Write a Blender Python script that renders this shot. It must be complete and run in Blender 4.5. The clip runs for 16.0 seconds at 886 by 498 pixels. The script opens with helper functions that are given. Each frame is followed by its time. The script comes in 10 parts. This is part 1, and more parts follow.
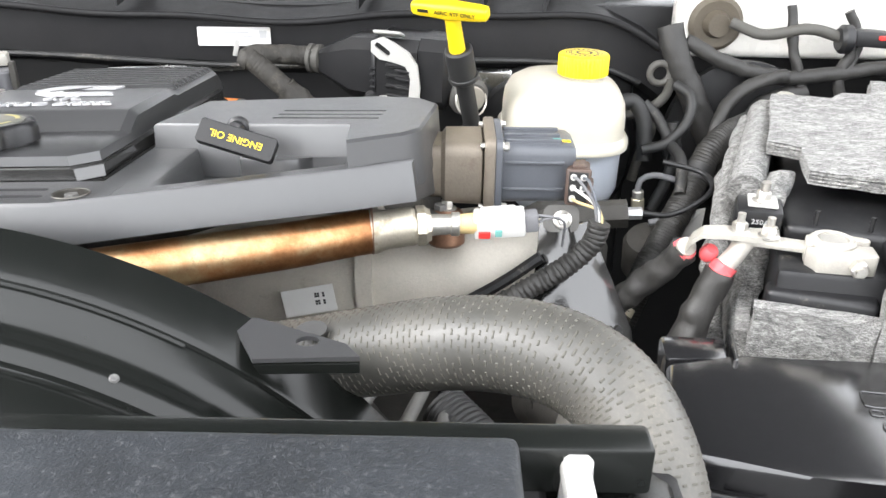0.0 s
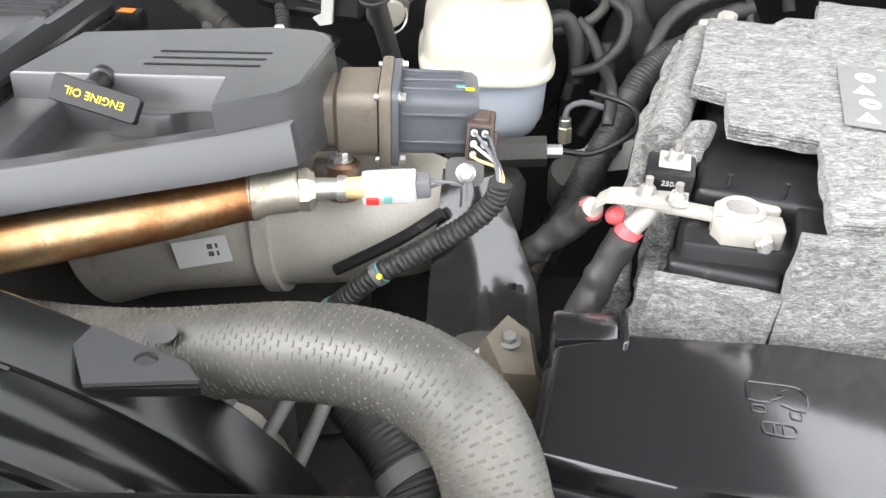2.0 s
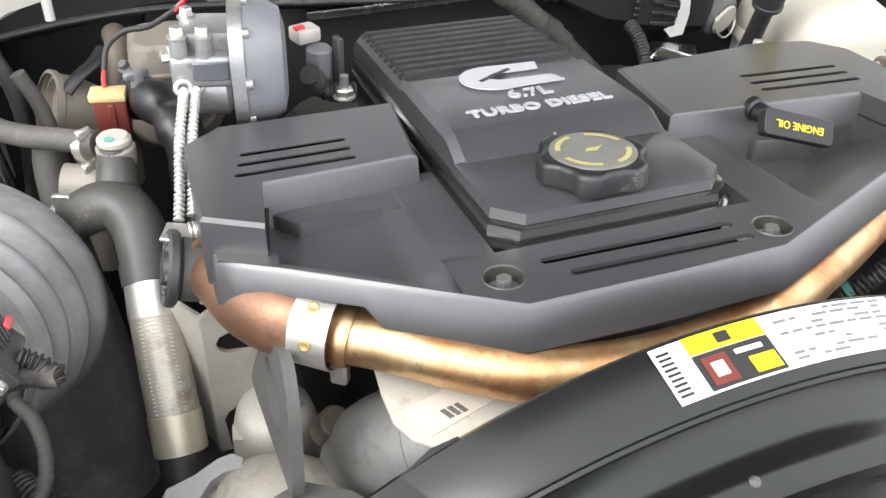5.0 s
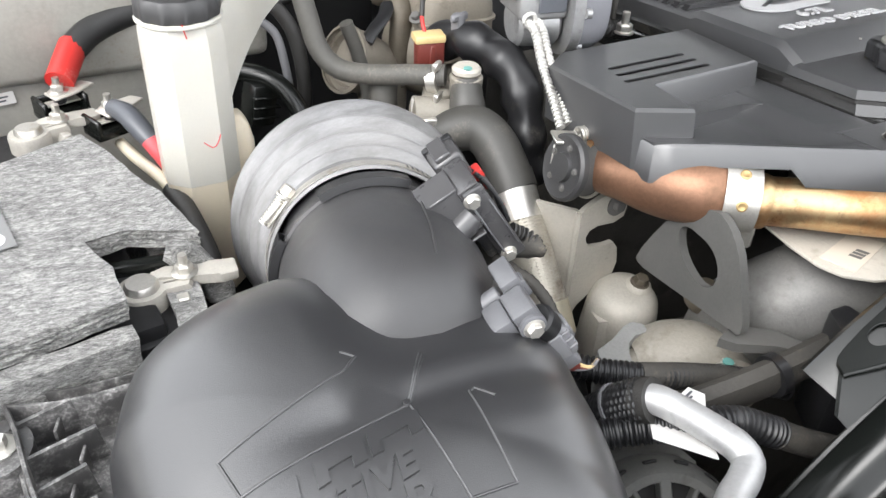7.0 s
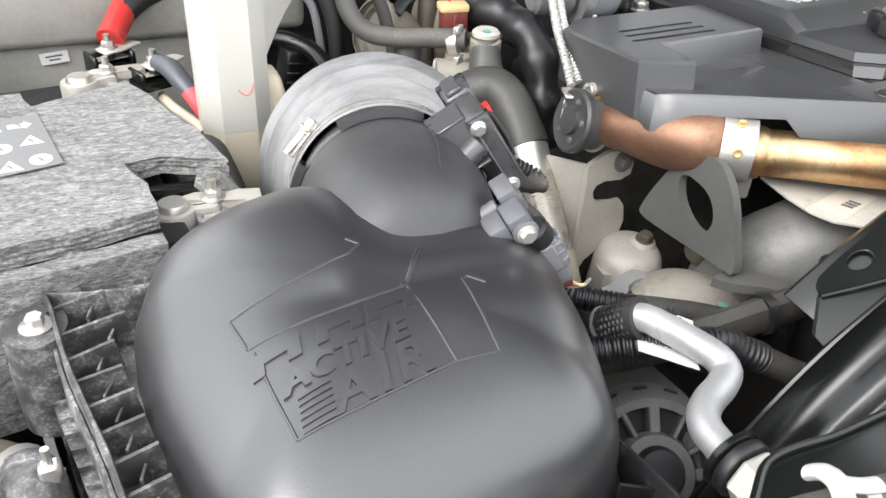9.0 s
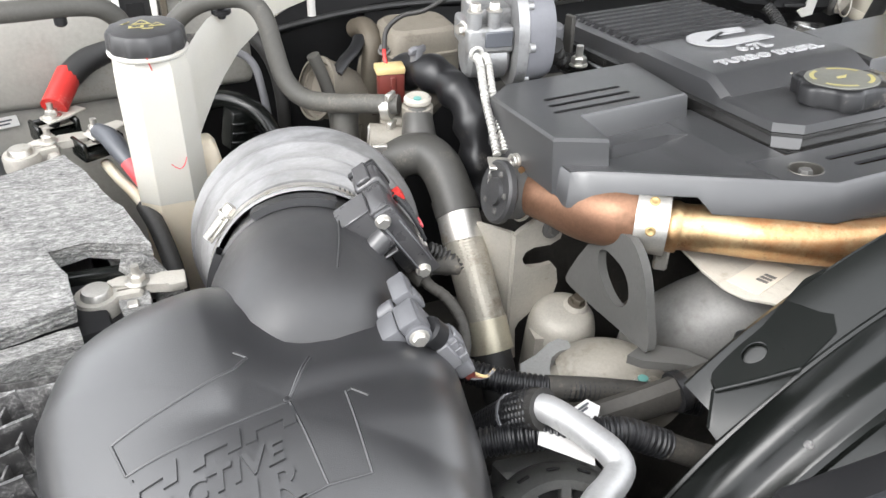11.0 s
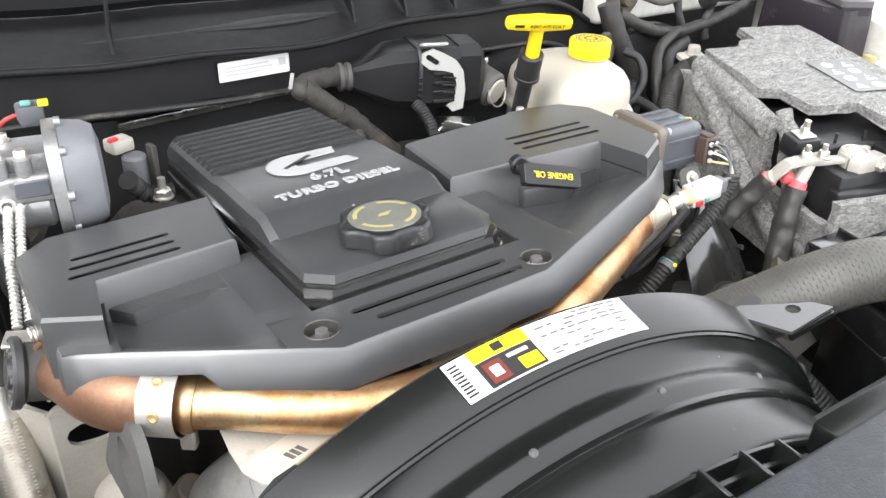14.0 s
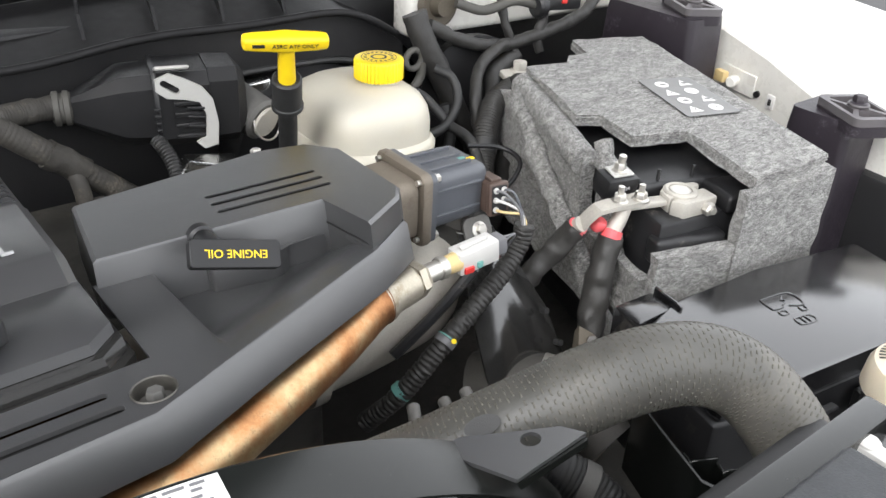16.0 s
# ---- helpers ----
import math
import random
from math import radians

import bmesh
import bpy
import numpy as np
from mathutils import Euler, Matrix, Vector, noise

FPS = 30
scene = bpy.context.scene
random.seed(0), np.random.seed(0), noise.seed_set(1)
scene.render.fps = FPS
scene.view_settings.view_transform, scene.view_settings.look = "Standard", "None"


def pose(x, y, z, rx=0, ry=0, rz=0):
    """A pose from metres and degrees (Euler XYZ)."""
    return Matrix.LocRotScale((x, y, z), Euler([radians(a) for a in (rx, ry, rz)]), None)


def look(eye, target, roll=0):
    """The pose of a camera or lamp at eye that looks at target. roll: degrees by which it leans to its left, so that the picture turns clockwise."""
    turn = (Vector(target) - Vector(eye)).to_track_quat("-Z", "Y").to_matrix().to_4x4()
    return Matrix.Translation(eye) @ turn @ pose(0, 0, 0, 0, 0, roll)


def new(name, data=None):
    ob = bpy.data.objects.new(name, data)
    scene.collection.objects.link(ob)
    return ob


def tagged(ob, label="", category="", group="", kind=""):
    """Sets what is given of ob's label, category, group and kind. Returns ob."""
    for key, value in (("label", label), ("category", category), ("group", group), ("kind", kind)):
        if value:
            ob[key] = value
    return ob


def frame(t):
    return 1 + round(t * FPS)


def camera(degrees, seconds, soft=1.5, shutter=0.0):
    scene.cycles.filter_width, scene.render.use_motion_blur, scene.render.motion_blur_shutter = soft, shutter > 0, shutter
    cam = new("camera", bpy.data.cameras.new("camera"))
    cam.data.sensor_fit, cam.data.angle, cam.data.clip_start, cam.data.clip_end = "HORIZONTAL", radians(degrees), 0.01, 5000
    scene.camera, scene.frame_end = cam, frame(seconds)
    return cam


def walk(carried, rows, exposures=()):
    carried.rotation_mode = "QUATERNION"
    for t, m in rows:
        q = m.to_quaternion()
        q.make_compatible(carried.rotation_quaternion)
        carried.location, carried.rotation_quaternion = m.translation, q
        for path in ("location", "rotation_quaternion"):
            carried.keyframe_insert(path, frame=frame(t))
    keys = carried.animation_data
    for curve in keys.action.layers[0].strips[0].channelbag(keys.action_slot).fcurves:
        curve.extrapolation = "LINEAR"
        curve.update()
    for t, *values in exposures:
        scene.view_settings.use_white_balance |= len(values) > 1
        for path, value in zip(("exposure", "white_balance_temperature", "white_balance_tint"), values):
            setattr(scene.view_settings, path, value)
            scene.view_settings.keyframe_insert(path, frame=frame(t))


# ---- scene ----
cam = camera(56.7, 16.0)
PATH = [
    (0, (0.103, 0.144, 1.433), (0.088, 1.943, 0.558), 0.8),
    (0.5, (0.159, 0.204, 1.434), (0.16, 1.973, 0.5), 1.5),
    (1, (0.201, 0.235, 1.436), (0.217, 1.907, 0.339), 2.0),
    (1.5, (0.218, 0.237, 1.469), (0.244, 1.864, 0.306), 2.1),
    (2, (0.179, 0.23, 1.497), (0.213, 1.841, 0.311), 2.1),
    (2.5, (0.028, 0.202, 1.505), (0.072, 1.797, 0.3), 2.2),
    (3, (-0.123, 0.172, 1.523), (-0.068, 1.755, 0.301), 1.4),
    (3.2, (-0.172, 0.186, 1.524), (-0.096, 1.766, 0.3), 1.4),
    (5.3, (-0.611, 0.369, 1.504), (0.058, 1.84, 0.325), 3.0),
    (5.5, (-0.658, 0.38, 1.512), (0.052, 1.825, 0.326), 2.6),
    (6, (-0.789, 0.403, 1.531), (-0.024, 1.815, 0.338), 2.6),
    (6.5, (-0.881, 0.388, 1.513), (-0.106, 1.807, 0.336), 2.9),
    (7, (-0.915, 0.358, 1.469), (-0.183, 1.82, 0.317), 2.5),
    (7.5, (-0.926, 0.331, 1.439), (-0.249, 1.832, 0.304), 2.2),
    (8, (-0.929, 0.288, 1.414), (-0.265, 1.809, 0.298), 2.9),
    (8.5, (-0.93, 0.276, 1.404), (-0.261, 1.812, 0.312), 2.9),
    (8.7, (-0.929, 0.278, 1.413), (-0.262, 1.815, 0.322), 3.0),
    (11, (-0.843, 0.281, 1.496), (-0.213, 1.821, 0.386), 1.2),
    (11.5, (-0.823, 0.272, 1.513), (-0.186, 1.826, 0.426), 0.7),
    (12, (-0.808, 0.24, 1.511), (-0.13, 1.794, 0.45), 0.7),
    (12.5, (-0.789, 0.243, 1.508), (-0.009, 1.768, 0.474), 1.0),
    (13, (-0.786, 0.252, 1.514), (0.063, 1.751, 0.499), 1.1),
    (13.5, (-0.724, 0.258, 1.524), (0.194, 1.721, 0.516), 1.5),
    (14, (-0.563, 0.26, 1.548), (0.404, 1.689, 0.536), 2.1),
    (14.5, (-0.368, 0.285, 1.559), (0.646, 1.68, 0.547), 2.7),
    (15, (-0.275, 0.305, 1.54), (0.765, 1.681, 0.529), 3.0),
    (15.5, (-0.254, 0.314, 1.533), (0.816, 1.672, 0.527), 3.3),
    (16, (-0.277, 0.313, 1.519), (0.81, 1.657, 0.513), 3.1),
]
walk(cam, [(t, look(eye, target, roll)) for t, eye, target, roll in PATH], [(0, 1.45, 6350, 10), (3, 1.35, 6350, 10), (5.5, 1.05, 6350, 10), (8.5, 1.0, 6350, 10), (11, 1.05, 6350, 10), (12.5, 1.1, 6350, 10), (13.5, 1.17, 6350, 10), (14.0, 1.2, 6350, 10), (14.5, 1.0, 6350, 10), (15.0, 0.93, 6350, 10), (16, 0.7, 6350, 10)])

from mathutils.bvhtree import BVHTree

# ---- daylight ----
world = bpy.data.worlds.new("sky")
scene.world = world
world.use_nodes = True
wn = world.node_tree.nodes
wl = world.node_tree.links
sky = wn.new("ShaderNodeTexSky")
sky.sky_type, sky.sun_disc = "NISHITA", False
sky.sun_elevation, sky.sun_rotation = radians(44), radians(247)
sky.air_density, sky.dust_density, sky.ozone_density = 1.0, 6.0, 0.6
soft_sky = wn.new("ShaderNodeHueSaturation")
soft_sky.inputs["Saturation"].default_value = 0.22
wl.new(sky.outputs[0], soft_sky.inputs["Color"])
# cloud cover: an even grey veil over the sky
veil = wn.new("ShaderNodeMix")
veil.data_type = "RGBA"
veil.inputs["Factor"].default_value = 0.75
veil.inputs[7].default_value = (13.0, 13.1, 13.3, 1)
wl.new(soft_sky.outputs[0], veil.inputs[6])
wl.new(veil.outputs[2], wn["Background"].inputs["Color"])
wn["Background"].inputs["Strength"].default_value = 0.15
sun_data = bpy.data.lights.new("sun", "SUN")
sun_data.energy, sun_data.angle, sun_data.color = 1.1, radians(28), (1.0, 0.97, 0.93)
sun = new("sun", sun_data)
sun.matrix_world = look((-3.0, -0.5, 3.7), (-0.3, 0.7, 1.1))


# ---- materials ----
def material(name, color, rough=0.5, metal=0.0, vary=0.15, grain=900.0, bump=0.15, dust=None, dust_amount=0.0, dust_scale=14.0,
             spec=0.5, coat=0.0, stain=None, stain_amount=0.0, stretch=(1, 1, 1), sss=0.0, rough_vary=0.12, film=0.0, grit=1.0):
    """A surface with fine grain, patchy tone, and dust or stains with edges of their own."""
    m = bpy.data.materials.new(name)
    m.use_nodes = True
    n, l = m.node_tree.nodes, m.node_tree.links
    b = n["Principled BSDF"]
    b.inputs["Metallic"].default_value = metal
    b.inputs["Specular IOR Level"].default_value = spec
    b.inputs["Coat Weight"].default_value = coat
    b.inputs["Coat Roughness"].default_value = max(0.06, rough * 0.85)
    if sss:
        b.inputs["Subsurface Weight"].default_value = sss
        b.inputs["Subsurface Radius"].default_value = (0.02, 0.018, 0.014)
        b.inputs["Subsurface Scale"].default_value = 1.0
    tc = n.new("ShaderNodeTexCoord")
    mp = n.new("ShaderNodeMapping")
    mp.inputs["Scale"].default_value = stretch
    l.new(tc.outputs["Object"], mp.inputs["Vector"])

    def noise_tex(scale, detail=4.0, rough_=0.6):
        t = n.new("ShaderNodeTexNoise")
        t.inputs["Scale"].default_value, t.inputs["Detail"].default_value, t.inputs["Roughness"].default_value = scale, detail, rough_
        l.new(mp.outputs["Vector"], t.inputs["Vector"])
        return t

    def ramp(src, a, b_, top=1.0):
        r = n.new("ShaderNodeMapRange")
        r.inputs["From Min"].default_value, r.inputs["From Max"].default_value, r.inputs["To Max"].default_value = a, b_, top
        l.new(src, r.inputs["Value"])
        return r.outputs["Result"]

    def mix(fac, a, b_, blend="MIX"):
        x = n.new("ShaderNodeMix")
        x.data_type, x.blend_type = "RGBA", blend
        if isinstance(fac, float):
            x.inputs["Factor"].default_value = fac
        else:
            l.new(fac, x.inputs["Factor"])
        for k, v in ((6, a), (7, b_)):
            if isinstance(v, tuple):
                x.inputs[k].default_value = (*v, 1)
            else:
                l.new(v, x.inputs[k])
        return x.outputs[2]

    big, fine = noise_tex(18.0), noise_tex(grain, 3.0)
    lo = tuple(c * (1 - vary) for c in color)
    hi = tuple(min(1, c * (1 + vary)) for c in color)
    col = mix(ramp(big.outputs["Fac"], 0.3, 0.7), lo, hi)
    col = mix(ramp(fine.outputs["Fac"], 0.25, 0.75), col, mix(0.5, col, tuple(min(1.0, c * (1 + 2 * vary)) for c in color)))
    rough_in = n.new("ShaderNodeMapRange")
    rough_in.inputs["To Min"].default_value, rough_in.inputs["To Max"].default_value = max(0.03, rough - rough_vary), min(1, rough + rough_vary)
    l.new(noise_tex(60.0, 5.0).outputs["Fac"], rough_in.inputs["Value"])
    rough_out = rough_in.outputs["Result"]
    if dust:
        d = noise_tex(dust_scale, 8.0, 0.7)
        f = ramp(d.outputs["Fac"], 0.62 - 0.4 * dust_amount, 0.80 - 0.2 * dust_amount)
        speck = ramp(noise_tex(420.0, 2.0).outputs["Fac"], 0.45, 0.7, grit)
        sp = n.new("ShaderNodeMath")
        sp.operation = "MULTIPLY_ADD"
        l.new(f, sp.inputs[0])
        l.new(speck, sp.inputs[1])
        sp.inputs[2].default_value = 0.0
        ad = n.new("ShaderNodeMath")
        ad.operation, ad.use_clamp = "MULTIPLY_ADD", True
        l.new(f, ad.inputs[0])
        ad.inputs[1].default_value = 0.55 * dust_amount + 0.1
        l.new(sp.outputs[0], ad.inputs[2])
        col = mix(ad.outputs[0], col, dust)
        rm = n.new("ShaderNodeMix")
        l.new(ad.outputs[0], rm.inputs[0])
        l.new(rough_out, rm.inputs[2])
        rm.inputs[3].default_value = 0.9
        rough_out = rm.outputs[0]
    if film:
        thin = n.new("ShaderNodeMapRange")
        thin.inputs["From Min"].default_value, thin.inputs["From Max"].default_value = 0.3, 0.75
        thin.inputs["To Min"].default_value, thin.inputs["To Max"].default_value = 0.35 * film, 1.7 * film
        l.new(noise_tex(7.0, 6.0, 0.7).outputs["Fac"], thin.inputs["Value"])
        col = mix(thin.outputs["Result"], col, (0.27, 0.255, 0.23))
    if stain:
        s = noise_tex(26.0, 6.0, 0.65)
        col = mix(ramp(s.outputs["Fac"], 0.66 - 0.3 * stain_amount, 0.74 - 0.1 * stain_amount), col, stain)
    l.new(col, b.inputs["Base Color"])
    l.new(rough_out, b.inputs["Roughness"])
    bp = n.new("ShaderNodeBump")
    bp.inputs["Strength"].default_value, bp.inputs["Distance"].default_value = bump, 0.0006
    l.new(fine.outputs["Fac"], bp.inputs["Height"])
    l.new(bp.outputs["Normal"], b.inputs["Normal"])
    return m


DUST = (0.30, 0.27, 0.23)
M_COVER = material("satin_grey_plastic", (0.034, 0.0347, 0.037), 0.34, vary=0.06, grain=1600, bump=0.25, rough_vary=0.05, spec=1.0, film=0.035, coat=0.15)
M_COVER_D = material("dull_black_plastic", (0.009, 0.009, 0.010), 0.44, grain=1400, bump=0.3, film=0.012, spec=0.4)
M_SHROUD = material("glossy_black_plastic", (0.0042, 0.0052, 0.0047), 0.25, grain=500, bump=0.06, spec=0.43, film=0.010, rough_vary=0.06)
M_AIRBOX = material("grained_black_plastic", (0.018, 0.018, 0.0195), 0.36, grain=1300, bump=0.22, vary=0.05, rough_vary=0.04, spec=1.0, film=0.012, coat=0.4)
M_NECK = material("matt_black_plastic", (0.026, 0.026, 0.028), 0.46, grain=1300, bump=0.25, vary=0.1, rough_vary=0.08, film=0.05, spec=0.6)
M_RIBS = material("dusty_black_plastic", (0.026, 0.026, 0.028), 0.36, grain=900, bump=0.3, dust=(0.46, 0.45, 0.44), dust_amount=0.42, dust_scale=40, film=0.10)
M_PANEL = material("speckled_grey_plastic", (0.016, 0.018, 0.021), 0.5, grain=700, bump=0.8, vary=0.6, dust=(0.11, 0.114, 0.118), dust_amount=0.26, dust_scale=330)
M_RUBBER = material("dusty_rubber", (0.068, 0.065, 0.058), 0.62, grain=300, bump=0.2, vary=0.12, dust=(0.20, 0.18, 0.15), dust_amount=0.2, dust_scale=10)
M_HOSE = material("chalky_rubber", (0.028, 0.028, 0.025), 0.40, grain=300, bump=0.2, vary=0.2, spec=0.55, film=0.16, dust=(0.24, 0.21, 0.165), dust_amount=0.28, dust_scale=9, grit=0.3)
M_RUBBER_D = material("black_rubber", (0.020, 0.020, 0.020), 0.55, grain=700, bump=0.3, dust=DUST, dust_amount=0.2)
M_BELLOWS = material("scuffed_rubber", (0.105, 0.107, 0.113), 0.36, grain=500, bump=0.2, film=0.30, dust=(0.64, 0.64, 0.66), dust_amount=0.52, dust_scale=9, grit=0.15, stretch=(1, 3, 1))
M_TAPE = material("cloth_tape", (0.015, 0.0145, 0.014), 0.55, grain=240, bump=1.0, film=0.05, vary=0.3)
M_WRAP = material("dusty_cloth_wrap", (0.022, 0.020, 0.017), 0.72, grain=220, bump=1.0, film=0.07, vary=0.35, dust=(0.17, 0.145, 0.11), dust_amount=0.2, dust_scale=30)
M_LEVER = material("pale_grey_lever_plastic", (0.40, 0.395, 0.375), 0.5, vary=0.08, grain=900, bump=0.15, dust=DUST, dust_amount=0.12)
M_MAF = material("satin_black_sensor_plastic", (0.034, 0.034, 0.038), 0.30, grain=900, bump=0.2, film=0.09, spec=0.8)
M_SENSOR = material("blue_grey_sensor_plastic", (0.095, 0.097, 0.106), 0.4, grain=900, bump=0.2, film=0.08)
M_GLOSS = material("oily_black_steel", (0.012, 0.012, 0.012), 0.14, grain=120, bump=0.25, spec=1.0, rough_vary=0.1, coat=0.5, film=0.03)
M_INTAKE = material("pale_cast_intake", (0.45, 0.42, 0.365), 0.5, metal=0.15, grain=420, bump=0.6, stain=(0.33, 0.29, 0.23), stain_amount=0.2)
M_DULLCAST = material("weathered_casting", (0.26, 0.24, 0.205), 0.58, metal=0.15, grain=380, bump=0.6, stain=(0.15, 0.13, 0.10), stain_amount=0.35)
M_COWL = material("weathered_cowl_plastic", (0.009, 0.009, 0.010), 0.48, grain=500, bump=0.15, spec=0.2, film=0.02, vary=0.2)
M_LID = material("shiny_black_cover", (0.009, 0.009, 0.010), 0.18, grain=60, bump=0.10, vary=0.1, rough_vary=0.05, spec=1.0, coat=0.5, film=0.008)
M_EAR = material("dusty_plum_plastic", (0.060, 0.054, 0.062), 0.5, grain=900, bump=0.3, film=0.15)
M_CAST = material("cast_aluminium", (0.42, 0.395, 0.345), 0.55, metal=0.15, grain=420, bump=0.6, stain=(0.27, 0.24, 0.19), stain_amount=0.2)
M_CAST_D = material("oily_cast_iron", (0.050, 0.047, 0.042), 0.6, metal=0.2, grain=380, bump=0.7, stain=(0.03, 0.028, 0.025), stain_amount=0.4, dust=(0.2, 0.18, 0.15), dust_amount=0.15)
M_GREYCAST = material("pale_grey_casting", (0.27, 0.27, 0.262), 0.5, metal=0.2, grain=420, bump=0.4, dust=DUST, dust_amount=0.1)
M_GREYCAST_D = material("dull_grey_casting", (0.150, 0.147, 0.140), 0.5, metal=0.2, grain=420, bump=0.4, vary=0.2, stain=(0.09, 0.085, 0.075), stain_amount=0.3)
M_ALU = material("bright_aluminium", (0.40, 0.40, 0.40), 0.5, metal=0.6, grain=300, bump=0.2, stain=(0.30, 0.30, 0.30), stain_amount=0.2)
M_ALTERN = material("dull_alternator_casting", (0.135, 0.135, 0.128), 0.5, metal=0.3, grain=400, bump=0.5, stain=(0.09, 0.085, 0.075), stain_amount=0.3)
M_FLANGE = material("scuffed_black_flange_plastic", (0.014, 0.014, 0.015), 0.34, grain=900, bump=0.3, dust=(0.34, 0.33, 0.32), dust_amount=0.16, dust_scale=60)
M_ALUCAST = material("machined_cast_aluminium", (0.34, 0.34, 0.34), 0.38, metal=0.65, grain=300, bump=0.4, stain=(0.14, 0.14, 0.13), stain_amount=0.4)
M_EYE = material("dark_forged_steel", (0.056, 0.056, 0.0545), 0.6, metal=0.1, grain=400, bump=0.4, film=0.12)
M_STEEL = material("zinc_steel", (0.58, 0.56, 0.52), 0.38, metal=0.85, grain=500, bump=0.2, stain=(0.38, 0.30, 0.18), stain_amount=0.2)
M_LEAD = material("white_oxide_lead", (0.41, 0.39, 0.35), 0.55, metal=0.3, grain=500, bump=0.6, dust=(0.54, 0.51, 0.455), dust_amount=0.5, dust_scale=30)
M_GREYMETAL = material("phosphated_steel", (0.105, 0.102, 0.096), 0.62, metal=0.05, grain=500, bump=0.3, dust=DUST, dust_amount=0.15)
M_SLEEVE = material("heat_sleeve", (0.42, 0.39, 0.33), 0.45, metal=0.6, grain=400, bump=0.4, stain=(0.25, 0.21, 0.16), stain_amount=0.3)
M_BAND = material("yellowed_zinc_steel", (0.52, 0.48, 0.37), 0.42, metal=0.7, grain=500, bump=0.2)
M_ELBOW = material("dusty_moulded_rubber", (0.034, 0.033, 0.030), 0.5, grain=300, bump=0.2, vary=0.15, film=0.07, dust=(0.22, 0.20, 0.165), dust_amount=0.22, dust_scale=16)
M_BLACK = material("black_plastic", (0.012, 0.012, 0.013), 0.40, grain=900, bump=0.2, dust=DUST, dust_amount=0.10)
M_LAVENDER = material("lavender_grey_plastic", (0.15, 0.152, 0.168), 0.42, grain=900, bump=0.2, film=0.06)
M_BRIGHT = material("bright_braid", (0.58, 0.57, 0.54), 0.36, metal=0.5, grain=500, bump=0.2)
M_TICK = material("dusty_knurl", (0.070, 0.066, 0.055), 0.62, vary=0.3, grain=400, bump=0.2)
M_SLATE = material("slate_plastic", (0.080, 0.085, 0.096), 0.40, grain=900, bump=0.2, dust=DUST, dust_amount=0.12)
M_MOUSE = material("grey_connector_plastic", (0.14, 0.14, 0.147), 0.5, grain=900, bump=0.2, dust=DUST, dust_amount=0.1)
# dust and the sky's sheen, both put into the cap face's colour
M_CAPTOP = material("dusty_sheen_cap_face", (0.12, 0.12, 0.105), 0.5, vary=0.2, grain=500, bump=0.2, dust=(0.26, 0.25, 0.20), dust_amount=0.25, dust_scale=40)
M_BROWN = material("brown_connector_plastic", (0.075, 0.05, 0.04), 0.5, grain=900, bump=0.2)
M_MAROON = material("maroon_connector_plastic", (0.13, 0.025, 0.018), 0.5, grain=900, bump=0.2, dust=DUST, dust_amount=0.1)
M_TAN = material("yellowed_plastic", (0.55, 0.42, 0.2), 0.5, grain=900, bump=0.2)
M_TANBOX = material("dusty_tan_casting", (0.095, 0.080, 0.060), 0.6, metal=0.2, grain=380, bump=0.6, stain=(0.08, 0.06, 0.04), stain_amount=0.35)
M_TURBO = material("dusty_beige_turbo_casting", (0.20, 0.178, 0.145), 0.6, metal=0.15, grain=380, bump=0.6, stain=(0.12, 0.098, 0.072), stain_amount=0.3)
M_STAINED = material("stained_bright_steel", (0.46, 0.42, 0.34), 0.4, metal=0.7, grain=400, bump=0.4, stain=(0.22, 0.16, 0.09), stain_amount=0.35)
M_CARD = material("yellowed_card", (0.56, 0.51, 0.43), 0.6, vary=0.04, grain=700, bump=0.1)
M_WHITE = material("white_plastic", (0.52, 0.51, 0.49), 0.4, vary=0.03, grain=900, bump=0.1, dust=DUST, dust_amount=0.06)
M_RESERVOIR = material("milky_plastic", (0.53, 0.50, 0.42), 0.38, vary=0.04, grain=600, bump=0.1, sss=0.25)
M_FLUID = material("fluid_filled_milky_plastic", (0.42, 0.45, 0.50), 0.4, vary=0.04, grain=600, bump=0.1, sss=0.2)
M_BOTTLE = material("white_translucent_plastic", (0.50, 0.485, 0.435), 0.38, vary=0.05, grain=600, bump=0.1, sss=0.25, dust=(0.45, 0.38, 0.28), dust_amount=0.08)
M_FADED = material("faded_yellow_print", (0.34, 0.30, 0.12), 0.5, vary=0.2, grain=500, bump=0.1)
M_DUSTYPANEL = material("dusty_grey_paint", (0.27, 0.26, 0.235), 0.5, vary=0.15, grain=200, bump=0.2, dust=(0.2, 0.17, 0.13), dust_amount=0.2)
M_BEIGE = material("dusty_beige_paint", (0.42, 0.37, 0.31), 0.55, vary=0.15, grain=250, bump=0.2, dust=(0.33, 0.26, 0.19), dust_amount=0.35, dust_scale=30)
M_COOLANT = material("fluid_filled_tan_plastic", (0.62, 0.55, 0.43), 0.4, vary=0.06, grain=600, bump=0.1, sss=0.3)
M_RIVET = material("brass_spot_weld", (0.42, 0.30, 0.14), 0.45, metal=0.6, grain=600, bump=0.3)
M_YELLOW = material("yellow_plastic", (0.85, 0.60, 0.01), 0.42, vary=0.03, grain=700, bump=0.15)
M_RED = material("red_insulation", (0.52, 0.03, 0.025), 0.45, vary=0.08, grain=700, bump=0.2, dust=(0.6, 0.4, 0.36), dust_amount=0.12)
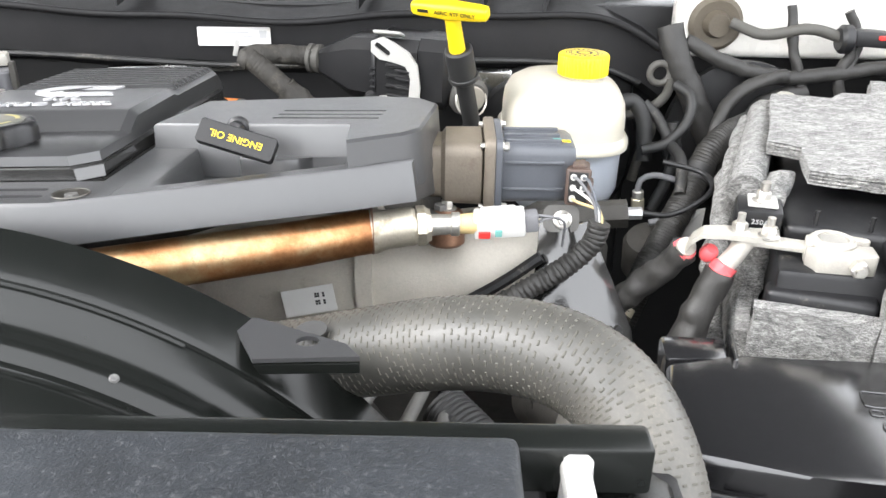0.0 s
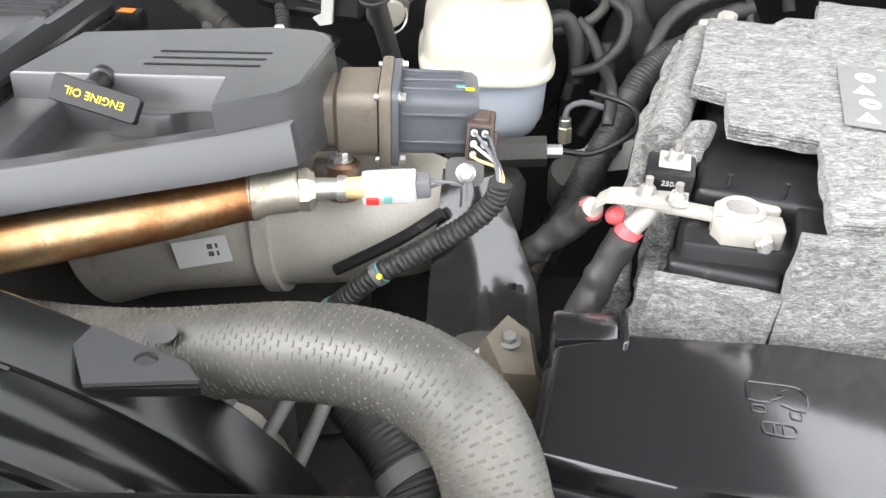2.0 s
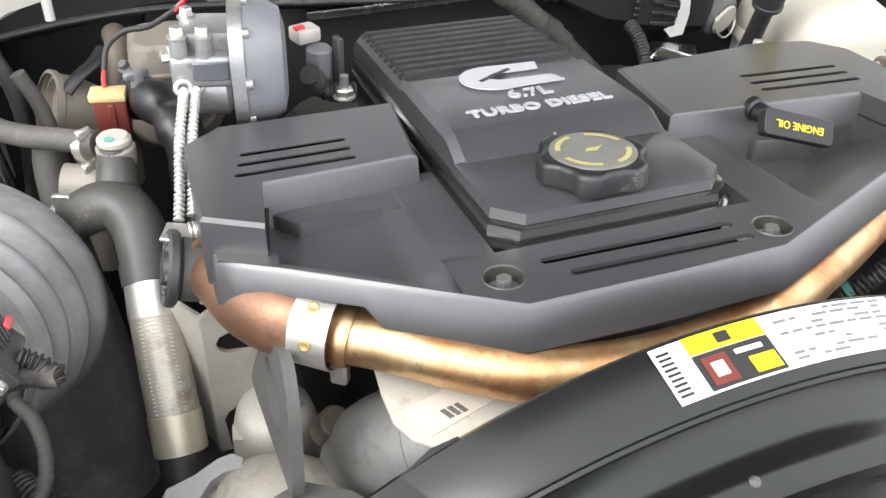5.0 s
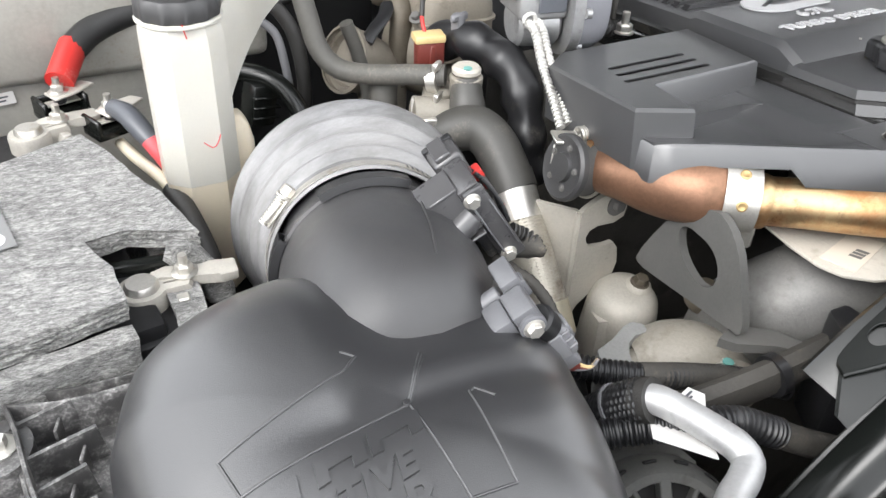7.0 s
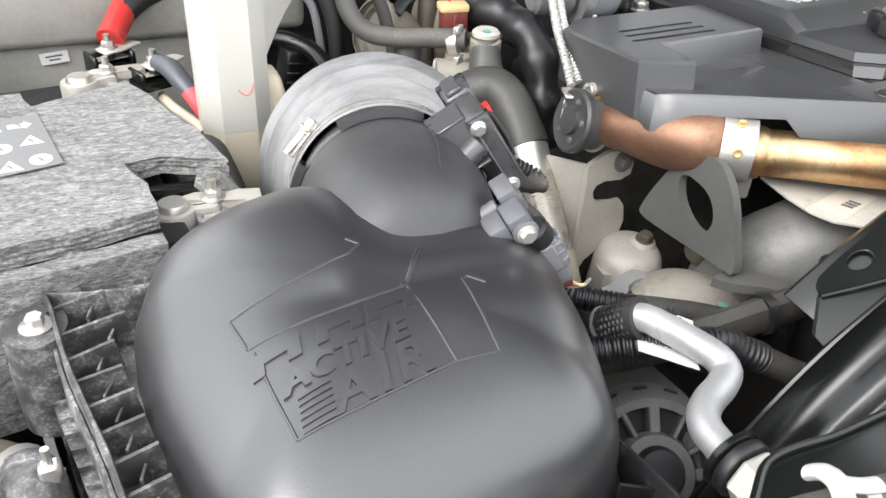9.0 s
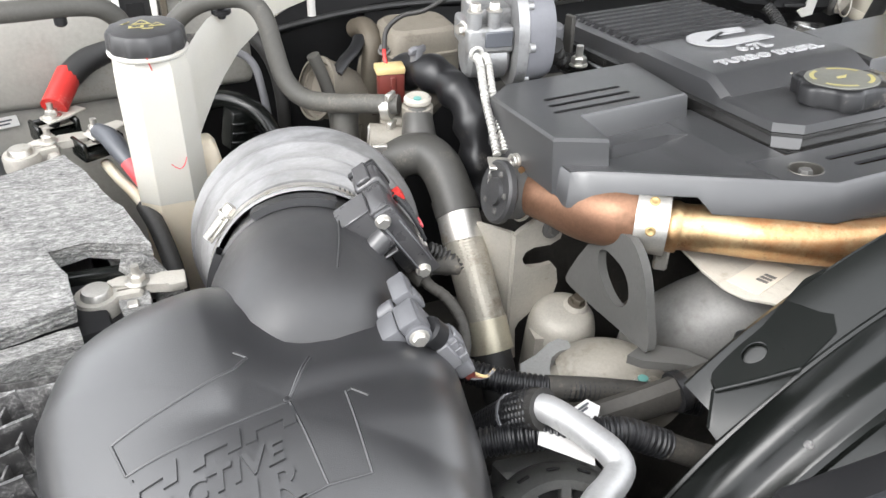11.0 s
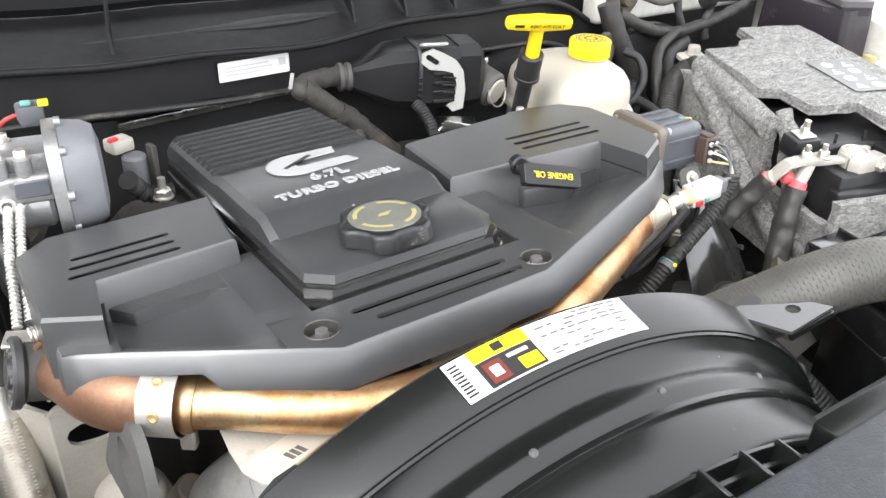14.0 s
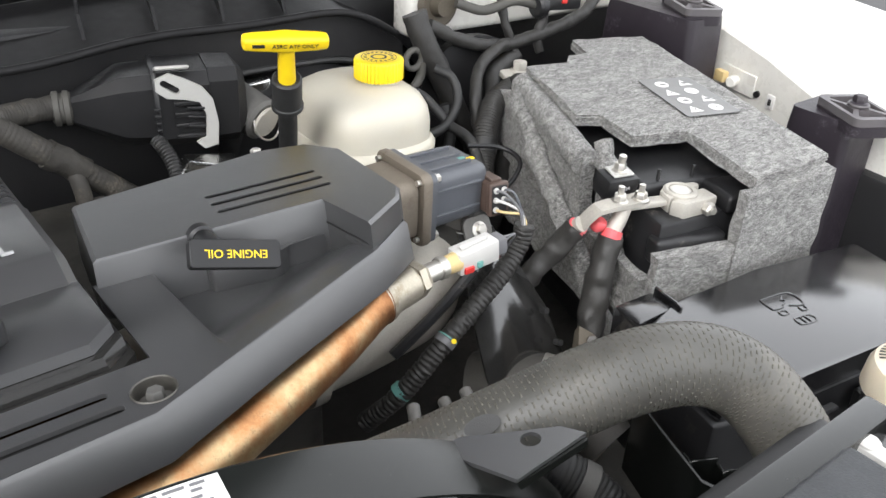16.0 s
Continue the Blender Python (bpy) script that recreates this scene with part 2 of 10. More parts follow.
M_PINK = material("faded_red_insulation", (0.66, 0.10, 0.11), 0.5, vary=0.1, grain=700, bump=0.2, dust=(0.7, 0.5, 0.46), dust_amount=0.2)
M_PAINT = material("white_body_paint", (0.74, 0.72, 0.67), 0.28, vary=0.02, grain=300, bump=0.04, coat=0.4, dust=(0.5, 0.45, 0.36), dust_amount=0.08)
M_PAPER = material("white_label", (0.66, 0.65, 0.63), 0.5, vary=0.03, grain=900, bump=0.1)
M_GREYPRINT = material("pale_grey_print", (0.45, 0.45, 0.45), 0.55, vary=0.02, grain=900, bump=0.05)
M_INK = material("black_ink", (0.02, 0.02, 0.02), 0.5, vary=0.02, grain=900, bump=0.0)
M_SILVERPAINT = material("silver_lettering", (0.36, 0.36, 0.365), 0.45, metal=0.0, vary=0.04, grain=900, bump=0.1)
M_CYAN = material("teal_mark", (0.13, 0.32, 0.29), 0.5, vary=0.05, grain=900, bump=0.1)
M_ORANGE = material("orange_label", (0.75, 0.22, 0.03), 0.5, vary=0.05, grain=900, bump=0.05)
M_PURPLE = material("plum_black_plastic", (0.017, 0.013, 0.018), 0.5, grain=900, bump=0.3, dust=(0.25, 0.22, 0.26), dust_amount=0.10)
M_GLASSY = material("clear_label_film", (0.16, 0.16, 0.158), 0.5, vary=0.05, grain=600, bump=0.1)
M_FOIL = material("crinkled_foil", (0.55, 0.55, 0.54), 0.25, metal=1.0, grain=90, bump=1.0)
M_ASPHALT = material("asphalt", (0.05, 0.05, 0.05), 0.9, grain=200, bump=0.8)
# near-black that puts the shade of slots, holes and recesses into colour
M_HOLESHADE = material("hole_shade_black", (0.012, 0.012, 0.012), 0.7, grain=800, bump=0.1)


def felt_material():
    """Compressed grey shoddy felt with long fibres of mixed tone."""
    m = bpy.data.materials.new("grey_felt")
    m.use_nodes = True
    n, l = m.node_tree.nodes, m.node_tree.links
    b = n["Principled BSDF"]
    b.inputs["Roughness"].default_value = 0.95
    b.inputs["Specular IOR Level"].default_value = 0.15
    b.inputs["Sheen Weight"].default_value = 0.3
    tc = n.new("ShaderNodeTexCoord")

    def fibre(scale, stretch, turn, lo, hi):
        mp = n.new("ShaderNodeMapping")
        mp.inputs["Scale"].default_value = stretch
        mp.inputs["Rotation"].default_value = (0.2, 0.3, radians(turn))
        l.new(tc.outputs["Object"], mp.inputs["Vector"])
        t = n.new("ShaderNodeTexNoise")
        t.inputs["Scale"].default_value, t.inputs["Detail"].default_value, t.inputs["Roughness"].default_value = scale, 6.0, 0.75
        t.inputs["Distortion"].default_value = 1.6
        l.new(mp.outputs["Vector"], t.inputs["Vector"])
        r = n.new("ShaderNodeMapRange")
        r.inputs["From Min"].default_value, r.inputs["From Max"].default_value = lo, hi
        l.new(t.outputs["Fac"], r.inputs["Value"])
        return r.outputs["Result"]

    a, c, d = fibre(300, (0.30, 1, 1.1), 12, 0.38, 0.62), fibre(520, (0.34, 1, 1.1), -22, 0.38, 0.62), fibre(70, (0.6, 1, 1), 20, 0.36, 0.64)
    add = n.new("ShaderNodeMath")
    add.operation = "ADD"
    l.new(a, add.inputs[0])
    l.new(c, add.inputs[1])
    half = n.new("ShaderNodeMath")
    half.operation = "MULTIPLY_ADD"
    l.new(d, half.inputs[0])
    half.inputs[1].default_value = 0.85
    l.new(add.outputs[0], half.inputs[2])
    cr = n.new("ShaderNodeValToRGB")
    cr.color_ramp.elements[0].position, cr.color_ramp.elements[0].color = 0.20, (0.045, 0.045, 0.044, 1)
    cr.color_ramp.elements[1].position, cr.color_ramp.elements[1].color = 0.84, (0.54, 0.53, 0.51, 1)
    e = cr.color_ramp.elements.new(0.54)
    e.color = (0.222, 0.217, 0.206, 1)
    sc = n.new("ShaderNodeMath")
    sc.operation = "MULTIPLY"
    sc.inputs[1].default_value = 0.365
    l.new(half.outputs[0], sc.inputs[0])
    l.new(sc.outputs[0], cr.inputs["Fac"])
    l.new(cr.outputs["Color"], b.inputs["Base Color"])
    bp = n.new("ShaderNodeBump")
    bp.inputs["Strength"].default_value, bp.inputs["Distance"].default_value = 0.65, 0.002
    l.new(add.outputs[0], bp.inputs["Height"])
    l.new(bp.outputs["Normal"], b.inputs["Normal"])
    return m


def copper_material():
    """Heat-tinted tube: gold, copper and brown patches drifting along its length."""
    m = bpy.data.materials.new("heat_tinted_steel")
    m.use_nodes = True
    n, l = m.node_tree.nodes, m.node_tree.links
    b = n["Principled BSDF"]
    b.inputs["Metallic"].default_value = 0.95
    tc = n.new("ShaderNodeTexCoord")
    t = n.new("ShaderNodeTexNoise")
    t.inputs["Scale"].default_value, t.inputs["Detail"].default_value, t.inputs["Roughness"].default_value = 16.0, 9.0, 0.72
    l.new(tc.outputs["Object"], t.inputs["Vector"])
    cr = n.new("ShaderNodeValToRGB")
    cr.color_ramp.elements[0].position, cr.color_ramp.elements[0].color = 0.30, (0.20, 0.078, 0.036, 1)
    cr.color_ramp.elements[1].position, cr.color_ramp.elements[1].color = 0.66, (0.56, 0.41, 0.23, 1)
    e = cr.color_ramp.elements.new(0.5)
    e.color = (0.45, 0.225, 0.10, 1)
    # the end beside the exhaust valve ran hotter: its tint turns from pale gold to red
    sx = n.new("ShaderNodeSeparateXYZ")
    l.new(tc.outputs["Object"], sx.inputs[0])
    hot = n.new("ShaderNodeMapRange")
    hot.inputs["From Min"].default_value, hot.inputs["From Max"].default_value = 0.02, 0.23
    hot.inputs["To Min"].default_value, hot.inputs["To Max"].default_value = 0.07, -0.05
    l.new(sx.outputs["X"], hot.inputs["Value"])
    tint = n.new("ShaderNodeMath")
    l.new(t.outputs["Fac"], tint.inputs[0])
    l.new(hot.outputs["Result"], tint.inputs[1])
    l.new(tint.outputs[0], cr.inputs["Fac"])
    sp = n.new("ShaderNodeTexNoise")
    sp.inputs["Scale"].default_value, sp.inputs["Detail"].default_value, sp.inputs["Roughness"].default_value = 130.0, 7.0, 0.8
    l.new(tc.outputs["Object"], sp.inputs["Vector"])
    spr = n.new("ShaderNodeMapRange")
    spr.inputs["From Min"].default_value, spr.inputs["From Max"].default_value, spr.inputs["To Max"].default_value = 0.55, 0.72, 0.75
    l.new(sp.outputs["Fac"], spr.inputs["Value"])
    dirt = n.new("ShaderNodeMix")
    dirt.data_type = "RGBA"
    l.new(spr.outputs["Result"], dirt.inputs["Factor"])
    l.new(cr.outputs["Color"], dirt.inputs[6])
    dirt.inputs[7].default_value = (0.15, 0.09, 0.052, 1)
    l.new(dirt.outputs[2], b.inputs["Base Color"])
    r = n.new("ShaderNodeMapRange")
    r.inputs["To Min"].default_value, r.inputs["To Max"].default_value = 0.24, 0.58
    t2 = n.new("ShaderNodeTexNoise")
    t2.inputs["Scale"].default_value, t2.inputs["Detail"].default_value = 70, 8
    l.new(tc.outputs["Object"], t2.inputs["Vector"])
    l.new(t2.outputs["Fac"], r.inputs["Value"])
    l.new(r.outputs["Result"], b.inputs["Roughness"])
    return m


M_EGR = material("stained_brown_casting", (0.17, 0.145, 0.115), 0.55, metal=0.25, grain=380, bump=0.5, stain=(0.10, 0.075, 0.055), stain_amount=0.3)
M_FELT = felt_material()
M_PAD = material("hood_insulation", (0.035, 0.035, 0.036), 0.9, grain=200, bump=0.5)
M_CUP = material("oily_dark_steel", (0.10, 0.095, 0.085), 0.35, metal=0.6, grain=300, bump=0.3, stain=(0.04, 0.035, 0.03), stain_amount=0.3)
M_COPPER = copper_material()
M_BROWNPIPE = material("heat_browned_steel", (0.215, 0.118, 0.074), 0.44, metal=0.7, grain=350, bump=0.25, vary=0.25, stain=(0.15, 0.085, 0.052), stain_amount=0.3)


# ---- shaping tools ----
ORIGIN = {}


def thing(name, at, label, category, group="", kind=""):
    ob = new(name)
    ob.location = at
    ob.empty_display_size = 0.02
    ORIGIN[ob.name] = Vector(at)
    return tagged(ob, label, category, group, kind)


def part(name, bm, mat, parent=None, label="", angle=38):
    """Links a bmesh in world metres as one mesh, under a thing or a part."""
    me = bpy.data.meshes.new(name)
    bmesh.ops.recalc_face_normals(bm, faces=bm.faces[:])
    bm.to_mesh(me)
    bm.free()
    base = ORIGIN[parent.name] if parent else Vector((0, 0, 0))
    me.transform(Matrix.Translation(-base))
    me.materials.append(mat)
    for p in me.polygons:
        p.use_smooth = True
    me.set_sharp_from_angle(angle=radians(angle))
    ob = new(name, me)
    ORIGIN[ob.name] = base
    if parent:
        ob.parent = parent
    if label:
        ob["label"] = label
    return ob


def solo(name, bm, mat, label, category, group="", kind="", angle=38):
    """A thing that is one mesh, with its origin at the middle of its base."""
    vs = [v.co for v in bm.verts]
    at = Vector((sum(v.x for v in vs) / len(vs), sum(v.y for v in vs) / len(vs), min(v.z for v in vs)))
    me = bpy.data.meshes.new(name)
    bmesh.ops.recalc_face_normals(bm, faces=bm.faces[:])
    bm.to_mesh(me)
    bm.free()
    me.transform(Matrix.Translation(-at))
    me.materials.append(mat)
    for p in me.polygons:
        p.use_smooth = True
    me.set_sharp_from_angle(angle=radians(angle))
    ob = new(name, me)
    ob.location = at
    ORIGIN[ob.name] = at
    return tagged(ob, label, category, group, kind)


def join(*bms):
    out = bmesh.new()
    tmp = bpy.data.meshes.new("tmp")
    for b in bms:
        b.to_mesh(tmp)
        out.from_mesh(tmp)
        b.free()
    bpy.data.meshes.remove(tmp)
    return out


def moved(bm, m):
    bmesh.ops.transform(bm, matrix=m, verts=bm.verts[:])
    return bm


def turn(at, rx=0, ry=0, rz=0):
    return pose(at[0], at[1], at[2], rx, ry, rz)


def along(at, way, spin=0):
    """A pose at a point whose z axis lies along way."""
    q = Vector(way).normalized().to_track_quat("Z", "Y")
    return Matrix.Translation(at) @ q.to_matrix().to_4x4() @ pose(0, 0, 0, 0, 0, spin)


def box(size, r=0.0, seg=2, m=None):
    bm = bmesh.new()
    bmesh.ops.create_cube(bm, size=1.0, matrix=Matrix.Diagonal((*size, 1)))
    if r:
        bmesh.ops.bevel(bm, geom=bm.edges[:], offset=r, segments=seg, profile=0.5, affect="EDGES", clamp_overlap=True)
    return moved(bm, m) if m else bm


def prism(poly, z0, z1, r=0.0, seg=2, m=None, inset=0.0):
    """A polygon raised from z0 to z1; inset draws the top in."""
    bm = bmesh.new()
    n = len(poly)
    cx, cy = sum(p[0] for p in poly) / n, sum(p[1] for p in poly) / n
    low = [bm.verts.new((x, y, z0)) for x, y in poly]
    top = []
    for x, y in poly:
        d = math.hypot(x - cx, y - cy) or 1
        k = 1 - inset / d
        top.append(bm.verts.new((cx + (x - cx) * k, cy + (y - cy) * k, z1)))
    bm.faces.new(low[::-1])
    bm.faces.new(top)
    for i in range(n):
        bm.faces.new((low[i], low[(i + 1) % n], top[(i + 1) % n], top[i]))
    if r:
        bmesh.ops.bevel(bm, geom=bm.edges[:], offset=r, segments=seg, profile=0.5, affect="EDGES", clamp_overlap=True)
    return moved(bm, m) if m else bm


def lathe(profile, n=32, m=None, cap=True, start=0.0, sweep=360.0, squash=(1, 1)):
    """Turns (radius, height) pairs round the local z axis."""
    bm = bmesh.new()
    full = abs(sweep - 360) < 1e-6
    cols = n if full else n + 1
    rings = []
    for i in range(cols):
        a = radians(start + sweep * i / n)
        rings.append([bm.verts.new((r * math.cos(a) * squash[0], r * math.sin(a) * squash[1], h)) for r, h in profile])
    for i in range(n):
        p, q = rings[i], rings[(i + 1) % cols]
        for k in range(len(profile) - 1):
            bm.faces.new((p[k], q[k], q[k + 1], p[k + 1]))
    if cap and full:
        for k in (0, -1):
            if profile[k][0] > 1e-5:
                bm.faces.new([ring[k] for ring in rings])
    bmesh.ops.remove_doubles(bm, verts=bm.verts[:], dist=1e-6)
    return moved(bm, m) if m else bm


def rod(a, b, r, r2=None, n=20, bev=0.0):
    a, b = Vector(a), Vector(b)
    h = (b - a).length
    r2 = r if r2 is None else r2
    prof = [(r, 0), (r2, h)] if not bev else [(r - bev, 0), (r, bev), (r2, h - bev), (r2 - bev, h)]
    return lathe(prof, n, along(a, b - a))


def curve_points(pts, step):
    """A smooth line through the points, at even steps."""
    p = [Vector(v) for v in pts]
    p = [2 * p[0] - p[1], *p, 2 * p[-1] - p[-2]]
    out = []
    for i in range(1, len(p) - 2):
        k = max(2, int((p[i + 1] - p[i]).length / step))
        for j in range(k):
            t = j / k
            a, b, c, d = p[i - 1], p[i], p[i + 1], p[i + 2]
            out.append(0.5 * (2 * b + (c - a) * t + (2 * a - 5 * b + 4 * c - d) * t * t + (3 * b - a - 3 * c + d) * t ** 3))
    out.append(p[-2])
    return out


def tube(pts, r, n=16, step=0.006, wave=0.0, pitch=0.004, ends=True, radius=None, flat=1.0):
    """A hose through the points. wave and pitch make ribs; radius(f) varies it from start to end."""
    line = curve_points(pts, pitch / 4 if wave else step)
    bm = bmesh.new()
    up = Vector((0, 0, 1)) if abs((line[1] - line[0]).normalized().z) < 0.9 else Vector((1, 0, 0))
    rings, s, total = [], 0.0, sum((line[i + 1] - line[i]).length for i in range(len(line) - 1))
    for i, c in enumerate(line):
        way = (line[min(i + 1, len(line) - 1)] - line[max(i - 1, 0)]).normalized()
        side = way.cross(up).normalized()
        up = side.cross(way).normalized()
        if i:
            s += (c - line[i - 1]).length
        rr = r * (radius(s / total) if radius else 1.0)
        if wave:
            rr += wave * (1 if (s / pitch) % 1 < 0.55 else -1) * 0.5
        rings.append([bm.verts.new(c + rr * (math.cos(2 * math.pi * k / n) * side * flat + math.sin(2 * math.pi * k / n) * up)) for k in range(n)])
    for a, b in zip(rings, rings[1:]):
        for k in range(n):
            bm.faces.new((a[k], a[(k + 1) % n], b[(k + 1) % n], b[k]))
    if ends:
        bm.faces.new(rings[0][::-1])
        bm.faces.new(rings[-1])
    return bm


def plate(outer, holes=(), thick=0.003, m=None, r=0.0):
    """A flat sheet with openings cut right through."""
    bm = bmesh.new()
    edges = []
    for loop in (outer, *holes):
        vs = [bm.verts.new((x, y, 0)) for x, y in loop]
        edges += [bm.edges.new((vs[i], vs[(i + 1) % len(vs)])) for i in range(len(vs))]
    bmesh.ops.triangle_fill(bm, edges=edges, use_beauty=True, use_dissolve=False)
    up = bmesh.ops.extrude_face_region(bm, geom=bm.faces[:])
    bmesh.ops.translate(bm, vec=(0, 0, thick), verts=[v for v in up["geom"] if isinstance(v, bmesh.types.BMVert)])
    return moved(bm, m) if m else bm


def ring_points(cx, cy, rx, ry=None, n=20, turn_deg=0.0):
    ry = rx if ry is None else ry
    c, s = math.cos(radians(turn_deg)), math.sin(radians(turn_deg))
    out = []
    for i in range(n):
        a = 2 * math.pi * i / n
        x, y = rx * math.cos(a), ry * math.sin(a)
        out.append((cx + c * x - s * y, cy + s * x + c * y))
    return out


def slot_points(x0, y0, x1, y1, w, n=5):
    """A round-ended slot from one point to another."""
    a = math.atan2(y1 - y0, x1 - x0)
    out = []
    for cx, cy, off in ((x1, y1, -math.pi / 2), (x0, y0, math.pi / 2)):
        out += [(cx + w / 2 * math.cos(a + off + math.pi * i / n), cy + w / 2 * math.sin(a + off + math.pi * i / n)) for i in range(n + 1)]
    return out


def round_rect(x0, y0, x1, y1, r, n=4):
    out = []
    for cx, cy, a0 in ((x1 - r, y1 - r, 0), (x0 + r, y1 - r, 90), (x0 + r, y0 + r, 180), (x1 - r, y0 + r, 270)):
        out += [(cx + r * math.cos(radians(a0 + 90 * i / n)), cy + r * math.sin(radians(a0 + 90 * i / n))) for i in range(n + 1)]
    return out


def loft(rings, closed=True, cap=True):
    """Skins rings of equal count."""
    bm = bmesh.new()
    vs = [[bm.verts.new(p) for p in ring] for ring in rings]
    n = len(rings[0])
    for a, b in zip(vs, vs[1:]):
        for k in range(n if closed else n - 1):
            bm.faces.new((a[k], a[(k + 1) % n], b[(k + 1) % n], b[k]))
    if cap and closed:
        bm.faces.new(vs[0][::-1])
        bm.faces.new(vs[-1])
    return bm


def rounded(poly, times=2):
    """Cuts the corners of an outline until it reads as a curve."""
    for _ in range(times):
        out = []
        for i, (x, y) in enumerate(poly):
            u, v = poly[(i + 1) % len(poly)]
            out += [(0.75 * x + 0.25 * u, 0.75 * y + 0.25 * v), (0.25 * x + 0.75 * u, 0.25 * y + 0.75 * v)]
        poly = out
    return poly


def span(m, u0, u1, v0, v1, w0, w1, r=0.0015, seg=2):
    """A bevelled block between three pairs of limits along the axes of m."""
    return box((u1 - u0, v1 - v0, w1 - w0), r, seg, m @ turn(((u0 + u1) / 2, (v0 + v1) / 2, (w0 + w1) / 2)))


def roughen(bm, amp, scale, seed=0.0):
    for v in bm.verts:
        v.co += amp * noise.noise_vector(v.co * scale + Vector((seed, seed, 0)))
    return bm


def hex_bolt(at, way, r, h, flange=1.5):
    """A flanged hexagon head."""
    head = lathe([(r, 0.0), (r, h * 0.85), (r * 0.86, h)], 6)
    disc = lathe([(r * flange, -h * 0.18), (r * flange, 0.0), (r * flange * 0.85, h * 0.12)], 20)
    return moved(join(head, disc), along(at, way, random.uniform(0, 60)))


def knurled(pts, r, n=96, step=0.0011, depth=0.0012, pitch=0.0044, rows=24):
    """A hose whose skin carries rows of short raised ticks."""
    line = curve_points(pts, step)
    bm = bmesh.new()
    up, rings, s = Vector((0, 0, 1)), [], 0.0
    for i, c in enumerate(line):
        way = (line[min(i + 1, len(line) - 1)] - line[max(i - 1, 0)]).normalized()
        side = way.cross(up).normalized()
        up = side.cross(way).normalized()
        if i:
            s += (c - line[i - 1]).length
        ring = []
        for k in range(n):
            a = 2 * math.pi * k / n
            row = a / (2 * math.pi) * rows
            tick = math.cos(2 * math.pi * (s / pitch + 0.5 * (int(row) % 2))) * max(0.0, math.sin(math.pi * (row % 1)))
            patchy = 0.55 + 0.6 * noise.noise(Vector((s * 22, math.cos(a), math.sin(a))))
            ring.append(bm.verts.new(c + (r + depth * max(0.0, tick) * max(0.35, patchy)) * (math.cos(a) * side + math.sin(a) * up)))
        rings.append(ring)
    for a, b in zip(rings, rings[1:]):
        for k in range(n):
            bm.faces.new((a[k], a[(k + 1) % n], b[(k + 1) % n], b[k]))
    return bm


def ticks(pts, r, step=0.0042, rows=26, height=0.00045, seed=3):
    """Short raised strokes in staggered rows round a hose."""
    rng = random.Random(seed)
    bm = bmesh.new()
    up, s = Vector((0, 0, 1)), 0.0
    line = curve_points(pts, step)
    for i in range(1, len(line) - 1):
        c = line[i]
        way = (line[i + 1] - line[i - 1]).normalized()
        side = way.cross(up).normalized()
        up = side.cross(way).normalized()
        for k in range(rows):
            a = 2 * math.pi * (k + 0.5 * (i % 2) + 0.05 * math.sin(i * 0.7)) / rows
            if math.sin(a) < -0.72 or rng.random() < 0.06:
                continue
            wear = 0.5 + 0.9 * noise.noise(Vector((c.x * 26, c.y * 26, 3 * a)))
            if wear < 0.08:
                continue
            da, dl = 0.0028 / r * (0.6 + 0.6 * rng.random()), 0.00085
            quad = []
            for h, f in ((-0.0002, 1.0), (height, 0.6)):
                for u, v in ((-1, -1), (1, -1), (1, 1), (-1, 1)):
                    b = a + u * da * f
                    quad.append(bm.verts.new(c + way * (v * dl * f) + (r + h) * (math.cos(b) * side + math.sin(b) * up)))
            bm.faces.new(quad[4:])
            for j in range(4):
                bm.faces.new((quad[j], quad[(j + 1) % 4], quad[4 + (j + 1) % 4], quad[4 + j]))
    return bm


def lettering(body, size, m, depth=0.0006, spread=1.0, bold=0.0):
    """Raised letters, centred on the pose m."""
    cu = bpy.data.curves.new("letters", "FONT")
    cu.body, cu.size, cu.extrude, cu.align_x, cu.align_y = body, size, depth, "CENTER", "CENTER"
    cu.space_character, cu.offset = spread, bold
    cu.resolution_u = 3
    ob = bpy.data.objects.new("letters", cu)
    me = bpy.data.meshes.new_from_object(ob)
    bm = bmesh.new()
    bm.from_mesh(me)
    bpy.data.objects.remove(ob)
    bpy.data.curves.remove(cu)
    bpy.data.meshes.remove(me)
    return moved(bm, m)


# ---- setting: ground and the closed sides of the engine bay ----
solo("ground", box((80, 80, 0.02), m=turn((0, 0, -0.01))), M_ASPHALT, "dark grey asphalt under the parked truck", "ground", kind="structure")
solo("bay_floor", box((1.95, 1.0, 0.03), 0.005, m=turn((-0.09, 0.95, 0.62))), M_CAST_D, "dark grimy tray under the engine", "tray", kind="structure")

fw = thing("firewall", (-0.1, 1.36, 0.6), "black sound-deadened steel firewall behind the engine", "firewall", kind="structure")
part("wall", prism([(-1.12, 1.33), (1.05, 1.33), (1.05, 1.40), (-1.12, 1.40)], 0.6, 1.24, 0.006), M_COVER_D, fw)
part("insulation", prism([(-0.55, 1.285), (0.36, 1.285), (0.36, 1.328), (-0.55, 1.328)], 0.75, 1.165, 0.01), M_COVER_D, fw)


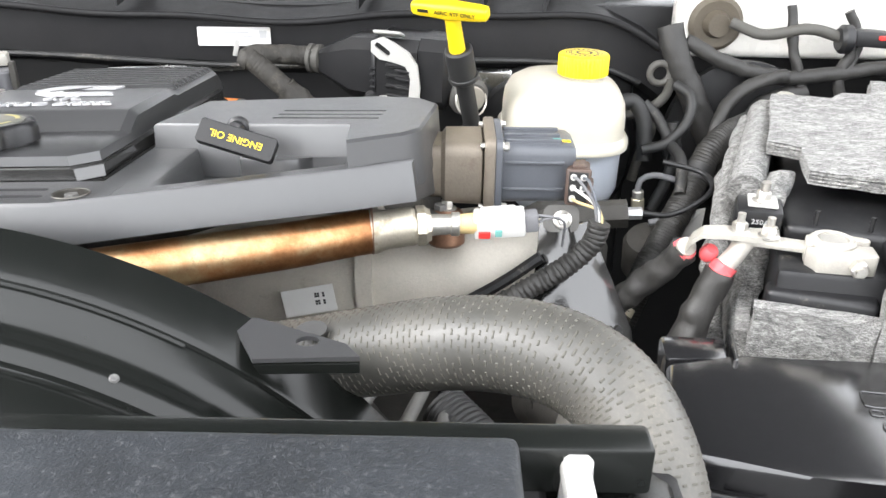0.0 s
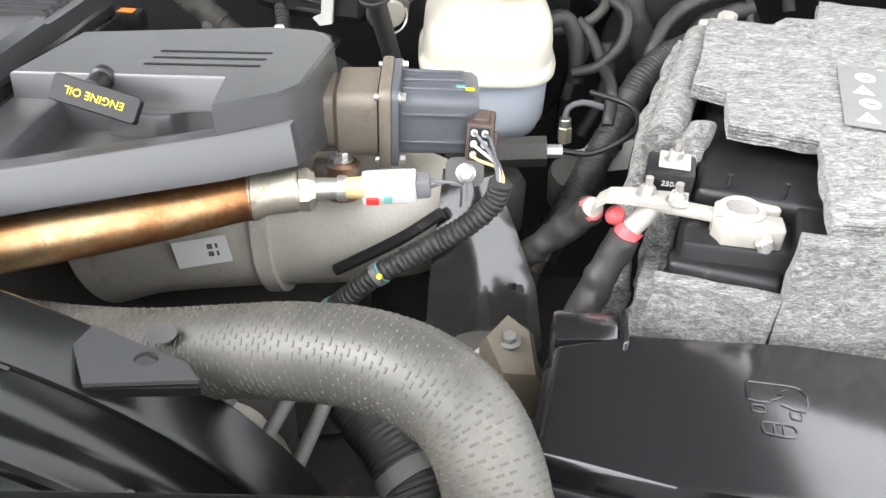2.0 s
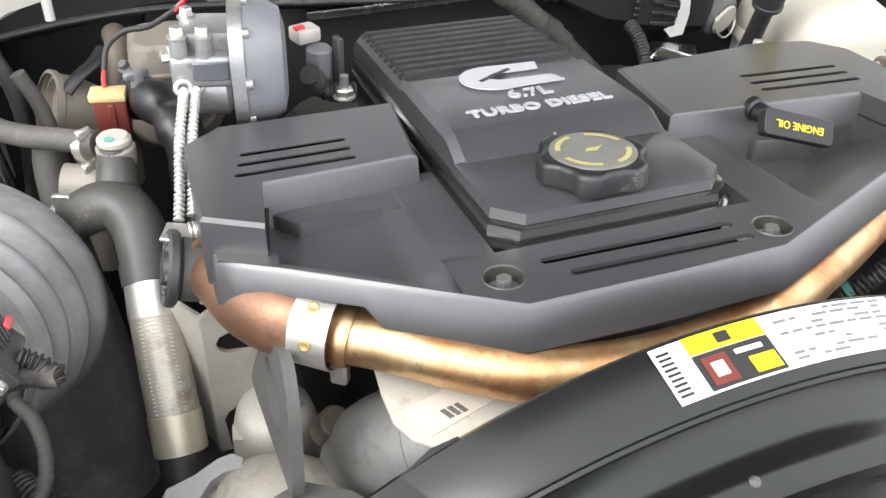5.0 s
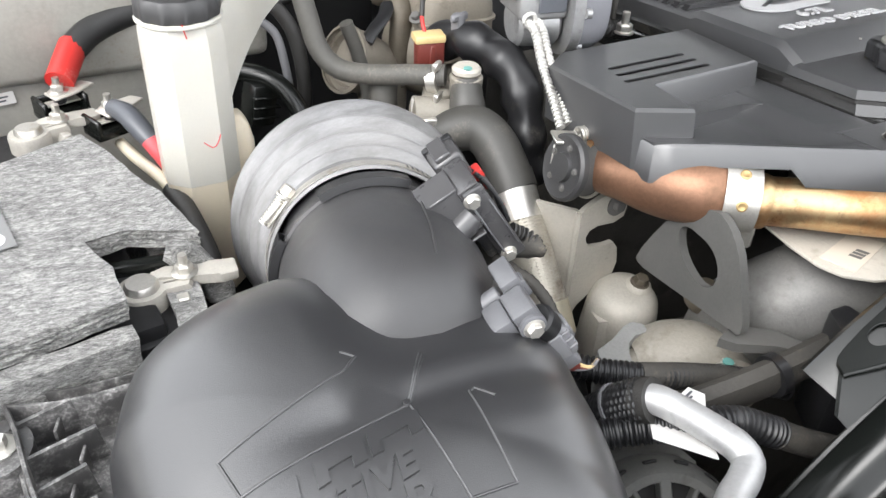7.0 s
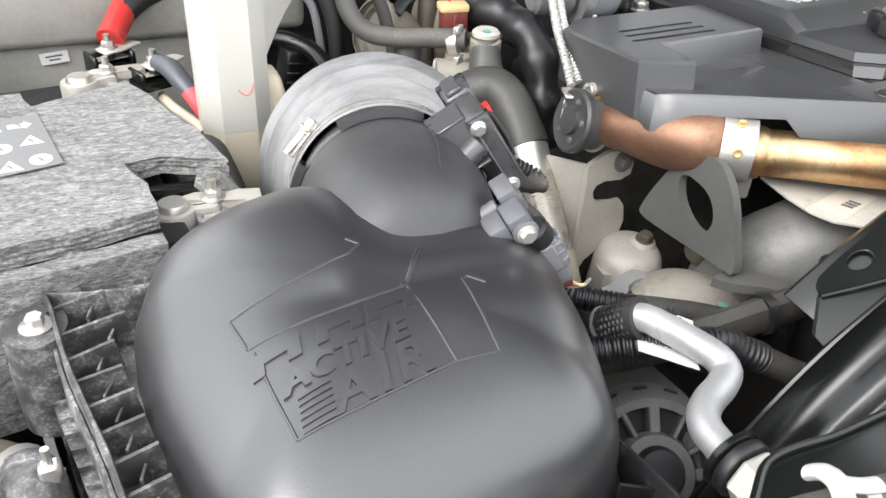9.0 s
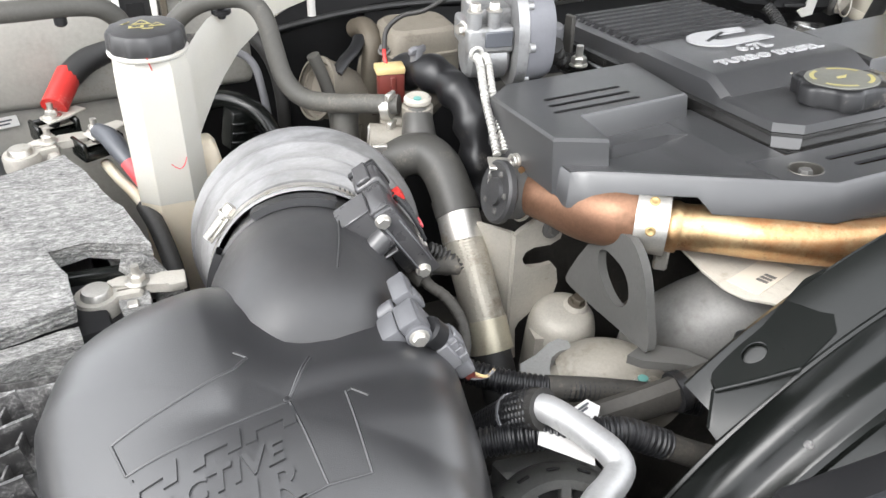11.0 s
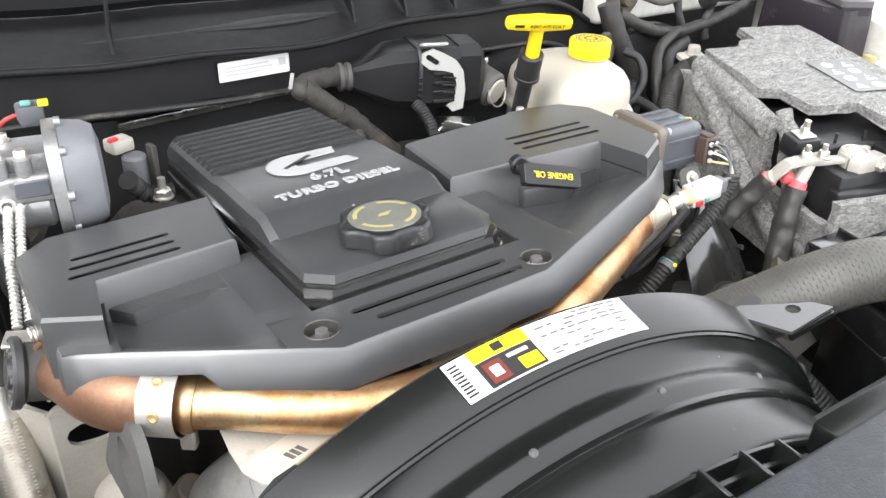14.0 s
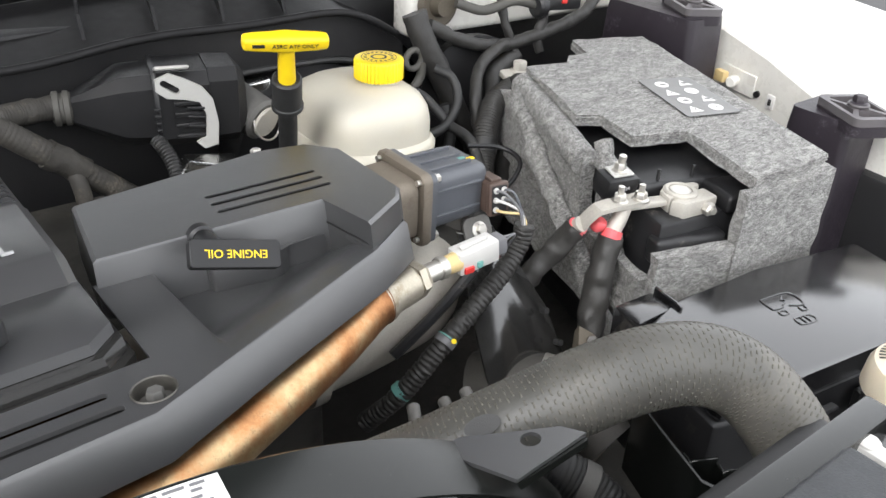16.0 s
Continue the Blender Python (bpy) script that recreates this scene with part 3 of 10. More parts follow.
def cowl_strip(y0, z0, y1, z1, thick, x0=-0.78, x1=0.40, wob=0.006):
    """A long moulded strip that waves gently along its length."""
    n = 44
    rings = []
    for i in range(n + 1):
        x = x0 + (x1 - x0) * i / n
        w = wob * math.sin(x * 9.0) + 0.5 * wob * math.sin(x * 23.0 + 1)
        drop = 0.045 * max(0.0, (x - 0.27) / 0.13) ** 2 + 0.03 * max(0.0, (-0.5 - x) / 0.28) ** 2
        rings.append([(x, y0, z0 + w - drop), (x, y1, z1 + w - drop), (x, y1 + thick * 0.3, z1 + w - drop - thick), (x, y0 + thick, z0 + w - drop - thick)])
    return loft(rings)


cw = thing("cowl_panel", (-0.2, 1.28, 1.15), "black plastic cowl panel with ribs and a rubber lip", "cowl", kind="structure")
part("face", cowl_strip(1.264, 1.172, 1.268, 1.228, 0.012), M_COWL, cw)
part("lip", tube([(x, 1.258 + 0.004 * math.sin(x * 11), 1.232 + 0.006 * math.sin(x * 9) + 0.003 * math.sin(x * 23 + 1) - 0.045 * max(0, (x - 0.27) / 0.13) ** 2 - 0.03 * max(0, (-0.5 - x) / 0.28) ** 2) for x in [-0.78 + 0.04 * i for i in range(30)]], 0.005, 10, 0.01), M_COWL, cw)
part("lower_edge", tube([(x, 1.262, 1.170 + 0.006 * math.sin(x * 9) - 0.045 * max(0, (x - 0.27) / 0.13) ** 2 - 0.03 * max(0, (-0.5 - x) / 0.28) ** 2) for x in [-0.76 + 0.04 * i for i in range(29)]], 0.004, 8, 0.01), M_RUBBER_D, cw)
part("tray", cowl_strip(1.272, 1.226, 1.60, 1.300, 0.01, -1.2, 1.1, 0.004), M_COWL, cw)
part("ridge", cowl_strip(1.40, 1.270, 1.42, 1.285, 0.012, -1.2, 0.7, 0.004), M_COWL, cw)
for x in (-0.36, -0.03, 0.055, 0.14, 0.225):
    part("rib", loft([[(x + d, 1.29, 1.235), (x + d + 0.02, 1.38, 1.262), (x + d + 0.02, 1.38, 1.285), (x + d, 1.30, 1.262)] for d in (0.0, 0.004)]), M_COWL, cw)

# part of the painted body round the bay
for name, poly, z0, z1, label in (
    ("body_corner", [(0.40, 1.255), (1.10, 1.24), (1.10, 1.30), (0.40, 1.30)], 1.185, 1.42, "white painted body panel at the bay's rear corner"),
    ("body_corner", [(-1.15, 1.25), (-0.70, 1.25), (-0.70, 1.31), (-1.15, 1.31)], 1.10, 1.215, "dusty grey painted body panel by the coolant bottle"),
):
    solo(name, prism(poly, z0, z1, 0.012, 3), M_PAINT if z1 > 1.3 else M_DUSTYPANEL, label, "body panel", kind="structure")

bfl = thing("body_flange", (-0.74, 1.255, 1.22), "dusty beige painted body flange under the cowl", "body panel", kind="structure")
part("strip", loft([[(x, 1.246, z - 0.010), (x, 1.258, z - 0.010), (x, 1.258, z + 0.004), (x, 1.250, z + 0.006), (x, 1.246, z + 0.003)] for x, z in ((-0.796, 1.226), (-0.74, 1.227), (-0.69, 1.228), (-0.655, 1.226), (-0.625, 1.220))]), M_BEIGE, bfl)
part("hem", tube([(-0.796, 1.2465, 1.2165), (-0.74, 1.2465, 1.2175), (-0.69, 1.2465, 1.2185), (-0.655, 1.2465, 1.2165), (-0.625, 1.2465, 1.2105)], 0.0016, 8), M_PAINT, bfl)
wnp = thing("panel_opening", (-0.822, 1.247, 1.21), "square black opening with a white frame in the body panel", "opening", kind="structure")
for x0, x1, z0, z1 in ((-0.8455, -0.8385, 1.190, 1.228), (-0.8065, -0.7995, 1.188, 1.226), (-0.8385, -0.8065, 1.2215, 1.228)):
    part("frame_bar", span(Matrix.Identity(4), x0, x1, 1.238, 1.2495, z0, z1, 0.001, 1), M_PAINT, wnp)
# near-black slab on the panel stands for the opening's shade
part("recess", span(Matrix.Identity(4), -0.8385, -0.8065, 1.243, 1.2495, 1.188, 1.2215, 0.0006, 1), M_HOLESHADE, wnp)
part("inner_edge", span(Matrix.Identity(4), -0.832, -0.813, 1.2415, 1.2430, 1.199, 1.214, 0.0006, 1), M_COWL, wnp)
part("brown_post", span(Matrix.Identity(4), -0.796, -0.789, 1.236, 1.2495, 1.190, 1.226, 0.001, 1), M_TANBOX, wnp)
fr = thing("fender_rail", (0.9, 0.9, 0.9), "white painted fender rail with holes and dust", "fender", kind="structure")
rail = loft([[(x, y, z), (x + 0.012, y, z + 0.014), (x + 0.13, y, z + 0.018), (x + 0.34, y, z + 0.01), (x + 0.62, y, z - 0.06), (x + 0.66, y, z - 0.40), (x + 0.01, y, z - 0.40), (x, y, z - 0.06)] for x, y, z in
             [(0.87, 1.30, 1.215), (0.86, 1.07, 1.195), (0.83, 0.95, 1.175), (0.80, 0.85, 1.152), (0.77, 0.60, 1.12), (0.75, 0.30, 1.08)]])
part("panel", rail, M_PAINT, fr)
part("plug_hole", rod((0.826, 0.953, 1.122), (0.834, 0.953, 1.122), 0.005, n=16), M_BLACK, fr)
part("clip_plate", box((0.003, 0.075, 0.034), 0.001, 1, turn((0.838, 0.995, 1.130), rz=-15)), M_PAINT, fr, "pressed plate")
part("bolt_head", rod((0.822, 0.998, 1.128), (0.840, 1.0, 1.128), 0.009, n=18, bev=0.002), M_PAINT, fr)
part("tan_clip", box((0.012, 0.022, 0.018), 0.003, 2, turn((0.826, 1.018, 1.133), rz=-15)), M_TAN, fr, "tan plastic clip")
part("grommet", box((0.006, 0.016, 0.022), 0.003, 2, turn((0.822, 0.925, 1.120), rz=-15)), M_PAPER, fr, "white square grommet")
part("grommet_slot", box((0.004, 0.006, 0.010), 0.001, 1, turn((0.8195, 0.9245, 1.120), rz=-15)), M_BLACK, fr)
solo("inner_fender", prism([(0.745, 0.25), (0.80, 0.25), (0.86, 1.30), (0.80, 1.30)], 0.6, 1.09, 0.01), M_COVER_D, "black plastic wheelhouse liner below the fender rail", "liner", kind="structure")
solo("inner_fender", prism([(-1.16, 0.84), (-1.10, 0.84), (-1.10, 1.30), (-1.16, 1.30)], 0.6, 1.17, 0.01), M_DUSTYPANEL, "dusty grey inner fender beside the battery", "fender", kind="structure")
solo("fender_rail", prism([(-1.40, 0.0), (-1.085, 0.0), (-1.10, 0.838), (-1.40, 0.838)], 0.6, 1.08, 0.02), M_PAINT, "white painted fender rail beside the air box", "fender", kind="structure")
solo("inner_liner", prism([(-1.095, 0.32), (-1.06, 0.32), (-1.06, 1.0), (-1.095, 1.0)], 0.6, 1.02, 0.01), M_COVER_D, "black plastic wheelhouse liner below the air box", "liner", kind="structure")

# radiator with its closing panel and fan shroud
pn = thing("radiator_panel", (-0.2, 0.25, 1.0), "speckled dark grey plastic panel over the radiator", "panel", kind="structure")
part("top", prism([(-0.62, 0.442), (-0.62, 0.05), (0.136, 0.05), (0.136, 0.442)], 1.172, 1.196, 0.005, 3), M_PANEL, pn)
part("rear_lip", prism([(-0.128, 0.463), (-0.128, 0.4425), (0.20, 0.4425), (0.20, 0.463)], 1.160, 1.187, 0.003), M_SHROUD, pn)
part("side_step", prism([(0.137, 0.40), (0.137, 0.05), (0.145, 0.05), (0.145, 0.40)], 1.150, 1.190, 0.002), M_SHROUD, pn)
rd = thing("radiator", (-0.2, 0.42, 0.6), "black radiator core and side tank behind the panel", "radiator", kind="structure")
part("core", box((0.78, 0.05, 0.5), 0.006, m=turn((-0.16, 0.475, 0.88))), M_COVER_D, rd)
part("side_tank", loft([[(x, y, z) for x, y in round_rect(0.15 + i, 0.40 + i, 0.26 - i, 0.50 - i, 0.02)] for z, i in ((0.65, 0.0), (1.03, 0.0), (1.05, 0.01), (1.055, 0.03))]), M_COVER_D, rd)

# unseen front end block, added to darken reflections in the air box lid
solo("unseen_front_support", prism([(-1.10, 0.04), (-0.64, 0.04), (-0.64, 0.33), (-0.76, 0.375), (-1.06, 0.375), (-1.10, 0.33)], 0.62, 1.105, 0.012, 3), M_COVER_D, "unseen black front end support, added to darken the air box", "support", kind="structure")

# the unseen raised hood closes the place above; wide dark pad dims reflections
hd_ = thing("hood", (-0.1, 1.45, 1.32), "unseen raised hood with a dark insulation pad, widened to dim reflections", "hood", kind="structure")
HM = Matrix.Translation((-0.1, 1.46, 1.34)) @ pose(0, 0, 0, -54, 0, 0)
part("skin", prism(round_rect(-0.88, -1.42, 0.88, 0.0, 0.06), 0.03, 0.05, 0.004, m=HM), M_PAINT, hd_)
part("pad", prism(round_rect(-0.84, -1.36, 0.84, -0.05, 0.05), 0.0, 0.029, 0.006, m=HM), M_PAD, hd_)

solo("inner_panel", prism([(-1.10, 1.262), (-0.80, 1.262), (-0.80, 1.30), (-1.10, 1.30)], 0.80, 1.102, 0.008), M_DUSTYPANEL, "dusty beige-grey inner panel behind the battery", "body panel", kind="structure")

# ---- fan shroud ----
SC = Vector((-0.25, 0.0, 0.825))
sh = thing("fan_shroud", (-0.25, 0.52, 0.8), "glossy black plastic fan shroud with an arched crown", "shroud")


def arch(profile, a0, a1, n=60):
    """Sweeps (y, radius) pairs round the fan's axis."""
    rings = []
    for i in range(n + 1):
        a = radians(a0 + (a1 - a0) * i / n)
        rings.append([(SC.x + r * math.sin(a), y, SC.z + r * math.cos(a)) for y, r in profile])
    return loft(rings)


part("crown", arch([(0.604, 0.392), (0.606, 0.399), (0.603, 0.401), (0.567, 0.394), (0.563, 0.391), (0.562, 0.386), (0.564, 0.383)], -44.5, 76), M_SHROUD, sh)
part("throat", arch([(0.5615, 0.388), (0.557, 0.378), (0.550, 0.371), (0.542, 0.370), (0.535, 0.372), (0.529, 0.371), (0.524, 0.366), (0.521, 0.365), (0.521, 0.340), (0.558, 0.340)], -76, 76), M_SHROUD, sh)
part("rim_bead", arch([(0.521, 0.3625), (0.5205, 0.3675), (0.516, 0.3675), (0.5145, 0.365), (0.5145, 0.3625)], -70, 70), M_SHROUD, sh)
part("inner_slope", arch([(0.5145, 0.3635), (0.478, 0.360), (0.474, 0.357), (0.474, 0.335), (0.51, 0.335)], -66, 66), M_SHROUD, sh)
for a in (-30, -22.5, -16, -9, -2.5, 4, 10.5, 17):
    a = radians(a)
    x, z = SC.x + 0.344 * math.sin(a), SC.z + 0.344 * math.cos(a)
    part("cell_rib", box((0.0035, 0.026, 0.034), 0.0006, 1, turn((x, 0.4605, z), ry=math.degrees(a))), M_SHROUD, sh)
part("cell_floor", arch([(0.474, 0.331), (0.447, 0.329), (0.447, 0.324), (0.474, 0.324)], -48, 48), M_RIBS, sh)
part("cell_wall", arch([(0.4735, 0.358), (0.471, 0.358), (0.471, 0.328), (0.4735, 0.328)], -48, 48), M_SHROUD, sh)
part("cell_rail", arch([(0.4655, 0.3505), (0.462, 0.3505), (0.462, 0.347), (0.4655, 0.347)], -36, 30), M_SHROUD, sh)
for a in (-40, -24, -9, 8, 26, 44):
    p = Vector((SC.x + 0.371 * math.sin(radians(a)), 0.531, SC.z + 0.371 * math.cos(radians(a))))
    part("rivet", moved(lathe([(0.003, -0.001), (0.003, 0.0008), (0.002, 0.0016)], 10), along(p, (math.sin(radians(a)), -0.5, math.cos(radians(a))))), M_RIBS, sh, "scuffed push rivet")
# mounting ears with a hole and a folded front flange
ear = plate([(-0.039, 0.604), (-0.020, 0.604), (0.004, 0.592), (0.040, 0.575), (0.050, 0.561), (-0.014, 0.556)], [ring_points(0.016, 0.577, 0.0075, 0.006, 14)], 0.003, turn((0, 0, 1.154)))
part("ear", ear, M_COVER, sh)
part("ear_flange", loft([[(-0.014, y, 1.153), (0.050, y + 0.003, 1.153), (0.050, y + 0.003, 1.1465), (-0.010, y, 1.1465)] for y in (0.5555, 0.5585)]), M_SHROUD, sh)


def ear_at(x, y, up=0.0):
    return (x, y, 1.158 + 0.50 * (x + 0.465) + 0.17 * (y - 0.585) + up)


outline = [(-0.430, 0.6065), (-0.4444, 0.6084), (-0.4611, 0.6037), (-0.4833, 0.5967), (-0.5019, 0.5945), (-0.5165, 0.5916), (-0.5235, 0.5895), (-0.5265, 0.5865), (-0.5282, 0.579), (-0.505, 0.5695), (-0.48, 0.5603), (-0.452, 0.566)]
ear = plate(outline, [ring_points(-0.4969, 0.5848, 0.0085, 0.0068, 20)], 0.0028, Matrix(((1, 0, 0, 0), (0, 1, 0, 0), (0.50, 0.17, 1, 1.158 + 0.50 * 0.465 - 0.17 * 0.585), (0, 0, 0, 1))))
part("ear", ear, M_SHROUD, sh)
part("ear_hole_rim", tube([ear_at(-0.4969 + 0.0090 * math.cos(a), 0.5848 + 0.0073 * math.sin(a), 0.0016) for a in [2 * math.pi * i / 24 for i in range(25)]], 0.0009, 6, 0.002), M_SHROUD, sh)
part("ear_fold", tube([ear_at(-0.5275, 0.5795), ear_at(-0.505, 0.5698), ear_at(-0.481, 0.5606)], 0.0022, 10, 0.004), M_SHROUD, sh)
part("ear_flange", loft([[(-0.5282, 0.579 + d, 1.1250), (-0.481, 0.5606 + d, 1.1450), (-0.497, 0.5590 + d, 1.1330), (-0.5361, 0.5590 + d, 1.1030), (-0.5375, 0.5660 + d, 1.1060)] for d in (0.0, 0.003)]), M_SHROUD, sh)
part("crease_edge", arch([(0.5645, 0.3880), (0.5625, 0.3895), (0.5605, 0.3885), (0.5605, 0.3865), (0.5645, 0.3865)], -72, 30), M_SHROUD, sh)

lb = thing("warning_label", (-0.253, 0.585, 1.21), "white and yellow printed caution label on the shroud", "label")


def on_crown(x0, x1, f0, f1, lift):
    """A patch that lies on the crown: x along the arch, f from its front edge to its back."""
    n = 14
    rows = []
    for i in range(n + 1):
        x = x0 + (x1 - x0) * i / n
        a = math.asin((x - SC.x) / 0.396)
        row = []
        for f in (f0, f1):
            y, r = 0.568 + 0.034 * f, 0.3942 + 0.0066 * f + lift
            row.append((SC.x + r * math.sin(a), y, SC.z + r * math.cos(a)))
        rows.append(row)
    top = loft(rows, closed=False, cap=False)
    up = bmesh.ops.extrude_face_region(top, geom=top.faces[:])
    bmesh.ops.translate(top, vec=(0, 0, 0.0003), verts=[v for v in up["geom"] if isinstance(v, bmesh.types.BMVert)])
    return top


part("paper", on_crown(-0.330, -0.178, 0.0, 0.98, 0.0006), M_PAPER, lb)
part("yellow_band", on_crown(-0.312, -0.268, 0.66, 0.97, 0.0012), M_YELLOW, lb)
part("black_field", on_crown(-0.312, -0.268, 0.03, 0.64, 0.0012), M_INK, lb)
part("red_mark", on_crown(-0.309, -0.295, 0.08, 0.56, 0.0018), M_MAROON, lb)
part("white_core", on_crown(-0.3055, -0.2985, 0.20, 0.44, 0.0022), M_PAPER, lb)
part("sign", on_crown(-0.295, -0.287, 0.72, 0.90, 0.0018), M_INK, lb)
part("white_mark", on_crown(-0.290, -0.274, 0.46, 0.54, 0.0018), M_PAPER, lb)
part("yellow_mark", on_crown(-0.285, -0.270, 0.08, 0.36, 0.0018), M_YELLOW, lb)
for k in range(9):
    part("code_bar", on_crown(-0.328, -0.321, 0.10 + 0.09 * k, 0.14 + 0.09 * k, 0.0012), M_INK, lb)
text_rng = random.Random(5)
for f in (0.88, 0.78, 0.66, 0.56, 0.42, 0.32, 0.20, 0.10):
    x = -0.260
    while x < -0.192:
        w = text_rng.uniform(0.004, 0.011)
        if text_rng.random() < 0.72:
            part("print_line", on_crown(x, x + w, f, f + 0.045, 0.0012), M_MOUSE, lb)
        x += w + 0.0025

# ---- engine cover ----
ENG = Matrix.Translation((-0.27, 0.70, 1.200)) @ pose(0, 0, 0, -5.7, 0, 0) @ pose(0, 0, 0, 0, -1.7, 0)


def eng(x, y, z):
    return ENG @ Vector((x, y, z))


ec = thing("engine_cover", (-0.27, 0.82, 1.15), "satin dark grey plastic engine cover with vent slots", "engine cover")
holes = [ring_points(-0.096, 0.003, 0.013, n=16), ring_points(0.096, -0.003, 0.013, n=16), slot_points(-0.064, 0.012, 0.070, 0.010, 0.007), slot_points(-0.052, -0.006, 0.074, -0.008, 0.007)]
part("deck", plate([(-0.125, -0.0047), (-0.093, -0.027), (0.089, -0.025), (0.125, -0.0096), (0.125, 0.032), (-0.125, 0.032)], holes, 0.003, ENG @ turn((0, 0, -0.003))), M_COVER, ec)
part("deck_end", prism([(-0.258, 0.085), (-0.222, 0.063), (-0.218, 0.11), (-0.235, 0.20), (-0.262, 0.205)], -0.003, 0.0, m=ENG), M_COVER, ec)
part("deck_end", prism([(0.286, 0.0595), (0.292, 0.062), (0.338, 0.098), (0.350, 0.262), (0.31, 0.262), (0.29, 0.13)], -0.003, 0.0, m=ENG), M_COVER, ec)


def ease(v, lo, hi):
    f = min(1.0, max(0.0, (v - lo) / (hi - lo)))
    return f * f * (3 - 2 * f)


def pocket(xs, crease, back, depth, near, far, lo=0.002, hi=0.034):
    """A recess that dips from the front crease down to the foot of the raised block."""
    rows = []
    for x in xs:
        y0, y1 = (crease(x) if abs(x) > 0.1251 else 0.032), back(x)
        row = []
        for j in range(15):
            y = y0 + (y1 - y0) * j / 14
            row.append((x, y, -0.0002 - depth * ease(y - crease(x), lo, hi) * ease(abs(x), near, far)))
        rows.append(row)
    top = loft(rows, closed=False, cap=False)
    up = bmesh.ops.extrude_face_region(top, geom=top.faces[:])
    bmesh.ops.translate(top, vec=(0, 0, -0.002), verts=[v for v in up["geom"] if isinstance(v, bmesh.types.BMVert)])
    return moved(top, ENG)


part("pocket", pocket([0.106, 0.1249, 0.1252, 0.13, 0.138, 0.1455, 0.1470, 0.1485, 0.1500, 0.1515] + [0.158 + 0.0082 * i for i in range(17)], lambda x: -0.025 + (x - 0.089) * 0.4286, lambda x: 0.150 - 0.08 * (x - 0.112), 0.026, 0.1465, 0.1512, 0.012, 0.080), M_COVER, ec, "recessed pocket", angle=60)
part("pocket", pocket([-0.09, -0.1249, -0.1252] + [-0.13 - 0.0066 * i for i in range(14)] + [-0.224], lambda x: -0.027 + (-0.093 - x) * 0.698, lambda x: 0.158, 0.013, 0.12, 0.15), M_COVER, ec, "recessed pocket", angle=60)
# dark sheet below the deck, for the shade inside its slots
part("slot_shade_sheet", prism([(-0.08, -0.02), (0.085, -0.02), (0.085, 0.02), (-0.08, 0.02)], -0.022, -0.018, m=ENG), M_HOLESHADE, ec)


def skirt(line, drops, out=0.007, thick=0.003, top=0.0):
    """A folded edge that hangs from a line; drops give its depth at each corner."""
    rows = []
    n = len(line)
    for i, (x, y) in enumerate(line):
        a, b = Vector(line[max(i - 1, 0)]), Vector(line[min(i + 1, n - 1)])
        d = (b - a).normalized()
        nx, ny = d.y, -d.x
        dr = drops[i]
        rows.append([(x, y, top), (x + nx * 0.003, y + ny * 0.003, top - 0.003), (x + nx * out, y + ny * out, top - dr), (x + nx * (out - thick), y + ny * (out - thick), top - dr), (x - nx * thick, y - ny * thick, top - 0.004)])
    return moved(loft(rows), ENG)


front = [(-0.262, 0.205), (-0.258, 0.118), (-0.256, 0.085), (-0.245, 0.077), (-0.228, 0.067), (-0.175, 0.030), (-0.165, 0.023), (-0.093, -0.027), (0.0, -0.027), (0.089, -0.025), (0.19, 0.019), (0.292, 0.062), (0.338, 0.092), (0.350, 0.16), (0.352, 0.262)]
part("front_skirt", skirt(front, [0.03, 0.03, 0.031, 0.029, 0.016, 0.015, 0.029, 0.031, 0.032, 0.031, 0.031, 0.033, 0.036, 0.05, 0.05]), M_COVER, ec)


def block(poly, slots, z, wall_from, name):
    top = plate(poly, slots, 0.0012, ENG @ turn((0, 0, z - 0.0012)))
    sides = bmesh.new()
    n = len(poly)
    lo, hi, inn = [], [], []
    cx, cy = sum(p[0] for p in poly) / n, sum(p[1] for p in poly) / n
    for x, y in poly:
        d = Vector((x - cx, y - cy)).normalized()
        lo.append(sides.verts.new(eng(x + d.x * 0.0055, y + d.y * 0.0055, wall_from)))
        hi.append(sides.verts.new(eng(x + d.x * 0.0030, y + d.y * 0.0030, z - 0.0024)))
        inn.append(sides.verts.new(eng(x, y, z)))
    for i in range(n):
        j = (i + 1) % n
        sides.faces.new((lo[i], lo[j], hi[j], hi[i]))
        sides.faces.new((hi[i], hi[j], inn[j], inn[i]))
    part(name, join(top, sides), M_COVER, ec)
    # another dark sheet gives the block's slots their shade
    part("slot_shade_sheet", prism(poly, z - 0.0200, z - 0.0185, m=ENG, inset=0.006), M_HOLESHADE, ec)


lp = [(-0.262, 0.106), (-0.2255, 0.083), (-0.218, 0.141), (-0.107, 0.1465), (-0.094, 0.250), (-0.235, 0.250), (-0.262, 0.225)]
block(lp, [slot_points(-0.224 - 0.004 * k, 0.191 - 0.0168 * k, -0.150, 0.1915 - 0.0168 * k, 0.0062) for k in range(3)], 0.022, -0.026, "raised_block")
rp = [(0.112, 0.144), (0.286, 0.130), (0.290, 0.068), (0.333, 0.094), (0.346, 0.112), (0.358, 0.225), (0.340, 0.258), (0.300, 0.270), (0.128, 0.255)]
block(rp, [slot_points(0.218 - 0.002 * k, 0.197 - 0.0172 * k, 0.310 - 0.002 * k, 0.190 - 0.0172 * k, 0.0062) for k in range(3)], 0.022, -0.026, "raised_block")
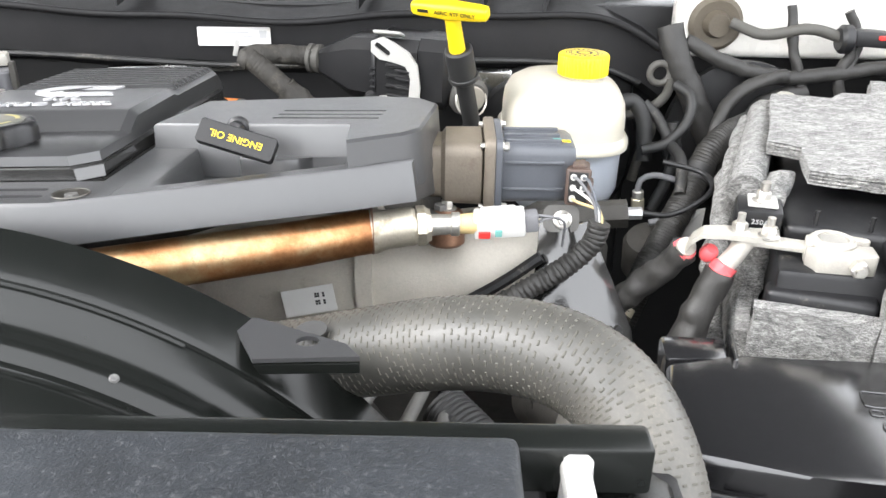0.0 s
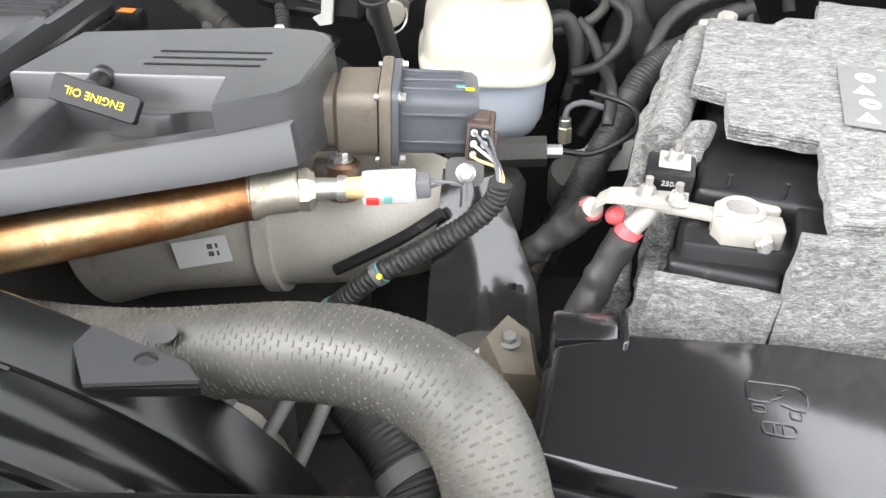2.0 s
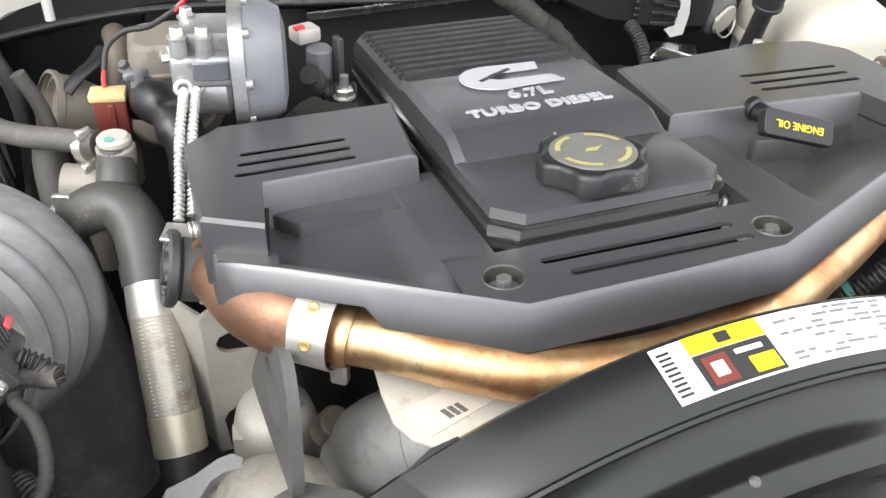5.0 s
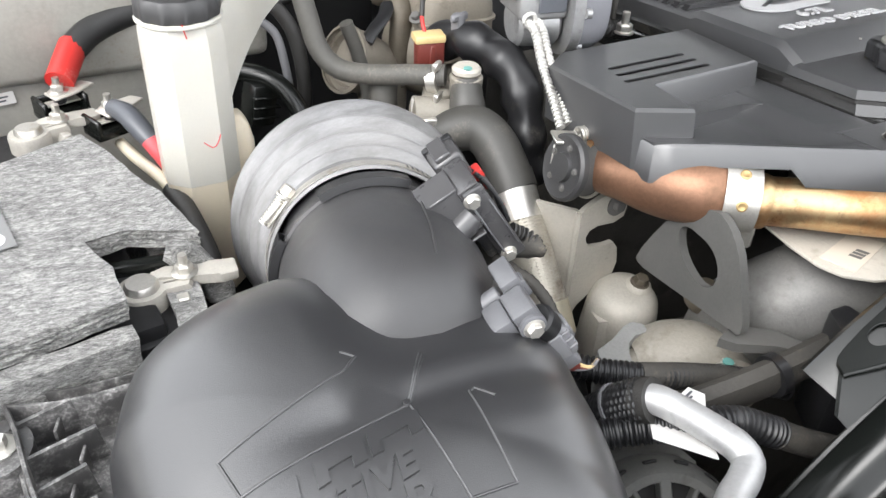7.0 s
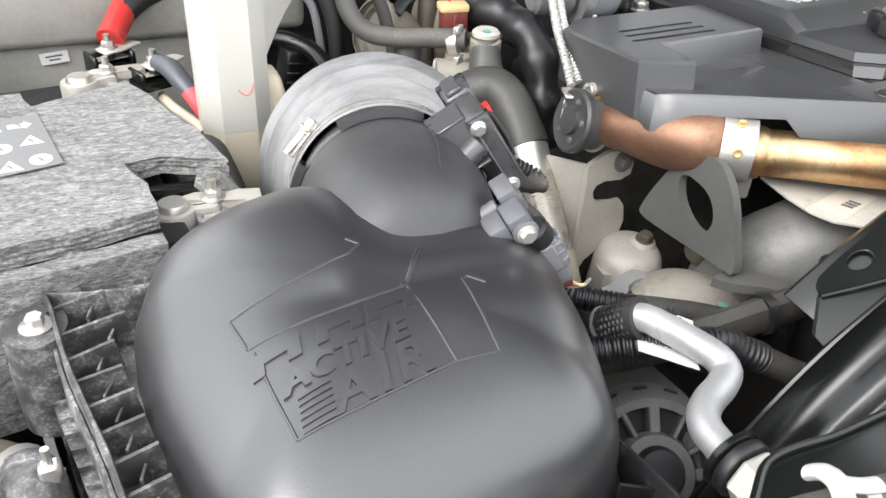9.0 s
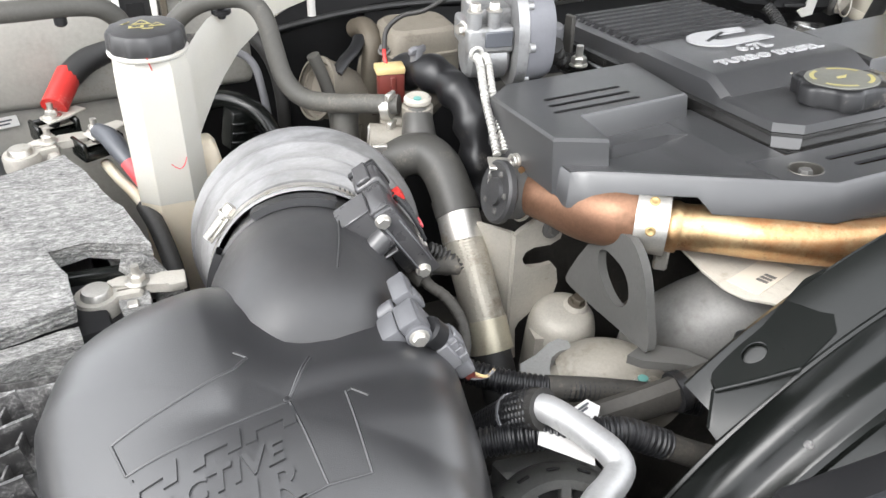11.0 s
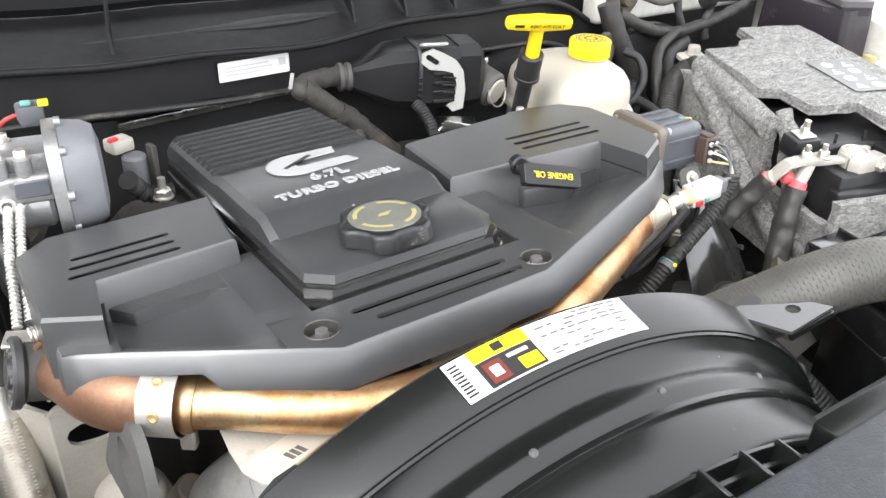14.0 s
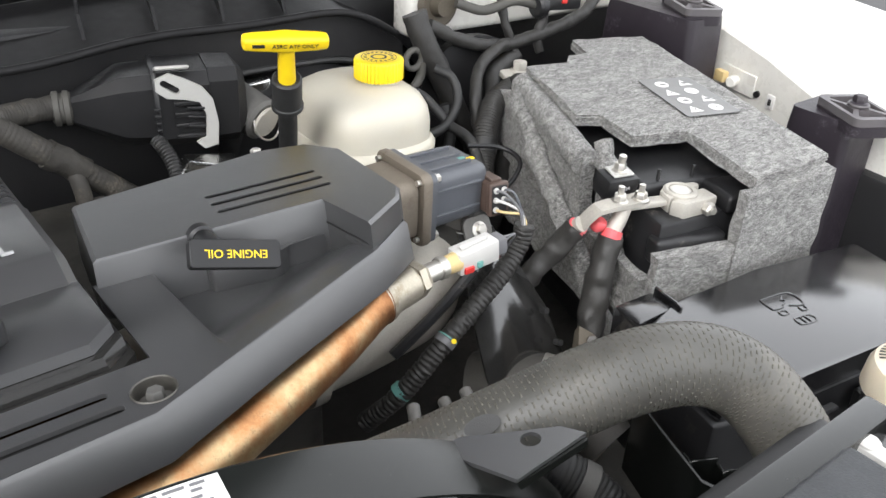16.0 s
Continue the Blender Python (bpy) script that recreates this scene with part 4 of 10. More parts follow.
# rims that ramp down to the deck beside the two pockets
part("pocket_ledge", prism([(-0.216, 0.139), (-0.200, 0.116), (-0.140, 0.121), (-0.122, 0.105), (-0.093, 0.149)], -0.016, -0.002, 0.0025, m=ENG), M_COVER, ec)
part("pocket_ledge", prism([(0.185, 0.139), (0.186, 0.128), (0.226, 0.118), (0.240, 0.119), (0.250, 0.128), (0.284, 0.124), (0.284, 0.132)], -0.028, -0.006, 0.0025, m=ENG), M_COVER, ec)

for i, (x, y) in enumerate(((-0.096, 0.003), (0.096, -0.003))):
    gr = part("bolt_cup", lathe([(0.0138, 0.0003), (0.0134, 0.0012), (0.0126, 0.0006), (0.0122, -0.009), (0.0, -0.010)], 28, ENG @ turn((x, y, 0)), cap=False), M_CUP, ec, "oil-stained bolt cup")
    part("washer", rod(eng(x, y, -0.0095), eng(x, y, -0.0075), 0.0098, n=24), M_GREYMETAL, gr)
    part("bolt", hex_bolt(eng(x, y, -0.0075), ENG.to_3x3() @ Vector((0, 0, 1)), 0.0055, 0.008, 1.2), M_EYE, gr)
for x, y in ((0.302, 0.284), (-0.152, 0.25)):
    part("stud_bolt", hex_bolt(eng(x, y, 0.012), ENG.to_3x3() @ Vector((0, 0, 1)), 0.0052, 0.008, 1.8), M_STEEL, ec, "steel stud bolt")
    part("stud_tab", prism(ring_points(x, y, 0.016, 0.02, 16), -0.01, 0.010, 0.002, m=ENG), M_COVER, ec)

# ---- centre cover with filler ----
cc = thing("valve_cover", (-0.265, 0.9, 1.18), "matt black plastic rocker cover with silver lettering", "valve cover")
CX0, CX1 = -0.086, 0.098


def chamfer_rect(x0, y0, x1, y1, c, z):
    return [(x0 + c, y0, z), (x1 - c, y0, z), (x1, y0 + c, z), (x1, y1 - c, z), (x1 - c, y1, z), (x0 + c, y1, z), (x0, y1 - c, z), (x0, y0 + c, z)]


yb = 0.43
part("flange", moved(loft([chamfer_rect(CX0 - 0.004, 0.034, CX1 + 0.004, yb, 0.016, -0.03), chamfer_rect(CX0 - 0.004, 0.034, CX1 + 0.004, yb, 0.016, -0.004), chamfer_rect(CX0, 0.038, CX1, yb - 0.003, 0.016, -0.001)]), ENG), M_GLOSS, cc)
part("lower_tier", moved(loft([chamfer_rect(CX0 - 0.001, 0.037, CX1 + 0.001, yb - 0.004, 0.016, -0.001), chamfer_rect(CX0, 0.038, CX1, yb - 0.004, 0.017, 0.008), chamfer_rect(CX0 + 0.004, 0.042, CX1 - 0.004, yb - 0.006, 0.018, 0.010)]), ENG), M_GLOSS, cc)
part("front_plate", moved(loft([chamfer_rect(CX0 + 0.003, 0.041, CX1 - 0.003, 0.15, 0.018, 0.0100), chamfer_rect(CX0 + 0.004, 0.042, CX1 - 0.004, 0.15, 0.018, 0.0175), chamfer_rect(CX0 + 0.009, 0.048, CX1 - 0.009, 0.15, 0.018, 0.0205)]), ENG), M_COVER, cc)
rows = []
for y, h in ((0.1195, 0.0195), (0.146, 0.0335), (0.153, 0.0345), (0.255, 0.036), (0.262, 0.033), (0.41, 0.033), (0.425, 0.022)):
    rows.append([(CX0 + 0.004, y, 0.008), (CX0 + 0.0045, y, h - 0.006), (CX0 + 0.011, y, h), (CX1 - 0.011, y, h), (CX1 - 0.0045, y, h - 0.006), (CX1 - 0.004, y, 0.008)])
part("upper_tier", moved(loft(rows), ENG), M_COVER, cc, angle=25)
for k in range(9):
    y = 0.273 + 0.0155 * k
    part("rib", moved(loft([[(CX0 + 0.008, y, 0.032), (CX0 + 0.013, y + 0.001, 0.0365), (CX0 + 0.013, y + 0.008, 0.0365), (CX0 + 0.008, y + 0.009, 0.032)], [(CX1 - 0.008, y, 0.032), (CX1 - 0.013, y + 0.001, 0.0365), (CX1 - 0.013, y + 0.008, 0.0365), (CX1 - 0.008, y + 0.009, 0.032)]]), ENG), M_COVER_D, cc)
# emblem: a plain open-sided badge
badge = []
for i in range(17):
    a = radians(55 + 250 * i / 16)
    badge.append((-0.0125 + 0.030 * math.cos(a), 0.0265 * math.sin(a)))
badge_in = []
for i in range(11):
    a = radians(285 - 210 * i / 10)
    badge_in.append((-0.004 + 0.0135 * math.cos(a), 0.009 * math.sin(a)))
badge = [(0.036, 0.0235), (0.002, 0.025)] + badge[2:-2] + [(0.005, -0.0245), (0.042, -0.0235), (0.036, -0.009)] + badge_in + [(0.032, 0.009)]
part("emblem", prism(badge, 0.0, 0.0016, m=ENG @ turn((0.006, 0.236, 0.0362), rx=0.8)), M_SILVERPAINT, cc, "silver badge")
part("emblem_bar", prism([(-0.028, -0.004), (0.006, 0.016), (0.008, 0.012), (-0.026, -0.008)], 0.0016, 0.0019, m=ENG @ turn((0.006, 0.236, 0.0362), rx=0.8)), M_INK, cc)
part("lettering", lettering("6.7L", 0.0212, ENG @ turn((0.0075, 0.1955, 0.0366)), 0.0009, 1.05, 0.0004), M_SILVERPAINT, cc, "raised silver lettering")
part("lettering", lettering("TURBO DIESEL", 0.0176, ENG @ turn((0.005, 0.168, 0.0364)), 0.0009, 1.06, 0.0004), M_SILVERPAINT, cc, "raised silver lettering")
part("pin_mark", prism(ring_points(0.0, 0.132, 0.0013), 0.027, 0.0282, m=ENG), M_STEEL, cc)
wcl = part("white_clip", box((0.012, 0.062, 0.003), 0.001, 1, ENG @ turn((0.094, 0.235, 0.002), rz=-6, ry=30)), M_LEVER, cc, "white plastic clip")
part("clip_leg", box((0.010, 0.003, 0.026), 0.001, 1, ENG @ turn((0.092, 0.205, -0.012), rz=-6)), M_LEVER, wcl)

cap = thing("oil_filler_cap", tuple(eng(-0.001, 0.073, 0.02)), "black plastic oil filler cap with yellow print", "filler cap")
CAP = ENG @ turn((-0.001, 0.073, 0.0195))
lobes = []
for i in range(72):
    a = 2 * math.pi * i / 72
    lobes.append(0.0375 + 0.0030 * math.tanh(3 * math.cos(6 * a)))
rings = []
for h, k in ((0.0, 0.86), (0.004, 0.86), (0.0042, 1.0), (0.0155, 1.0), (0.0185, 0.965), (0.0195, 0.88), (0.0192, 0.80)):
    rings.append([(lobes[i] * k * math.cos(2 * math.pi * i / 72), lobes[i] * k * math.sin(2 * math.pi * i / 72), h) for i in range(72)])
part("grip", moved(loft(rings), CAP), M_BLACK, cap, angle=50)
part("top_disc", lathe([(0.0305, 0.0185), (0.030, 0.0202), (0.029, 0.0206), (0, 0.0206)], 40, CAP), M_CAPTOP, cap, "dusty grey top, lightened for sky sheen")
for a0 in (15, 105, 195, 285):
    part("print_arc", lathe([(0.0225, 0.0209), (0.0262, 0.0209)], 10, CAP, cap=False, start=a0, sweep=62), M_FADED, cap, "faded yellow printing")
part("print_mark", prism([(-0.007, -0.002), (0.001, -0.0035), (0.008, 0.003), (0.004, 0.002), (0.001, 0.002), (-0.004, 0.002)], 0.0209, 0.0212, m=CAP), M_FADED, cap, "yellow oil can mark")

# oil dipstick with a flag handle
ds = thing("oil_dipstick", (-0.075, 0.80, 1.19), "black oil dipstick handle lettered in yellow", "dipstick")
FL = Matrix.Translation((-0.076, 0.799, 1.2115)) @ pose(0, 0, 0, 52, 14, -8)
part("flag", prism(round_rect(-0.0335, -0.0105, 0.0335, 0.0105, 0.003), -0.0045, 0.0045, 0.0008, 1, FL), M_COVER_D, ds)
part("lettering", lettering("ENGINE OIL", 0.0086, FL @ turn((0, 0.0, 0.0047), rz=180), 0.0003), M_YELLOW, ds, "yellow lettering")
part("knob", rod((-0.085, 0.812, 1.212), (-0.085, 0.835, 1.210), 0.008, n=20, bev=0.002), M_BLACK, ds)
part("knob", rod((-0.085, 0.835, 1.210), (-0.085, 0.845, 1.210), 0.010, n=20, bev=0.002), M_BLACK, ds)

# ---- crossover pipe ----
cp = thing("crossover_pipe", (-0.2, 0.70, 1.12), "heat-tinted copper-coloured steel crossover pipe", "pipe")
part("tube", tube([(-0.456, 0.737, 1.144), (-0.43, 0.718, 1.146), (-0.385, 0.682, 1.149), (-0.33, 0.655, 1.150), (-0.25, 0.655, 1.148), (-0.18, 0.675, 1.146), (-0.10, 0.710, 1.144), (-0.03, 0.745, 1.141), (0.020, 0.774, 1.139), (0.038, 0.781, 1.139)], 0.0192, 24, 0.006), M_COPPER, cp)
part("sleeve", lathe([(0.0195, 0.0), (0.0198, 0.004), (0.0178, 0.009), (0.0168, 0.012), (0.0168, 0.036), (0.0150, 0.039)], 32, along((0.036, 0.7805, 1.139), (0.985, 0.168, 0.078))), M_STAINED, cp, "stained steel sleeve", angle=30)
part("weld", tube([Vector((0.037, 0.781, 1.139)) + 0.0185 * (math.cos(a) * Vector((-0.15, 0.98, 0)) + math.sin(a) * Vector((0, 0, 1))) for a in [2 * math.pi * i / 24 for i in range(25)]], 0.0018, 6, 0.003), M_BROWNPIPE, cp)
part("neck", tube([(-0.474, 0.750, 1.146), (-0.465, 0.742, 1.145), (-0.452, 0.733, 1.144)], 0.0215, 28, 0.002, radius=lambda f: 1.06 - 0.12 * f + 0.05 * math.sin(9 * f)), M_COPPER, cp)

cl = thing("band_clamp", (-0.470, 0.745, 1.12), "pale steel band clamp on the pipe joint", "clamp")
cdir = Vector((0.80, -0.60, 0.0))
part("band", lathe([(0.0265, -0.013), (0.0275, -0.013), (0.0275, 0.013), (0.0265, 0.013)], 36, along((-0.470, 0.746, 1.147), cdir), cap=False), M_STEEL, cl)
for a in (radians(64), radians(12)):
    way = math.cos(a) * Vector((-0.6, -0.8, 0)) + math.sin(a) * Vector((0, 0, 1))
    part("rivet", moved(lathe([(0.0042, -0.0004), (0.0042, 0.0008), (0.003, 0.0012), (0.0015, 0.0006), (0.0, 0.0005)], 16), along(Vector((-0.470, 0.746, 1.147)) + 0.0273 * way, way)), M_RIVET, cl, "brass spot weld")
part("ear", box((0.012, 0.01, 0.022), 0.002, 1, turn((-0.462, 0.735, 1.116), rz=-35)), M_STEEL, cl)

bp = thing("exhaust_elbow", (-0.51, 0.80, 1.1), "browned cast elbow feeding the crossover pipe", "elbow")
part("body", tube([(-0.4765, 0.753, 1.147), (-0.49, 0.764, 1.147), (-0.505, 0.785, 1.143), (-0.520, 0.812, 1.138), (-0.530, 0.838, 1.133), (-0.535, 0.85, 1.131)], 0.026, 28, 0.004, radius=lambda f: 1.0 + 0.16 * math.sin(math.pi * min(1.0, f * 1.5)) - 0.32 * f ** 1.3), M_BROWNPIPE, bp)
part("flange", lathe([(0.0175, -0.004), (0.0235, -0.003), (0.0245, 0.0), (0.0235, 0.003), (0.0175, 0.004)], 28, along((-0.5345, 0.848, 1.1312), (-0.55, 0.80, -0.12)), cap=False), M_COPPER, bp, "orange heat-tinted flange")

# oxygen sensor
ox = thing("oxygen_sensor", (0.12, 0.79, 1.12), "steel threaded sensor with a white connector", "sensor")
part("hex", lathe([(0.0175, 0.0), (0.0175, 0.007), (0.0150, 0.009), (0.0135, 0.012)], 6, along((0.075, 0.7872, 1.142), (0.99, 0.12, 0.04))), M_STAINED, ox)
part("barrel", rod((0.086, 0.788, 1.1425), (0.108, 0.790, 1.143), 0.0095, 0.0085, 20, 0.001), M_STEEL, ox)
part("collar", rod((0.104, 0.790, 1.143), (0.112, 0.790, 1.143), 0.0105, n=20, bev=0.001), M_STEEL, ox)
part("boot", rod((0.110, 0.790, 1.143), (0.126, 0.791, 1.1435), 0.0085, 0.0095, 20), M_TAN, ox, "yellowed boot")
cn = part("connector", box((0.044, 0.020, 0.022), 0.002, 2, turn((0.146, 0.7915, 1.1445), rz=-2, ry=-6)), M_WHITE, ox, "white plastic connector")
part("ridge", box((0.030, 0.006, 0.004), 0.001, 1, turn((0.144, 0.7915, 1.1572), ry=-6)), M_WHITE, cn)
part("red_tab", box((0.010, 0.003, 0.006), 0.0005, 1, turn((0.133, 0.7808, 1.137))), M_RED, cn)
part("teal_tab", box((0.006, 0.003, 0.006), 0.0005, 1, turn((0.145, 0.7808, 1.139))), M_CYAN, cn)
part("plug", box((0.012, 0.017, 0.016), 0.002, 2, turn((0.173, 0.791, 1.147), ry=-6)), M_MOUSE, ox)
for dz in (0.004, -0.003):
    part("wire", tube([(0.178, 0.791, 1.148 + dz), (0.192, 0.792, 1.150), (0.203, 0.800, 1.142), (0.205, 0.81, 1.125), (0.205, 0.815, 1.112)], 0.0012, 6), M_MOUSE, ox)

# ---- EGR valve ----
ev = thing("egr_valve", (0.15, 0.89, 1.1), "slate grey valve motor bolted to a brown housing", "valve")
part("housing", loft([[(x, 0.893 + a * s, 1.160 + b * s) for a, b in round_rect(-0.034, -0.031, 0.034, 0.031, 0.012)] for x, s in ((0.070, 0.82), (0.094, 0.84), (0.098, 0.98), (0.132, 1.0), (0.1335, 0.9))]), M_EGR, ev)
part("flange", loft([[(x, 0.893 + a * s, 1.160 + b * s) for a, b in round_rect(-0.041, -0.038, 0.041, 0.038, 0.009)] for x, s in ((0.134, 0.97), (0.136, 1.0), (0.1425, 1.0), (0.1440, 0.98))]), M_EGR, ev, "brown cast flange")
part("motor_flange", loft([[(x, 0.893 + a * s, 1.160 + b * s) for a, b in round_rect(-0.040, -0.037, 0.040, 0.037, 0.009)] for x, s in ((0.1445, 0.99), (0.1500, 0.99), (0.1512, 0.95))]), M_SLATE, ev)
part("motor", loft([[(x, 0.893 + a * s, 1.161 + b * s) for a, b in round_rect(-0.033, -0.028, 0.033, 0.029, 0.009)] for x, s in ((0.1515, 1.0), (0.200, 0.98), (0.214, 0.95), (0.219, 0.84))]), M_SLATE, ev)
for a in (-0.018, 0.0, 0.018):
    part("rib", span(turn((0.182, 0.893 + a, 1.1905)), -0.029, 0.024, -0.0015, 0.0015, -0.002, 0.002, 0.0006, 1), M_SLATE, ev)
for b in (-0.012, 0.014):
    part("rib", span(turn((0.178, 0.8595, 1.161 + b)), -0.026, 0.030, -0.002, 0.002, -0.0012, 0.0012, 0.0005, 1), M_SLATE, ev)
for a, b in ((-0.033, -0.030), (-0.033, 0.030), (0.033, 0.030), (0.033, -0.030)):
    part("bolt", hex_bolt((0.1514, 0.893 + a, 1.160 + b), (1, 0, 0), 0.0042, 0.005, 1.3), M_STEEL, ev)
    part("stud_end", rod((0.130, 0.893 + a, 1.160 + b), (0.134, 0.893 + a, 1.160 + b), 0.0030, n=10), M_STEEL, ev)
part("cast_lug", prism([(0.074, 0.855), (0.112, 0.850), (0.118, 0.866), (0.074, 0.875)], 1.108, 1.124, 0.004, 2), M_EGR, ev)
part("lug_bolt", hex_bolt((0.094, 0.861, 1.1245), (0, 0, 1), 0.0065, 0.007, 1.6), M_GREYMETAL, ev)
for x, mt in ((0.203, M_CYAN), (0.211, M_YELLOW)):
    part("paint_mark", box((0.008, 0.005, 0.0012), 0.0003, 1, turn((x, 0.886 - (x - 0.203) * 0.6, 1.1890))), mt, ev)
PLG = Matrix.Translation((0.2225, 0.866, 1.155)) @ pose(0, 0, 0, -6, 0, -8)
plug = part("connector", span(PLG, -0.0105, 0.0105, -0.017, 0.016, -0.0165, 0.0165, 0.003, 3), M_BROWN, ev, "dark brown plug")
part("socket_rim", span(PLG, -0.0115, 0.0115, -0.0235, -0.0165, -0.0175, 0.0175, 0.0025, 2), M_BROWN, plug)
part("socket_back", span(PLG, -0.0085, 0.0085, -0.0242, -0.0232, -0.0145, 0.0145, 0.0004, 1), M_HOLESHADE, plug)
part("latch", span(PLG, -0.006, 0.006, -0.018, 0.006, 0.0160, 0.0200, 0.001, 1), M_BROWN, plug)
part("side_tab", span(PLG, 0.0100, 0.0140, -0.019, -0.006, -0.006, 0.006, 0.001, 1), M_BROWN, plug)
part("teal_tab", span(PLG, -0.009, -0.003, 0.002, 0.010, 0.0163, 0.0183, 0.0005, 1), M_CYAN, plug)
for i in range(3):
    for j in range(2):
        if (i, j) != (0, 1):
            part("socket", rod(PLG @ Vector((-0.0045 + 0.009 * j, -0.0240, -0.010 + 0.010 * i)), PLG @ Vector((-0.0045 + 0.009 * j, -0.0262, -0.010 + 0.010 * i)), 0.0030, n=12), M_WHITE, plug)
for i, (x, z, mt) in enumerate(((-0.0045, 0.010, M_MOUSE), (0.0045, 0.010, M_SLATE), (-0.0045, 0.0, M_PAPER), (0.0045, 0.0, M_SLATE), (-0.0045, -0.010, M_TAN))):
    a_ = PLG @ Vector((x, -0.026, z))
    part("wire", tube([a_, a_ + Vector((0.004, -0.008, 0.0)), Vector((0.232 + 0.0015 * i, 0.826, 1.142 + 0.4 * (z + 0.01))), Vector((0.2365 + 0.001 * i, 0.823, 1.128))], 0.0014, 6), mt, plug)

# wrapped branch of the harness that runs down to the front
hb = thing("wire_harness", (0.14, 0.83, 1.0), "tape-wrapped wire harness with teal clips", "harness")
part("loom", roughen(tube([(0.2385, 0.823, 1.132), (0.234, 0.823, 1.113), (0.219, 0.820, 1.096), (0.197, 0.817, 1.080), (0.165, 0.813, 1.060), (0.134, 0.810, 1.040), (0.108, 0.812, 1.014), (0.085, 0.820, 0.985), (0.06, 0.84, 0.95)], 0.0098, 20, 0.002, wave=0.0010, pitch=0.0052), 0.0012, 160), M_TAPE, hb)
part("clip", tube([(0.1365, 0.8105, 1.0420), (0.1315, 0.810, 1.0380)], 0.0114, 16), M_MOUSE, hb, "grey clip with a teal edge")
part("clip_edge", tube([(0.1378, 0.8107, 1.0430), (0.1366, 0.8105, 1.0421)], 0.0112, 16), M_CYAN, hb)
part("yellow_dab", rod((0.136, 0.8000, 1.0455), (0.1355, 0.7985, 1.0465), 0.0026, n=10), M_YELLOW, hb)
part("clip", tube([(0.092, 0.818, 0.994), (0.087, 0.820, 0.989)], 0.0112, 16), M_CYAN, hb, "teal clip")

# ---- castings below the pipe ----
im = thing("intake_casting", (0.03, 0.93, 0.9), "dusty grey cast aluminium intake casting", "casting")
part("body", tube([(-0.16, 0.935, 0.985), (-0.10, 0.93, 1.005), (0.0, 0.925, 1.018), (0.08, 0.92, 1.026), (0.15, 0.918, 1.036), (0.19, 0.925, 1.040), (0.225, 0.935, 1.04)], 0.072, 32, 0.006, radius=lambda f: 1.0 - 0.12 * f - 0.55 * max(0.0, (f - 0.8) / 0.2) ** 2), M_INTAKE, im)
part("bead", tube([(0.018, 0.925, 1.0195), (0.034, 0.924, 1.021)], 0.0755, 32, 0.006), M_INTAKE, im)
part("boss", rod((0.10, 0.86, 1.09), (0.10, 0.865, 1.125), 0.018, 0.016, 20, 0.003), M_BROWNPIPE, im)
part("boss_bolt", hex_bolt((0.10, 0.865, 1.126), (0, 0, 1), 0.006, 0.008, 1.6), M_STEEL, im)
lab = part("label", prism([(-0.026, -0.015), (0.026, -0.013), (0.025, 0.015), (-0.027, 0.013)], 0, 0.0004, m=Matrix.Translation((-0.034, 0.8505, 1.030)) @ pose(0, 0, 0, 82, -8, 3)), M_PAPER, im, "white code label")
for i in range(5):
    for j in range(5):
        if (i * 7 + j * 3 + i * j) % 3:
            part("code_cell", box((0.0022, 0.0022, 0.0003), m=Matrix.Translation((-0.034, 0.8505, 1.030)) @ pose(0, 0, 0, 82, -8, 3) @ turn((0.004 + 0.0026 * i, -0.004 + 0.0026 * j, 0.0006))), M_INK, lab)
blk = thing("engine_block", (-0.2, 1.0, 0.7), "dark grimy cast iron engine block", "engine block")
part("block", loft([[(x, y, z) for x, y in round_rect(-0.42 + i, 0.95 + i, 0.09 - i, 1.27 - i, 0.04)] for z, i in ((0.66, 0.0), (1.03, 0.0), (1.06, 0.02))]), M_CAST_D, blk)
part("front_case", loft([[(x, y, z) for x, y in round_rect(-0.48 + i, 0.72 + i, 0.05 - i, 0.82, 0.03)] for z, i in ((0.66, 0.0), (0.92, 0.0), (0.95, 0.02))]), M_CAST_D, blk)

# black heat shield beside the harness
hs = thing("heat_shield", (0.22, 0.86, 0.93), "glossy black curved steel shield with bolts", "shield")
rows = []
for i in range(13):
    f = i / 12
    g = 0.012 * math.sin(math.pi * f)
    rows.append([(0.190 + 0.046 * f, 0.868 - g, 1.116 - 0.004 * f), (0.186 + 0.070 * f, 0.846 - g, 1.076 - 0.004 * f), (0.180 + 0.098 * f, 0.818 - g, 1.030 - 0.006 * f), (0.178 + 0.108 * f, 0.792 - g * 0.8, 0.985 - 0.010 * f), (0.185 + 0.090 * f, 0.782, 0.955 - 0.01 * f), (0.20 + 0.06 * f, 0.785, 0.92)])
sheet = loft(rows, closed=False, cap=False)
up = bmesh.ops.extrude_face_region(sheet, geom=sheet.faces[:])
bmesh.ops.translate(sheet, vec=(0, 0.003, 0.0), verts=[v for v in up["geom"] if isinstance(v, bmesh.types.BMVert)])
part("sheet", sheet, M_GLOSS, hs)
part("tab", prism(round_rect(0.192, -0.013, 0.226, 0.013, 0.008), 0, 0.003, m=Matrix.Translation((0, 0.862, 1.118)) @ pose(0, 0, 0, 62, 0, 0)), M_GREYMETAL, hs)
part("bolt", hex_bolt((0.210, 0.8575, 1.119), (0, -0.88, 0.47), 0.006, 0.006, 1.5), M_STEEL, hs)
